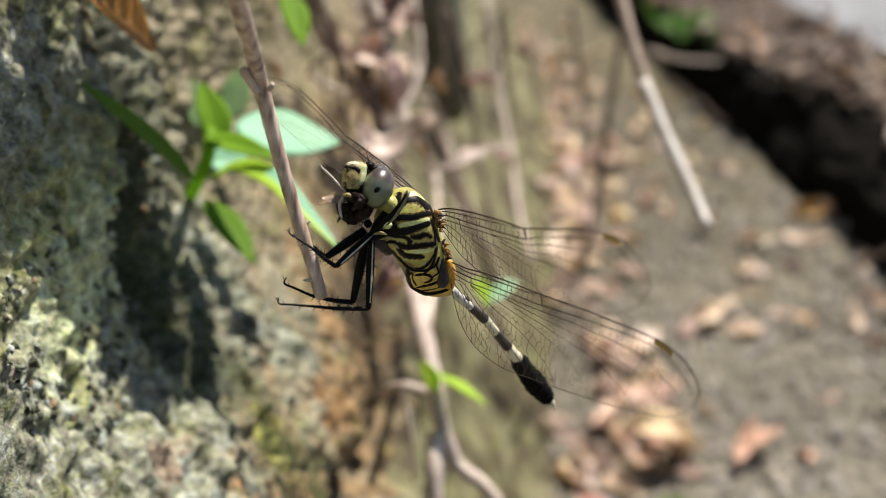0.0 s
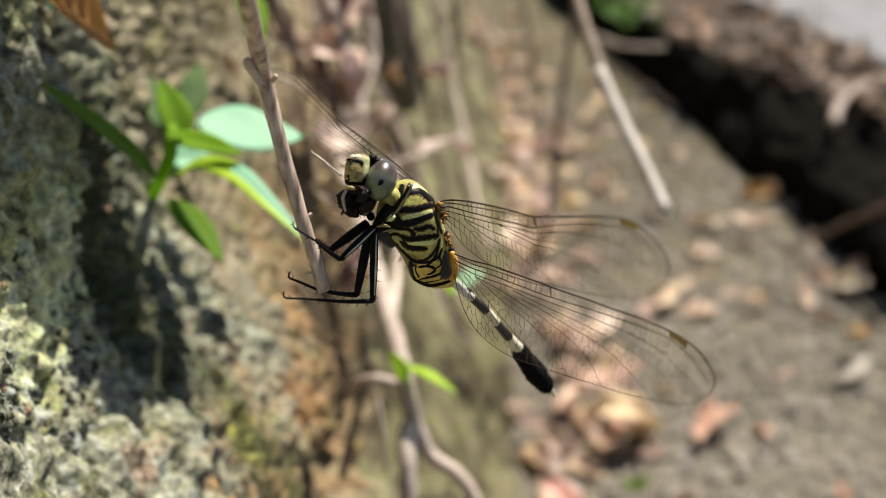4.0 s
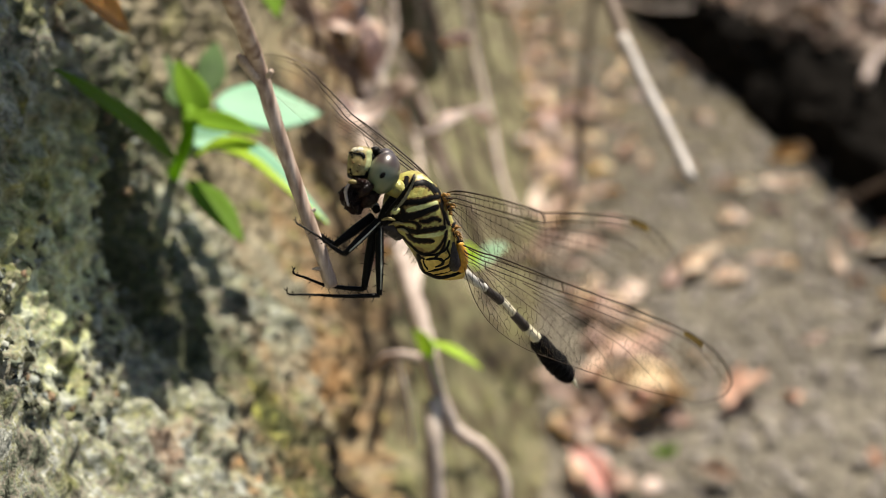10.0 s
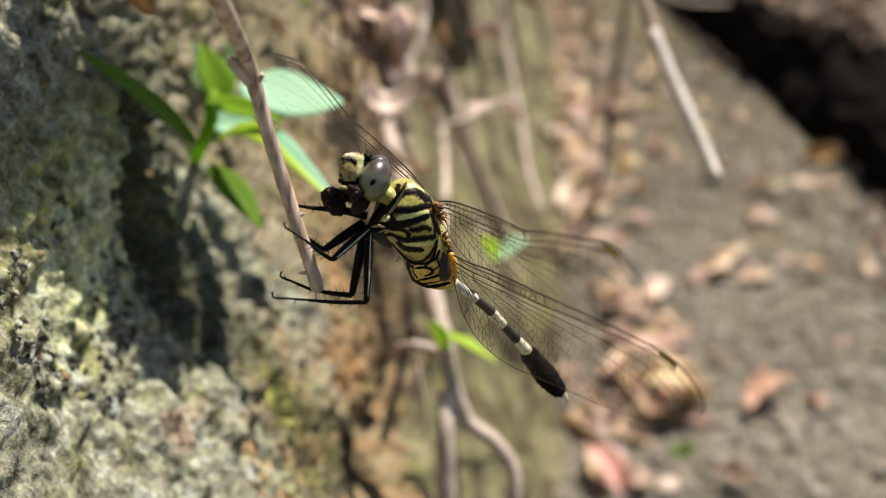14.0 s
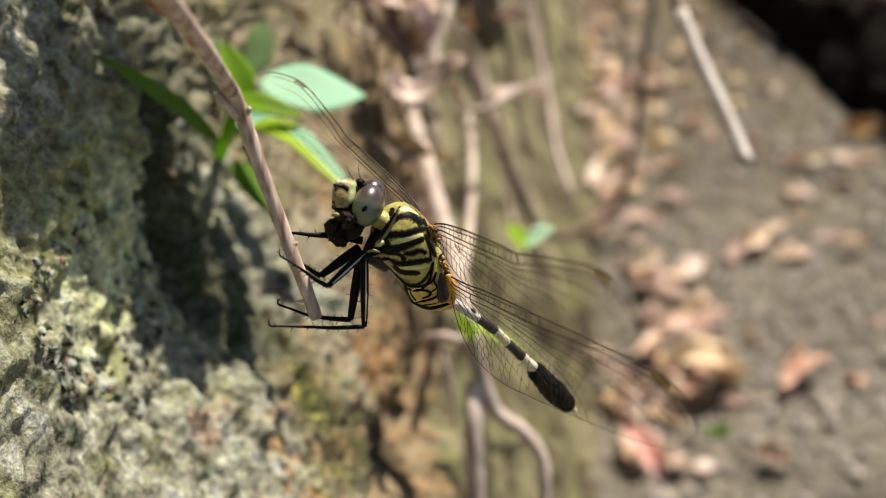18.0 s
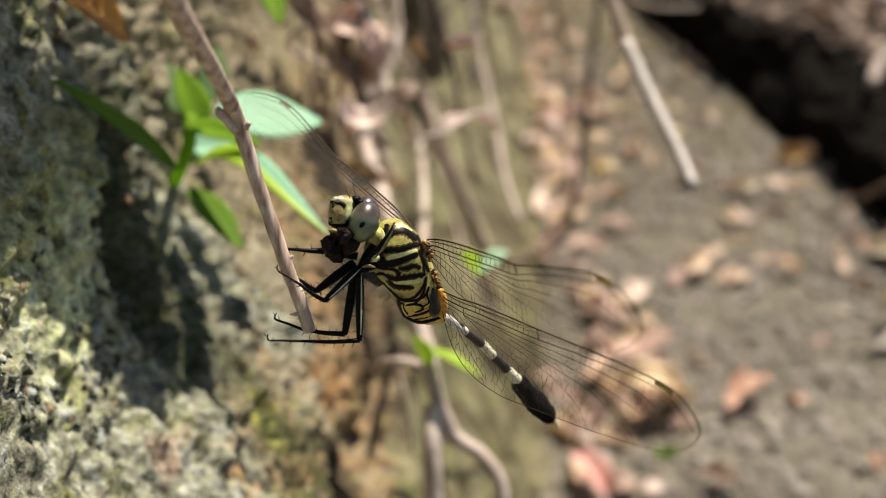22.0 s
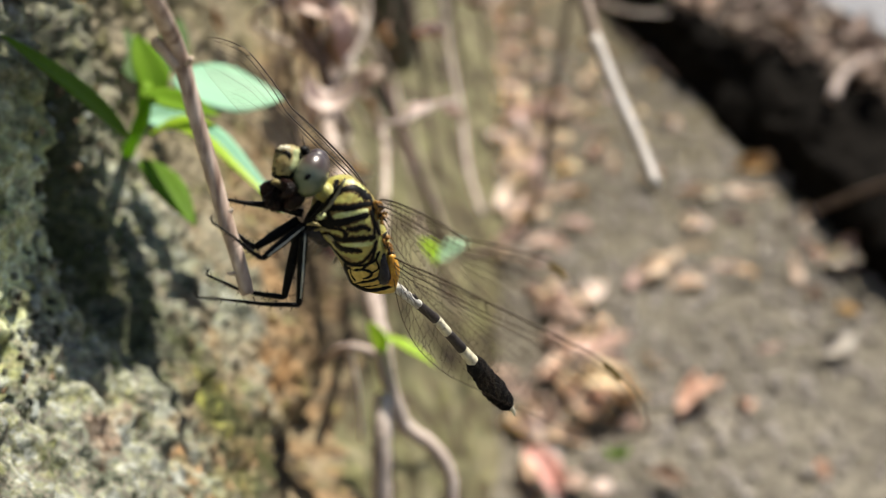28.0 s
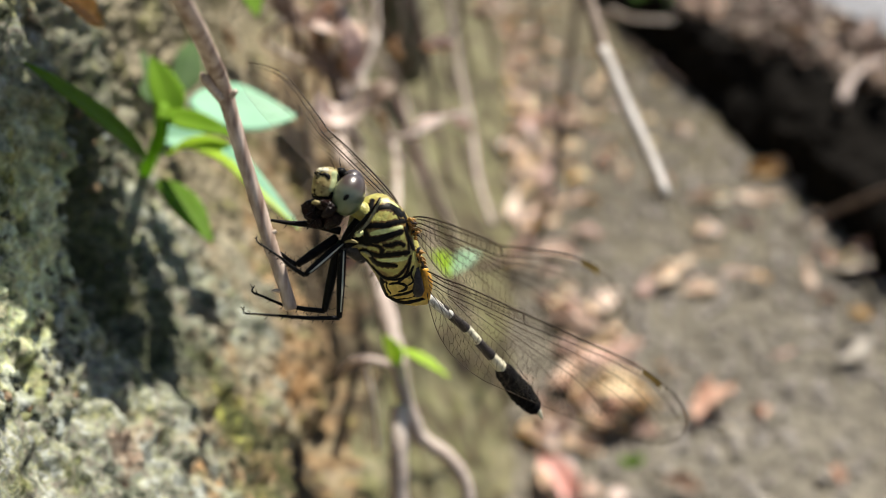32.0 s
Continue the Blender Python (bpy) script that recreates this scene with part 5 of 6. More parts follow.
for line in (
        [((-6.06, 8.01, -4.00), 0.43), ((-5.05, 8.66, -4.00), 0.41), ((-3.75, 8.88, -4.00), 0.52), ((-2.74, 8.30, -4.00), 0.61), ((-2.17, 7.58, -4.00), 0.32)],
        [((-7.07, 6.14, -4.00), 0.49), ((-5.77, 6.42, -4.00), 0.49), ((-4.33, 6.50, -4.00), 0.49), ((-2.89, 6.93, -4.00), 0.43), ((-1.30, 7.22, -4.00), 0.36)],
        [((-8.66, 4.40, -4.00), 0.55), ((-6.79, 4.55, -4.00), 0.61), ((-5.20, 4.62, -4.00), 0.61), ((-3.32, 5.34, -4.00), 0.46), ((-1.95, 5.92, -4.00), 0.41)],
        [((-8.37, 3.68, -4.00), 0.32), ((-6.79, 3.97, -4.00), 0.23), ((-5.05, 3.83, -4.00), 0.23), ((-4.48, 3.32, -4.00), 0.32), ((-4.62, 2.82, -4.00), 0.26)],
        [((-4.48, 3.97, -4.00), 0.20), ((-3.46, 3.97, -4.00), 0.35), ((-2.45, 4.33, -4.00), 0.32), ((-1.59, 3.97, -4.00), 0.26)],
        [((-6.21, 2.96, -4.00), 0.38), ((-4.91, 2.60, -4.00), 0.41), ((-3.18, 2.82, -4.00), 0.38), ((-1.01, 3.18, -4.00), 0.35)],
        [((-5.92, 2.82, -4.00), 0.35), ((-5.70, 2.09, -4.00), 0.35), ((-4.91, 1.52, -4.00), 0.38), ((-3.61, 1.44, -4.00), 0.38), ((-2.45, 1.37, -4.00), 0.23)],
        [((-6.79, 2.09, -4.00), 0.23), ((-5.34, 0.65, -4.00), 0.17), ((-3.90, -0.22, -4.00), 0.17), ((-2.45, 0.07, -4.00), 0.20), ((-1.30, 1.52, -4.00), 0.17), ((-0.87, 2.82, -4.00), 0.17)],
        [((-3.54, 10.03, -4.00), 0.29), ((-2.31, 8.59, -4.00), 0.32), ((-1.52, 7.00, -4.00), 0.29), ((-1.52, 5.56, -4.00), 0.23), ((-0.58, 3.39, -4.00), 0.23)],
        [((-1.01, 2.24, -4.00), 0.19), ((-1.44, 0.36, -4.00), 0.19), ((-2.89, -1.01, -4.00), 0.22), ((-4.76, -0.72, -4.00), 0.26)],
        [((-1.88, 6.42, -4.00), 0.14), ((-1.30, 4.69, -4.00), 0.13), ((-1.15, 3.25, -4.00), 0.14)],
        [((-7.80, 2.82, -4.00), 0.23), ((-6.79, 3.25, -4.00), 0.20), ((-6.06, 2.96, -4.00), 0.20)],
        [((-5.99, 9.74, -4.00), 0.3), ((-6.21, 8.73, -4.00), 0.45), ((-6.64, 7.58, -4.00), 0.5), ((-6.93, 6.57, -4.00), 0.5)],
        [((-5.05, 9.96, -4.00), 0.12), ((-5.49, 9.02, -4.00), 0.16), ((-5.92, 7.87, -4.00), 0.2)],
        [((-7.51, 5.99, -4.00), 0.43), ((-6.64, 5.41, -4.00), 0.41), ((-6.50, 4.55, -4.00), 0.38)]):
    drape("stripe_edge", skin, [(p, w * 1.5 + 0.05) for p, w in line], "stripe_brown", thorax, "", 0.045)
    drape("black_stripe", skin, line, "chitin_black", thorax, "", 0.085)
for line in (
        [((-5.20, 9.53, -4.00), 0.18), ((-4.04, 9.74, -4.00), 0.34), ((-3.03, 9.17, -4.00), 0.34), ((-2.38, 8.30, -4.00), 0.16)],
        [((-6.06, 5.27, -4.00), 0.34), ((-4.76, 5.63, -4.00), 0.46), ((-3.32, 5.99, -4.00), 0.42), ((-2.02, 6.42, -4.00), 0.30)],
        [((-5.05, 2.02, -4.00), 0.22), ((-3.75, 2.02, -4.00), 0.34), ((-2.02, 2.24, -4.00), 0.32), ((-1.30, 2.38, -4.00), 0.14)]):
    drape("pale_stripe", skin, line, "stripe_green", thorax, "pale yellow-green stripe", 0.05)
limb("prothorax", [(-6.58, 8.12, -5.50), (-7.61, 6.80, -5.50), (-8.64, 5.20, -5.60), (-9.50, 3.58, -5.40)], [0.7, 0.9, 0.95, 0.7], "chitin_black", fly)
limb("breast", [(-9.81, 3.66, -5.60), (-8.56, 3.32, -6.60), (-7.17, 2.47, -8.00)], [0.7, 1.1, 1.2], "umber_band", fly)
limb("shoulder_patch", [(-7.93, 5.05, -3.90), (-7.49, 5.26, -3.75), ((-6.92, 5.55, -3.80))], [0.2, 0.42, 0.2], "stripe_green", fly, "pale yellow-green patch", 10)
for pts in ([(-8.46, 3.50, -5.20), (-7.42, 3.78, -4.90), (-6.40, 3.63, -4.80)], [(-7.32, 3.00, -5.60), (-6.57, 2.85, -5.30), (-5.91, 2.41, -5.30)], [(-9.29, 4.14, -4.60), (-8.40, 4.34, -4.30), (-7.53, 4.13, -4.30)]):
    limb("shoulder_patch", pts, [0.08, 0.22, 0.08], "clypeus_tan", fly, "", 8)

# plates and hooks where the wings join, and the hind flap
rr = random.Random(8)
for a, c in (((-1.48, 7.60, -6.60), (-0.60, 5.14, -7.60)), ((-0.67, 3.81, -8.00), (0.45, 1.28, -9.20))):
    for tone, count in (("amber", 30), ("umber_band", 7)):
        bm = bmesh.new()
        for k in range(count):
            p = Vector(a).lerp(Vector(c), rr.random()) + Vector((rr.uniform(-0.4, 0.45), rr.uniform(-0.3, 0.3), rr.uniform(-0.4, 0.6)))
            d = Vector((rr.uniform(0.2, 1.0), rr.uniform(-0.9, 0.5), rr.uniform(-0.1, 0.6))).normalized() * rr.uniform(0.45, 1.0)
            w = rr.uniform(0.09, 0.19)
            tube(bm, spline([p, p + d * 0.5 + Vector((0, 0.14, 0.1)), p + d], 3).tolist(), [w, w * 1.25, w * 1.2, w, w * 0.8, w * 0.55, w * 0.25], 7)
        fpart("wing_joint", bm, tone, fly, "amber wing joint" if tone == "amber" else "dark hooks of the wing joint")
limb("flap", [(-0.45, 1.28, -8.60), (-0.15, -0.53, -9.20), (0.15, -2.05, -9.80), (0.46, -2.51, -10.00)], [0.5, 0.75, 0.8, 0.3], "umber_band", fly, "dark grey flap")
limb("flank", [(0.68, 1.21, -9.60), (1.07, -0.68, -10.20), (1.07, -2.68, -11.00)], [0.5, 0.85, 0.6], "flank_orange", fly, "orange flank")

# abdomen
bm = bmesh.new()
path = spline([(-3.23, -0.44, -11.40, 1.8), (-2.88, -1.30, -11.80, 2.15), (-1.91, -2.10, -12.00, 1.8), (-0.46, -2.55, -12.40, 1.55), (1.25, -2.88, -13.00, 1.0)], 6)
tube(bm, path[:, :3].tolist(), path[:, 3].tolist(), 28)
bmesh.ops.recalc_face_normals(bm, faces=bm.faces)
base_skin = (BVHTree.FromBMesh(bm), *skin)
swollen = fpart("swollen_base", bm, "yellow_lined", fly, "swollen yellow abdomen base with black lines")
drape("yellow_field", base_skin, [((-4.35, -1.15, -4.00), 0.55), ((-3.20, -1.55, -4.00), 1.25), ((-2.00, -1.70, -4.00), 1.5), ((-0.80, -1.40, -4.00), 1.45), ((0.40, -1.15, -4.00), 1.1)], "yellow_lined", swollen, "", 0.10)
for line in (
        [((-5.60, 1.00, -4.00), 0.10), ((-4.30, -0.20, -4.00), 0.17), ((-2.90, -0.42, -4.00), 0.14), ((-1.80, -0.15, -4.00), 0.16), ((-0.97, 0.40, -4.00), 0.16), ((-0.57, 1.51, -4.00), 0.12)],
        [((-4.63, -0.10, -4.00), 0.26), ((-4.39, -1.49, -4.00), 0.34), ((-3.86, -2.67, -4.00), 0.26)],
        [((-3.86, -2.67, -4.00), 0.20), ((-2.04, -3.40, -4.00), 0.24), ((-0.01, -3.05, -4.00), 0.22), ((1.30, -2.46, -4.00), 0.15)],
        [((-3.55, -0.96, -4.00), 0.15), ((-2.27, -0.87, -4.00), 0.20), ((-1.45, -1.16, -4.00), 0.26), ((-1.60, -1.65, -4.00), 0.24), ((-2.42, -1.95, -4.00), 0.12)],
        [((-3.35, -2.60, -4.00), 0.12), ((-1.13, -2.01, -4.00), 0.19), ((0.10, -1.05, -4.00), 0.16), ((0.50, -0.30, -4.00), 0.1)],
        [((-2.60, -3.00, -4.00), 0.10), ((-0.80, -2.62, -4.00), 0.14), ((0.90, -1.75, -4.00), 0.10)],
        [((-0.65, 1.20, -4.00), 0.10), ((-0.85, 0.40, -4.00), 0.12), ((-0.60, -0.55, -4.00), 0.14), ((-1.25, -1.10, -4.00), 0.12)],
        [((-3.95, -0.90, -4.00), 0.08), ((-3.75, -1.70, -4.00), 0.10), ((-3.30, -2.30, -4.00), 0.10)]):
    drape("dark_line", base_skin, line, "chitin_black", swollen, "", 0.2)
SEG = [((1.25, -2.96, -13.00), (3.02, -4.45, -15.60), 0.66, 0.62, "pale_grey"), ((3.02, -4.45, -15.60), (4.34, -5.47, -17.00), 0.62, 0.60, "pale_grey"), ((4.34, -5.47, -17.00), (6.72, -7.46, -19.40), 0.60, 0.68, "umber_band"), ((6.72, -7.46, -19.40), (8.46, -9.37, -21.00), 0.68, 0.66, "ivory"), ((8.46, -9.37, -21.00), (10.61, -11.71, -23.00), 0.66, 0.74, "umber_band"), ((10.61, -11.71, -23.00), (12.44, -13.72, -24.60), 0.74, 0.86, "ivory")]
for k, (a, c, r0, r1, mat) in enumerate(SEG):
    a, c = Vector(a), Vector(c)
    limb("segment", [a, a.lerp(c, 0.12), a.lerp(c, 0.5), a.lerp(c, 0.88), c], [r0 * 0.97, r0 * 1.04, (r0 + r1) / 2, r1 * 1.05, r1 * 0.97], mat, fly, "", 14)
limb("saddle", [(3.17, -4.04, -15.20), (3.67, -4.38, -15.90), (4.16, -4.89, -16.50)], [0.1, 0.4, 0.15], "umber_band", fly)
limb("club", [(12.08, -13.36, -24.40), (12.84, -14.38, -25.20), (14.10, -16.00, -26.60), (15.47, -17.65, -28.00), (16.86, -19.15, -29.40), (17.87, -20.27, -30.40), (18.26, -20.67, -30.70)], [0.95, 1.42, 1.52, 1.75, 1.48, 1.2, 0.5], "club_black", fly, "swollen black tail club", 16)
limb("tail_clasper", [(17.88, -19.74, -29.80), (18.58, -20.80, -30.40), (19.26, -22.02, -30.80)], [0.35, 0.42, 0.15], "ivory", fly, "pale tail clasper")
limb("tail_clasper", [(17.63, -20.30, -30.60), (18.24, -21.10, -31.20), (18.83, -21.61, -31.60)], [0.25, 0.28, 0.1], "chitin_black", fly)

# head
bm = bmesh.new()
ball(bm, (-9.66, 10.61, -5.60), (2.2, 2.5, 2.4), None, 16, 22)
head = fpart("head", bm, "umber_band", fly, "broad head with green eyes")
EYE = Matrix.Rotation(radians(-18), 3, "Z")
for c, r in (((-8.44, 10.08, -2.90), (2.0, 2.75, 2.5)), ((-8.98, 11.45, -8.20), (1.8, 2.3, 2.2))):
    bm = bmesh.new()
    ball(bm, c, r, EYE, 24, 32)
    fpart("eye", bm, "compound_eye", head, "glossy grey-green eye with a brown top")
bm = bmesh.new()
ball(bm, (-8.39, 9.64, -0.36), (0.48, 0.30, 0.09), Matrix.Rotation(radians(48), 3, "Z"), 8, 14)
fpart("eye_spot", bm, "chitin_black", head)
bm = loft([((-10.02, 13.20, -4.00), (-11.91, 13.40, -4.20), 0.8), ((-9.73, 12.75, -4.00), (-12.75, 12.95, -4.00), 1.8), ((-9.80, 11.89, -3.80), (-13.10, 12.03, -3.80), 2.25), ((-9.94, 10.74, -3.80), (-13.23, 10.86, -3.60), 2.4), ((-10.38, 9.73, -3.80), (-13.16, 9.85, -3.60), 2.0), ((-10.81, 9.30, -3.80), (-12.80, 9.42, -3.60), 1.2)], 28)
face_skin = (BVHTree.FromBMesh(bm),)
face = fpart("face", bm, "clypeus_tan", head, "tan yellow face")
drape("frons", face_skin, [((-10.35, 12.75, -1.00), 0.30), ((-10.05, 12.20, -1.00), 0.42), ((-10.12, 11.20, -1.00), 0.42), ((-10.55, 10.25, -1.00), 0.3)], "frons_green", face, "pale green forehead", 0.14)
drape("frons", face_skin, [((-12.60, 12.80, -1.00), 0.15), ((-11.80, 13.05, -1.00), 0.34), ((-10.85, 12.85, -1.00), 0.22)], "ivory", face, "", 0.1)
drape("frons_mark", face_skin, [((-13.02, 12.05, -1.00), 0.10), ((-12.75, 12.40, -1.00), 0.18), ((-12.30, 12.50, -1.00), 0.10), ((-11.80, 12.35, -1.00), 0.13), ((-11.20, 12.35, -1.00), 0.26), ((-10.85, 12.05, -1.00), 0.27), ((-10.80, 11.70, -1.00), 0.12)], "chitin_black", face, "", 0.16)
for x, y, w in ((-12.15, 11.25, 0.16), (-11.35, 10.95, 0.13), (-12.65, 10.35, 0.15), (-11.60, 10.15, 0.10)):
    drape("face_spot", face_skin, [((x - 0.14, y + 0.1, -1.00), w * 0.6), ((x, y, -1.00), w), ((x + 0.12, y - 0.12, -1.00), w * 0.6)], "stripe_brown", face, "", 0.08)
drape("cheek_line", face_skin, [((-9.85, 12.40, -1.00), 0.12), ((-9.82, 11.40, -1.00), 0.16), ((-10.15, 10.30, -1.00), 0.2), ((-10.65, 9.45, -1.00), 0.26)], "chitin_black", face, "", 0.2)
drape("cheek_line", face_skin, [((-13.15, 10.60, -1.00), 0.10), ((-13.05, 9.95, -1.00), 0.22), ((-12.72, 9.50, -1.00), 0.26), ((-11.81, 9.45, -1.00), 0.24), ((-10.68, 9.42, -1.00), 0.26)], "chitin_black", face, "", 0.14)
bm = bmesh.new()
ball(bm, (-9.65, 12.98, -3.60), (0.72, 0.55, 0.8), None, 10, 14)
ball(bm, (-9.05, 12.62, -3.40), (0.5, 0.42, 0.5), None, 8, 12)
fpart("vertex", bm, "chitin_black", head)
for p in ([(-10.28, 13.14, -2.80), (-10.80, 14.28, -2.20), (-11.06, 15.25, -2.00)], [(-9.90, 13.69, -5.00), (-10.21, 14.81, -5.20), (-10.10, 15.88, -5.60)]):
    limb("antenna", p, [0.06, 0.035, 0.015], "chitin_black", head, "", 6)
limb("labrum", [(-12.31, 9.04, -2.40), (-11.33, 8.64, -1.80), (-10.35, 8.58, -2.00)], [0.6, 0.75, 0.6], "mouth_brown", head)
limb("lip", [(-12.75, 8.80, -1.55), (-12.25, 8.90, -1.15), (-11.60, 8.80, -1.00)], [0.16, 0.28, 0.16], "clypeus_tan", head, "cream upper lip", 10)
limb("mandible", [(-10.18, 8.69, -1.60), (-10.72, 7.83, -1.40), (-11.47, 7.15, -1.80)], [0.8, 0.7, 0.25], "mouth_brown", head, "dark brown jaw")
limb("mandible", [(-11.74, 9.35, -4.50), (-12.44, 8.32, -4.20), (-12.08, 7.41, -3.60)], [0.8, 0.7, 0.3], "mouth_brown", head)
limb("palp", [(-12.20, 8.72, -2.00), (-11.39, 8.93, -1.00), (-10.67, 8.64, -0.90)], [0.2, 0.3, 0.2], "mouth_brown", head)
limb("chin", [(-9.59, 7.94, -3.00), (-10.32, 6.88, -3.20), (-11.22, 5.97, -3.60)], [0.9, 1.05, 0.5], "mouth_brown", head)
head.location.x = -0.0004
limb("neck", [(-8.46, 8.97, -5.20), (-7.16, 7.96, -5.40), (-6.03, 7.14, -6.20)], [1.2, 1.3, 1.7], "olive_thorax", fly)

# legs: thigh, shin with spines, foot with claws
def leg(hip, knee, ankle, toe, thick, seed, stripe=False):
    thigh = limb("leg", [hip, Vector(hip).lerp(Vector(knee), 0.5), knee], [thick, thick * 1.05, thick * 0.7], "chitin_black", fly, "spiny black leg", 10, 9, seed)
    if stripe:
        off = Vector((0.25, -0.1, thick * 0.75))
        limb("stripe", [Vector(hip) + off, Vector(hip).lerp(Vector(knee), 0.5) + off, Vector(hip).lerp(Vector(knee), 0.9) + off * 0.8], [thick * 0.15, thick * 0.28, thick * 0.14], "leg_cream", thigh, "cream stripe", 8, 0, 0)
    mid = Vector(knee).lerp(Vector(ankle), 0.5) + Vector((0, -0.15, 0))
    limb("shin", [knee, mid, ankle], [thick * 0.62, thick * 0.5, thick * 0.34], "chitin_black", thigh, "", 8, 11, seed + 1, holder=thigh)
    a, t = Vector(ankle), Vector(toe[0])
    limb("foot", [a, a.lerp(t, 0.6), t, toe[1]], [thick * 0.34, thick * 0.28, thick * 0.24, 0.06], "chitin_black", thigh, "", 7, 3, seed + 2, holder=thigh)


leg((-9.76, 4.00, -5.00), (-13.78, -0.21, -2.20), (-16.68, 2.02, -0.20), ((-19.50, 3.70, -0.40), (-19.78, 4.44, -1.20)), 0.50, 1, True)
leg((-10.63, 4.65, -6.60), (-15.31, 0.94, -4.60), (-16.98, 2.23, -3.60), ((-18.96, 3.23, -3.40), (-19.60, 3.82, -3.80)), 0.62, 4)
leg((-10.34, 3.45, -5.80), (-11.85, -4.96, -7.00), (-17.03, -4.11, -4.00), ((-20.28, -2.63, -2.40), (-20.07, -1.85, -2.40)), 0.60, 7)
leg((-9.59, 3.13, -4.80), (-9.64, -5.62, -5.30), (-16.68, -5.37, -1.60), ((-20.33, -5.05, 0.80), (-20.43, -4.21, 1.00)), 0.52, 10, True)
limb("fore_leg", [(-8.68, 4.84, -4.20), (-6.73, 7.08, -3.00), (-4.85, 9.62, -2.60)], [0.24, 0.25, 0.18], "chitin_black", fly, "folded black and grey fore leg", 10, 4, 14)
limb("fore_shin", [(-8.07, 4.83, -3.80), (-6.13, 6.92, -2.60), (-4.69, 9.73, -2.20)], [0.12, 0.19, 0.1], "shin_grey", fly, "", 8)
reach = limb("fore_leg", [(-10.17, 5.53, -6.40), (-13.47, 6.15, -5.60), (-16.20, 6.22, -4.20), (-18.30, 6.41, -3.80), (-20.00, 6.55, -3.60)], [0.55, 0.5, 0.3, 0.2, 0.1], "chitin_black", fly, "black fore leg that reaches for the twig", 8, 8, 20)
REACH_HIP = Vector((-10.17, 5.53, -6.40)) * 0.001

# hairs under the thorax
bm = bmesh.new()
for k in range(90):
    p = Vector((-9.29, 3.12, -4.60)).lerp(Vector((-4.41, -0.84, -10.00)), rr.random()) + Vector((rr.uniform(-0.3, 0.3), rr.uniform(-0.6, 0.4), rr.uniform(-1.0, 0.6)))
    q = p + Vector((rr.uniform(-0.9, -0.2), rr.uniform(-1.3, -0.5), rr.uniform(-0.3, 0.4)))
    tube(bm, [p, q], [0.028, 0.01], 3)
tagged(fpart("hair_fringe", bm, "hair", fly, "pale hair fringe"), kind="stuff")


# wings: a thin membrane with its net of veins
FORE_EDGE = ((0, -0.7, 1.6), (0.05, -1.05, 3.2), (0.12, -1.2, 5.2), (0.25, -1.05, 7.0), (0.4, -0.6, 7.6), (0.475, -0.25, 7.8), (0.55, -0.6, 7.9), (0.7, -1.15, 8.0), (0.82, -1.4, 7.7), (0.90, -0.9, 6.9), (0.96, 0.6, 5.5), (0.99, 2.0, 4.3), (1.0, 3.1, 3.5))
HIND_EDGE = ((0, 0.0, 2.2), (0.03, 0.0, 5.0), (0.08, 0.0, 8.0), (0.16, -0.3, 10.2), (0.28, -0.4, 11.2), (0.405, -0.4, 10.9), (0.58, -0.55, 10.2), (0.74, -0.6, 9.4), (0.845, -0.4, 8.6), (0.92, 0.4, 7.8), (0.97, 1.7, 6.3), (0.992, 2.8, 5.0), (1.0, 3.5, 4.0))
# the long veins: share of the way from the leading to the trailing edge, along the span
FORE_VEINS = (
    ((0.02, 0.10), (0.2, 0.085), (0.4, 0.05), (0.475, 0.0)),
    ((0.0, 0.30), (0.06, 0.21), (0.2, 0.19), (0.4, 0.175), (0.475, 0.155), (0.6, 0.115), (0.8, 0.105), (0.9, 0.15), (0.965, 0.34), (0.985, 0.5)),
    ((0.0, 0.46), (0.06, 0.36), (0.13, 0.31), (0.3, 0.27), (0.475, 0.245), (0.62, 0.225), (0.8, 0.29), (0.93, 0.56)),
    ((0.30, 0.28), (0.45, 0.34), (0.62, 0.38), (0.78, 0.50), (0.90, 0.80)),
    ((0.34, 0.34), (0.5, 0.44), (0.66, 0.56), (0.80, 0.84), (0.835, 1.0)),
    ((0.13, 0.37), (0.3, 0.42), (0.45, 0.53), (0.60, 0.74), (0.69, 1.0)),
    ((0.13, 0.40), (0.22, 0.52), (0.36, 0.64), (0.50, 0.86), (0.545, 1.0)),
    ((0.0, 0.66), (0.07, 0.52), (0.13, 0.55), (0.2, 0.68), (0.30, 0.84), (0.38, 1.0)),
    ((0.02, 0.78), (0.10, 0.70), (0.17, 0.84), (0.21, 1.0)))
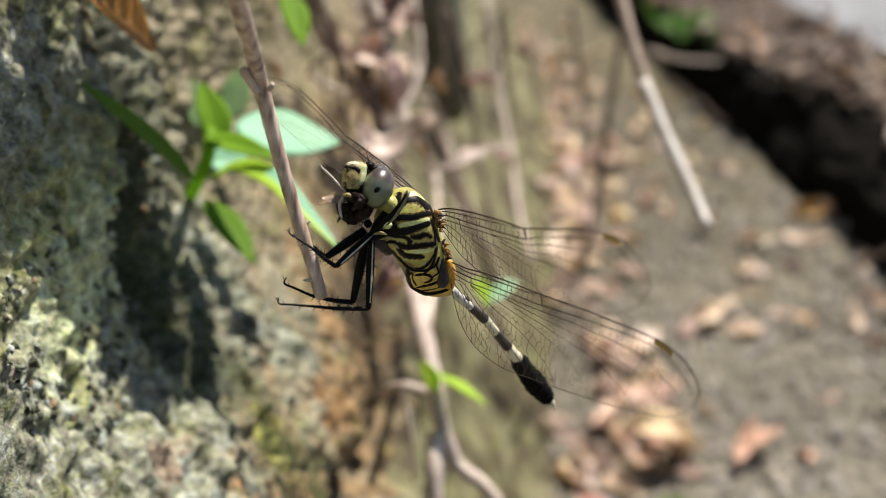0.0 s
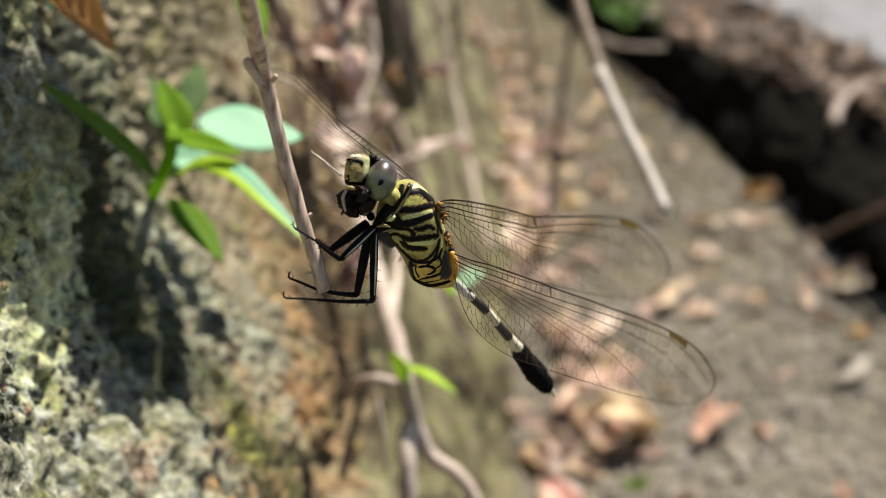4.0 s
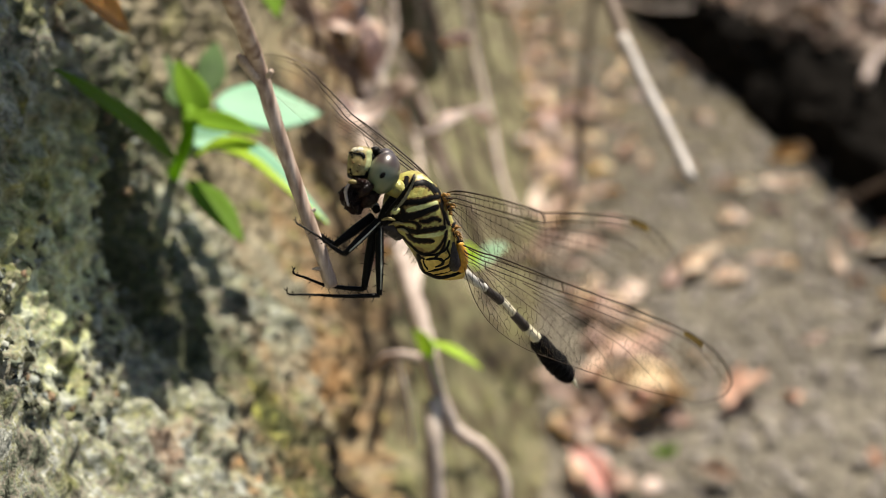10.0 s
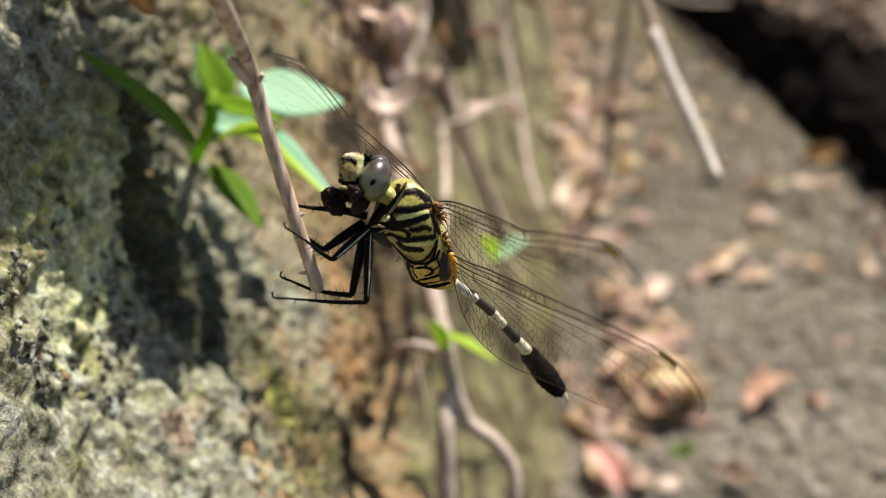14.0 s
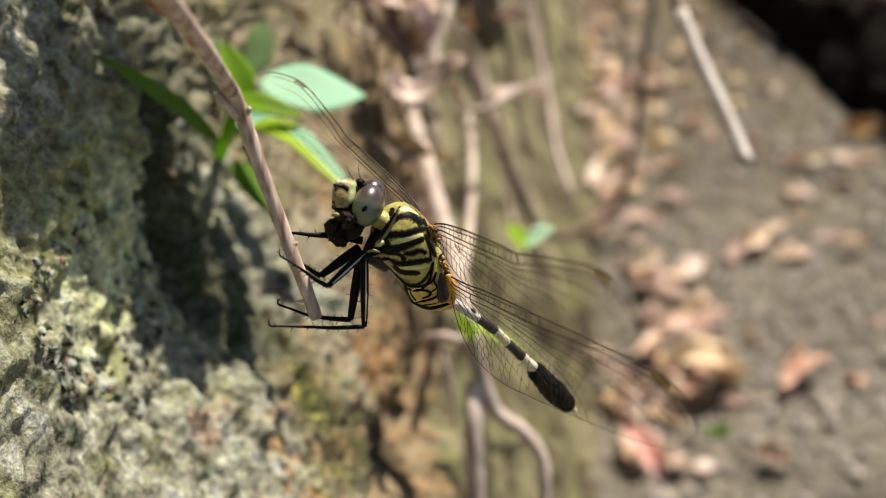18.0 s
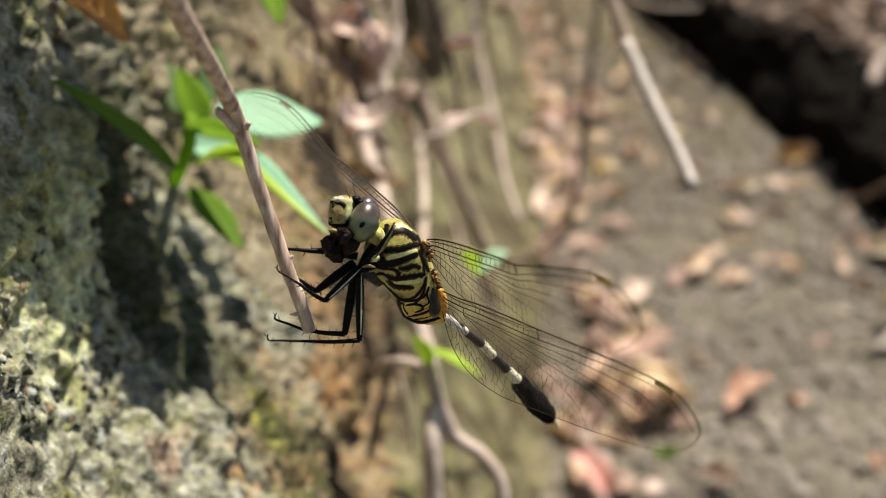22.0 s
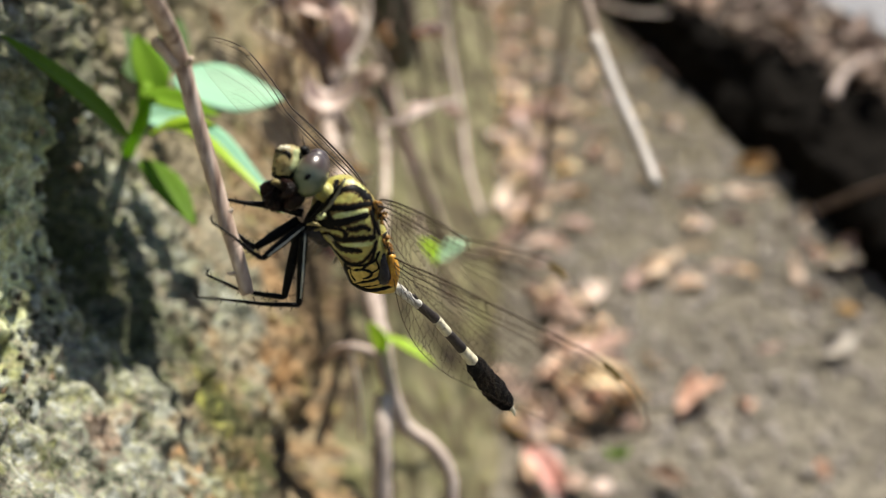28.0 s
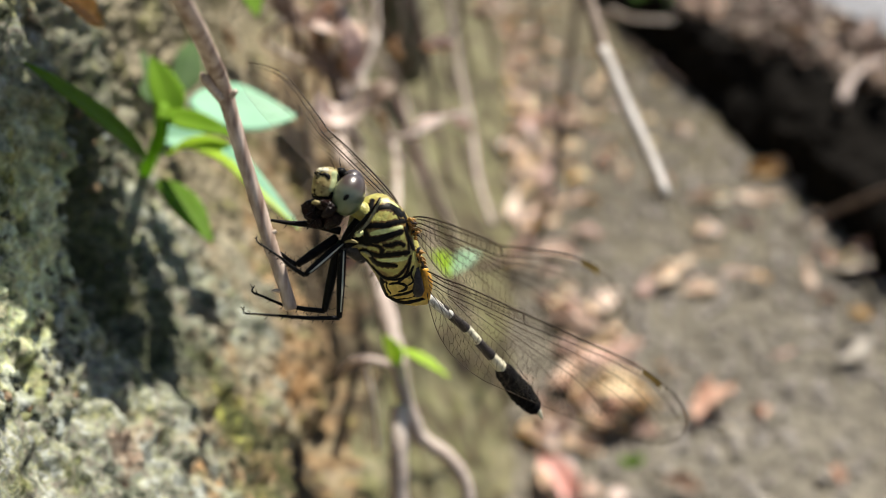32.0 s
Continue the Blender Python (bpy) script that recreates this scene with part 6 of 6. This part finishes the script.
HIND_VEINS = (
    ((0.02, 0.07), (0.2, 0.055), (0.34, 0.035), (0.405, 0.0)),
    ((0.0, 0.30), (0.04, 0.16), (0.12, 0.125), (0.3, 0.12), (0.405, 0.12), (0.6, 0.10), (0.8, 0.10), (0.9, 0.16), (0.965, 0.36), (0.985, 0.5)),
    ((0.0, 0.42), (0.05, 0.25), (0.10, 0.205), (0.25, 0.175), (0.405, 0.18), (0.6, 0.20), (0.8, 0.29), (0.93, 0.56)),
    ((0.26, 0.20), (0.42, 0.26), (0.6, 0.34), (0.78, 0.50), (0.90, 0.80)),
    ((0.30, 0.26), (0.46, 0.36), (0.64, 0.52), (0.78, 0.84), (0.81, 1.0)),
    ((0.10, 0.235), (0.25, 0.29), (0.42, 0.42), (0.57, 0.68), (0.645, 1.0)),
    ((0.10, 0.255), (0.2, 0.36), (0.34, 0.50), (0.46, 0.76), (0.52, 1.0)),
    ((0.0, 0.60), (0.05, 0.33), (0.10, 0.35), (0.18, 0.50), (0.27, 0.66), (0.36, 0.84), (0.41, 0.99)),
    ((0.05, 0.37), (0.10, 0.44), (0.17, 0.58), (0.25, 0.74), (0.33, 0.90)),
    ((0.02, 0.62), (0.06, 0.52), (0.10, 0.62), (0.16, 0.76), (0.235, 0.93)))


def wing(root, along, chord, length, hind, label, seed, fine=1.0, reach=1.0, cell=0.98, front=1.0):
    """The wing in its plane: u along the span, f from the leading to the trailing edge; reach narrows the chord; front strengthens the leading veins."""
    root = Vector(root)
    x = Vector(along).normalized()
    y = (Vector(chord) - x * x.dot(Vector(chord))).normalized()
    z = x.cross(y)
    edge = spline(HIND_EDGE if hind else FORE_EDGE, 10)
    lines = [spline(v, 10) for v in (HIND_VEINS if hind else FORE_VEINS)]

    def lead(u):
        return float(np.interp(u, edge[:, 0], edge[:, 1]))

    def deep(u):
        return float(np.interp(u, edge[:, 0], edge[:, 2])) - lead(u)

    def at(u, f, lift=0.0):
        u = min(1.0, u)
        pleat = 0.14 * math.sin(f * 26) * (1 - f) * (1 - 0.6 * u)
        return root + x * (length * u) + y * (reach * (lead(u) + deep(u) * f)) + z * (pleat + lift)

    bm = bmesh.new()
    spans = [0.5 * i / 22 for i in range(22)] + [1 - 0.5 * ((22 - i) / 22) ** 2 for i in range(23)]
    nv = 20
    grid = [[bm.verts.new(at(u, j / nv)) for j in range(nv + 1)] for u in spans]
    for a, c in zip(grid, grid[1:]):
        for j in range(nv):
            bm.faces.new((a[j], c[j], c[j + 1], a[j + 1]))
    pane = fpart("wing", bm, "wing_membrane", fly, label)
    rw = random.Random(seed)
    bm = bmesh.new()

    def vein(pts, r0, r1=None):
        k = len(pts)
        tube(bm, pts, [fine * (r0 + ((r1 or r0) - r0) * i / max(1, k - 1)) for i in range(k)], 4)

    # the rim: strong in front, thin behind
    vein([at(u, 0.0) for u in edge[:, 0]], 0.11 * front, (0.08 if front == 1 else 0.04 * front))
    vein([at(u, 1.0) for u in edge[:, 0]], 0.055, 0.03)
    vein([at(1.0, k / 4) for k in range(5)], 0.07)
    vein([at(u, 1.0) for u in edge[:, 0] if u > 0.88], 0.02, 0.06)
    for k, line in enumerate(lines):
        vein([at(u, f) for u, f in line], (0.07, 0.09, 0.065)[k] * front if k < 3 else 0.05, 0.04 if k < 3 else 0.02)
    # the arculus and the triangle behind it
    ua = 0.10 if hind else 0.13
    vein([at(ua, 0.12 if hind else 0.19), at(ua, 0.255 if hind else 0.40)], 0.05)

    def height(k, u):
        if k < 0:
            return 0.0
        line = lines[k]
        if u < line[0, 0] or u > line[-1, 0]:
            return None
        return float(np.interp(u, line[:, 0], line[:, 1]))

    # bands between neighbouring veins, filled with ladders or with rows of cells
    bands = {}
    step = cell / length
    u = 0.045
    while u < 0.985:
        here = sorted((h, k) for k in range(-1, len(lines)) for h in [height(k, u)] if h is not None and h < 0.985)
        here.append((1.0, 99))
        for (f0, k0), (f1, k1) in zip(here, here[1:]):
            bands.setdefault((k0, k1), []).append((u, f0, f1))
        u += step * rw.uniform(0.8, 1.2) * (1.0 - 0.35 * u)
    for key, runs in bands.items():
        if len(runs) < 2:
            continue
        wide = sum(deep(u) * (f1 - f0) for u, f0, f1 in runs) / len(runs)
        thin = 1.2 - 0.95 * runs[len(runs) // 2][0]
        rows = max(1, round(wide / (cell * (1.15 - 0.4 * runs[0][0])))) if key[0] > 0 and wide > 0.75 else 1
        for (u, f0, f1), (u2, g0, g1) in zip(runs, runs[1:]):
            if rows == 1:
                if wide < 0.25 and key[0] > 0:
                    continue
                d = rw.uniform(-0.15, 0.15) * step
                vein([at(u + d, f0), at(u + d + rw.uniform(-0.2, 0.2) * step, f1)], thin * (0.036 * front if key[0] < 1 else 0.028))
                continue
            step = (u2 - u)
            for j in range(rows):
                odd = 0.5 * (j % 2)
                mid = u + step * (odd + rw.uniform(-0.2, 0.2))
                q0, q1 = f0 + (g0 - f0) * odd, f1 + (g1 - f1) * odd
                lo = q0 + (q1 - q0) * (j + (0.14 if j else 0)) / rows
                hi = q0 + (q1 - q0) * (j + 1 - (0.14 if j < rows - 1 else 0)) / rows
                vein([at(mid, lo), at(mid + rw.uniform(-0.15, 0.15) * step, hi)], 0.026 * thin)
                if j < rows - 1:
                    for way in (-0.5, 0.5):
                        e = mid + way * step
                        nxt = q0 + (q1 - q0) * (j + 1.14) / rows
                        vein([at(mid, hi), at(e, nxt + rw.uniform(-0.02, 0.02))], 0.026 * thin)
    tagged(fpart("venation", bm, "vein", pane, "dark net of veins"), kind="stuff")
    bm = bmesh.new()
    marks = [(u, height(1, u)) for u in (0.835, 0.85, 0.865, 0.88, 0.895)]
    for (u, f), (u2, f2) in zip(marks, marks[1:]):
        for lift in (0.07, -0.07):
            bm.faces.new([bm.verts.new(at(*p, lift)) for p in ((u, 0.012), (u2, 0.012), (u2, f2 * 0.7), (u, f * 0.7))])
    fpart("wing_spot", bm, "stigma_amber", pane, "brown wing spot")
    bm = bmesh.new()
    un = 0.405 if hind else 0.475
    vein([at(un, 0.0), at(un + 0.004, 0.5 * height(1, un)), at(un + 0.012, height(1, un))], 0.10, 0.05)
    fpart("nodus", bm, "vein", pane)
    return pane


WINGS = (
    wing((-0.82, 7.14, -7.37), (0.6201, -0.1541, 0.7692), (0.1018, -0.9564, -0.2736), 37.07, False, "clear fore wing with dark veins", 21),
    wing((1.23, 0.83, -9.10), (0.7574, -0.2823, 0.5888), (-0.0658, -0.9301, -0.3613), 38.69, True, "broad clear hind wing with dark veins", 22),
    wing((-3.77, 9.42, -10.95), (-0.6484, 0.5860, -0.4860), (-0.42, -0.45, 0.60), 37.08, False, "clear fore wing with dark veins", 23, 0.36, 0.85, 1.12, 3.6))
wing((-1.87, 4.75, -13.00), (-0.44, 0.33, -0.83), (-0.3, -0.6, 0.6), 37.0, True, "broad clear hind wing with dark veins", 24, 0.6, 0.8, 1.6)

# the prey in its jaws
m, n, l, b = shader("prey_gauze", 0.3, 0.0, 0.6)
b.inputs["Base Color"].default_value = (0.36, 0.25, 0.17, 1)
clear = n.new("ShaderNodeBsdfTransparent")
blend = n.new("ShaderNodeMixShader")
l.new(math_node(n, l, "MULTIPLY_ADD", tex(n, l, "Noise", 900, 3), 0.5), blend.inputs[0])
blend.inputs[0].links[0].from_node.inputs[2].default_value = 0.18
l.new(clear.outputs[0], blend.inputs[1])
l.new(b.outputs[0], blend.inputs[2])
l.new(blend.outputs[0], n["Material Output"].inputs[0])
prey = tagged(new("prey_insect"), "half-eaten dark insect held in the dragonfly's jaws", "insect")
bm = bmesh.new()
ball(bm, (-12.70, 7.25, -4.00), (1.7, 1.6, 1.3), Matrix.Rotation(radians(12), 3, "Z"), 30, 40)
for v in bm.verts:
    v.co += (v.co - Vector((-12.70, 7.20, -4.00))).normalized() * (0.7 * noise.noise(v.co * 0.9) + 0.5 * noise.noise(v.co * 2.1) + 0.3 * noise.noise(v.co * 4.5))
chewed = fpart("body", bm, "mouth_brown", prey, "chewed dark brown body")
shreds = limb("prey_leg", [(-13.21, 8.74, -2.20), (-13.62, 7.59, -2.00), (-13.24, 5.88, -1.80)], [0.18, 0.22, 0.12], "prey_pale", prey)
limb("prey_leg", [(-12.98, 6.77, -2.60), (-13.55, 6.06, -2.60), (-13.86, 5.50, -2.80)], [0.2, 0.16, 0.1], "mouth_brown", prey)
shank = limb("prey_leg", [(-12.00, 9.40, -2.20), (-13.50, 9.40, -2.20), (-15.20, 9.45, -2.20), (-16.60, 9.40, -2.20), (-17.05, 9.52, -2.20)], [0.13, 0.13, 0.17, 0.15, 0.1], "prey_pale", prey, "thin pale leg")
SHANK_TIP = Vector((-17.05, 9.52, -2.20)) * 0.001
bm = bmesh.new()
blade(bm, 5.2, 1.9, 0.15, 0.2, 1.0, 0.05, 12, 6, 0.05, 2)
blade(bm, 4.6, 1.6, -0.25, -0.2, 1.0, 0.05, 12, 6, 0.05, 5)
bm.transform(Matrix.Translation((-13.05, 8.86, -2.00)) @ Matrix.Rotation(radians(188), 4, "Z") @ Matrix.Rotation(radians(35), 4, "X"))
gauze = fpart("prey_wing", bm, "prey_gauze", prey, "crumpled clear wings")
WING_ROOT = Vector((-13.05, 8.86, -2.00)) * 0.001


# ---- what moves: the twig sways with the dragonfly on it, which eats its prey ----
# how the twig bends against the insect: turns in degrees and shifts in millimetres at its lower end
TWIG_SWAY = (
    (0, 1.62, 0.44, 0.05, 0.01, 0.09, -0.42),
    (2, 1.11, 0.92, 0.04, -0.17, 0.19, -0.71),
    (6, -0.48, 0.36, -0.97, -0.30, 0.07, 0.53),
    (8, 0.30, 0.22, 0.17, 0.31, -0.06, 0.17),
    (11, -0.22, -0.16, 0.18, -0.05, 0.14, 0.02),
    (13, 0.70, 0.12, 0.72, -0.19, 0.04, -0.34),
    (14, 0.61, 0.01, 0.32, -0.04, 0.12, -0.08),
    (18, -0.44, -0.33, 0.90, -0.00, -0.07, -0.07),
    (20, 0.50, 0.39, 0.47, -0.14, 0.18, -0.25),
    (22, -0.60, -1.02, 0.38, -0.23, 0.16, 0.43),
    (25, -1.30, -0.76, 0.01, -0.17, 0.19, 1.33),
    (28, 0.59, -0.63, -0.15, 0.04, -0.08, 0.19),
    (30, 0.49, 0.10, 0.69, 0.02, -0.13, -0.29),
    (32, 1.06, 0.15, 0.35, 0.03, -0.19, -0.16))
WING_TURNS = (
    ((0, -0.4, -4.8, 2.1), (3, -2.2, -3.8, 2.5), (6, 0.2, 1.6, 0.4), (8, -1.1, 2.4, 0.7), (10, -1.0, 1.2, 0.3), (11, 0.9, -0.5, -1.7), (12, -0.8, -1.8, -1.2), (13, -0.7, -1.0, -0.9), (14, -0.9, -1.3, -1.8), (17, -1.1, 2.1, -3.0), (19, -1.9, -1.3, -0.6), (20, 1.0, 1.9, -0.6), (22, -0.4, 0.2, 1.1), (23, 1.1, 0.7, 0.3), (25, 2.2, 2.6, 0.1), (28, 2.3, -0.0, -1.3), (30, -1.5, -1.3, 1.3), (32, 0.2, -0.2, 0.4)),
    ((0, -5.0, -5.3, -1.9), (3, -2.9, -4.0, -0.3), (6, 1.5, 0.8, 0.6), (8, -0.1, -0.2, 0.8), (10, 3.2, 1.2, 1.3), (11, 1.3, -1.7, 0.3), (12, 0.2, -2.9, 1.0), (13, -0.1, -2.7, 0.4), (14, -0.1, -2.1, -0.3), (17, -2.1, -1.9, 1.1), (19, -0.8, 0.1, -2.2), (20, -0.4, 4.3, -0.8), (22, -0.1, 2.4, -0.5), (23, 1.1, 4.5, -1.4), (25, 4.3, 7.9, -0.8), (28, -1.0, -2.3, -0.2), (30, -0.6, -1.6, 2.8), (32, 1.4, 2.8, 0.1)),
    ((0, -1.4, -1.8, 1.8), (3, -1.4, -3.3, 0.7), (6, 0.2, -0.8, 0.9), (8, -0.3, -1.5, 1.1), (10, 0.1, -0.8, 0.9), (11, 0.6, -1.1, -0.4), (12, 0.5, -0.8, 0.2), (13, 0.3, -1.2, 0.1), (14, 0.6, -0.6, 0.6), (17, 1.8, -0.4, -0.1), (19, 1.8, 0.3, 0.1), (20, 1.7, 0.4, 0.3), (22, 1.6, 0.4, 0.2), (23, 1.7, 0.4, -0.0), (25, 2.8, 1.8, 0.4), (28, 0.9, -0.2, 0.1), (30, -0.7, -0.2, 2.1), (32, 0.4, -1.6, -1.1)))


def about(centre, turn, shift=(0, 0, 0)):
    return Matrix.Translation(centre + Vector(shift)) @ Euler([radians(a) for a in turn]).to_matrix().to_4x4() @ Matrix.Translation(-centre)


def motions():
    rows = [(t, pose(*p)) for t, *p in PERCH]
    for thing in (fly, prey):
        walk(thing, rows)
    foot = Vector((-15.76, -4.48, -4.20)) * 0.001
    times = [r[0] for r in TWIG_SWAY]
    bent = []
    for t, m in rows:
        a = [float(np.interp(t, times, [r[k] for r in TWIG_SWAY])) for k in range(1, 7)]
        bent.append((t, m @ about(foot, a[:3], [v * 0.001 for v in a[3:]])))
    walk(twig, bent)
    # the prey's leg and wings are drawn into the jaws
    walk(shank, [(t, about(SHANK_TIP, (0, 0, a), Vector((x + 17.05, y - 9.52, z)) * 0.001)) for t, a, x, y, z in ((0.0, -43, -16.25, 12.68, 0.0), (1.0, -27, -18.30, 13.20, 0.0), (2.0, -29, -17.60, 12.00, 0.0), (3.0, -40, -17.60, 13.80, 0.0), (5.5, -28, -18.25, 12.60, 0.0), (6.2, -25, -18.20, 12.30, 0.0), (6.6, 10, -17.60, 9.00, 0.0), (7.0, 39, -16.77, 6.77, 0.0), (7.4, 25, -16.60, 8.00, 0.0), (8.0, -4, -15.95, 10.26, 0.0), (8.6, 10, -15.00, 9.90, 0.0), (9.0, 34, -14.16, 9.45, -0.2), (9.6, 36, -13.20, 8.90, -0.6), (10.2, 40, -11.40, 8.60, -2.0), (32.0, 40, -11.40, 8.60, -2.0))])
    walk(gauze, [(t, about(WING_ROOT, (0, 0, a), (d, 0.15 * d, -0.9 * d))) for t, a, d in ((0.0, 4, 0.0014), (1.0, -4, -0.0004), (2.0, 9, -0.0006), (3.0, 12, 0.0022), (6.0, 14, 0.0032), (7.5, 20, 0.0058), (9.0, 24, 0.0062), (32.0, 24, 0.0062))])
    walk(chewed, [(t, pose(x * 0.001, y * 0.001, 0)) for t, x, y in ((0.0, 0.3, 0.0), (3.0, 0.0, 0.0), (6.0, 0.2, -0.1), (9.0, 0.3, 0.0), (10.5, -0.4, -0.6), (12.0, -0.6, -0.5), (12.7, -1.2, 0.1), (14.0, -1.3, 0.1), (14.5, -0.8, 0.0), (17.0, -0.3, -0.6), (19.0, 0.0, -0.4), (23.0, -0.1, -0.6), (25.0, -0.4, 0.0), (28.0, -0.5, 0.2), (30.0, -0.4, 0.3), (32.0, -0.3, 0.4))])
    walk(shreds, [(t, pose(d * 0.0022, d * 0.0004, -d * 0.003)) for t, d in ((0.0, 0.0), (10.0, 0.0), (10.6, 0.6), (11.5, 1.0), (32.0, 1.0))])
    # the wings are raised and lowered a little: turns in degrees about the three axes at each wing's root
    for pane, root, turns in zip(WINGS, ((-0.82, 7.14, -7.37), (1.23, 0.83, -9.10), (-3.77, 9.42, -10.95)), WING_TURNS):
        c = Vector(root) * 0.001
        walk(pane, [(t, Matrix.Translation(c) @ Matrix.Rotation(radians(Vector(w).length), 4, Vector(w)) @ Matrix.Translation(-c)) for t, *w in turns])
    # the fore leg lies folded behind the head, then reaches out
    walk(reach, [(t, about(REACH_HIP, (0, a, 0))) for t, a in ((0.0, -95), (13.0, -95), (13.3, -60), (13.5, -15), (13.65, -2), (14.5, -2), (16.3, 0), (32.0, 0))])


motions()
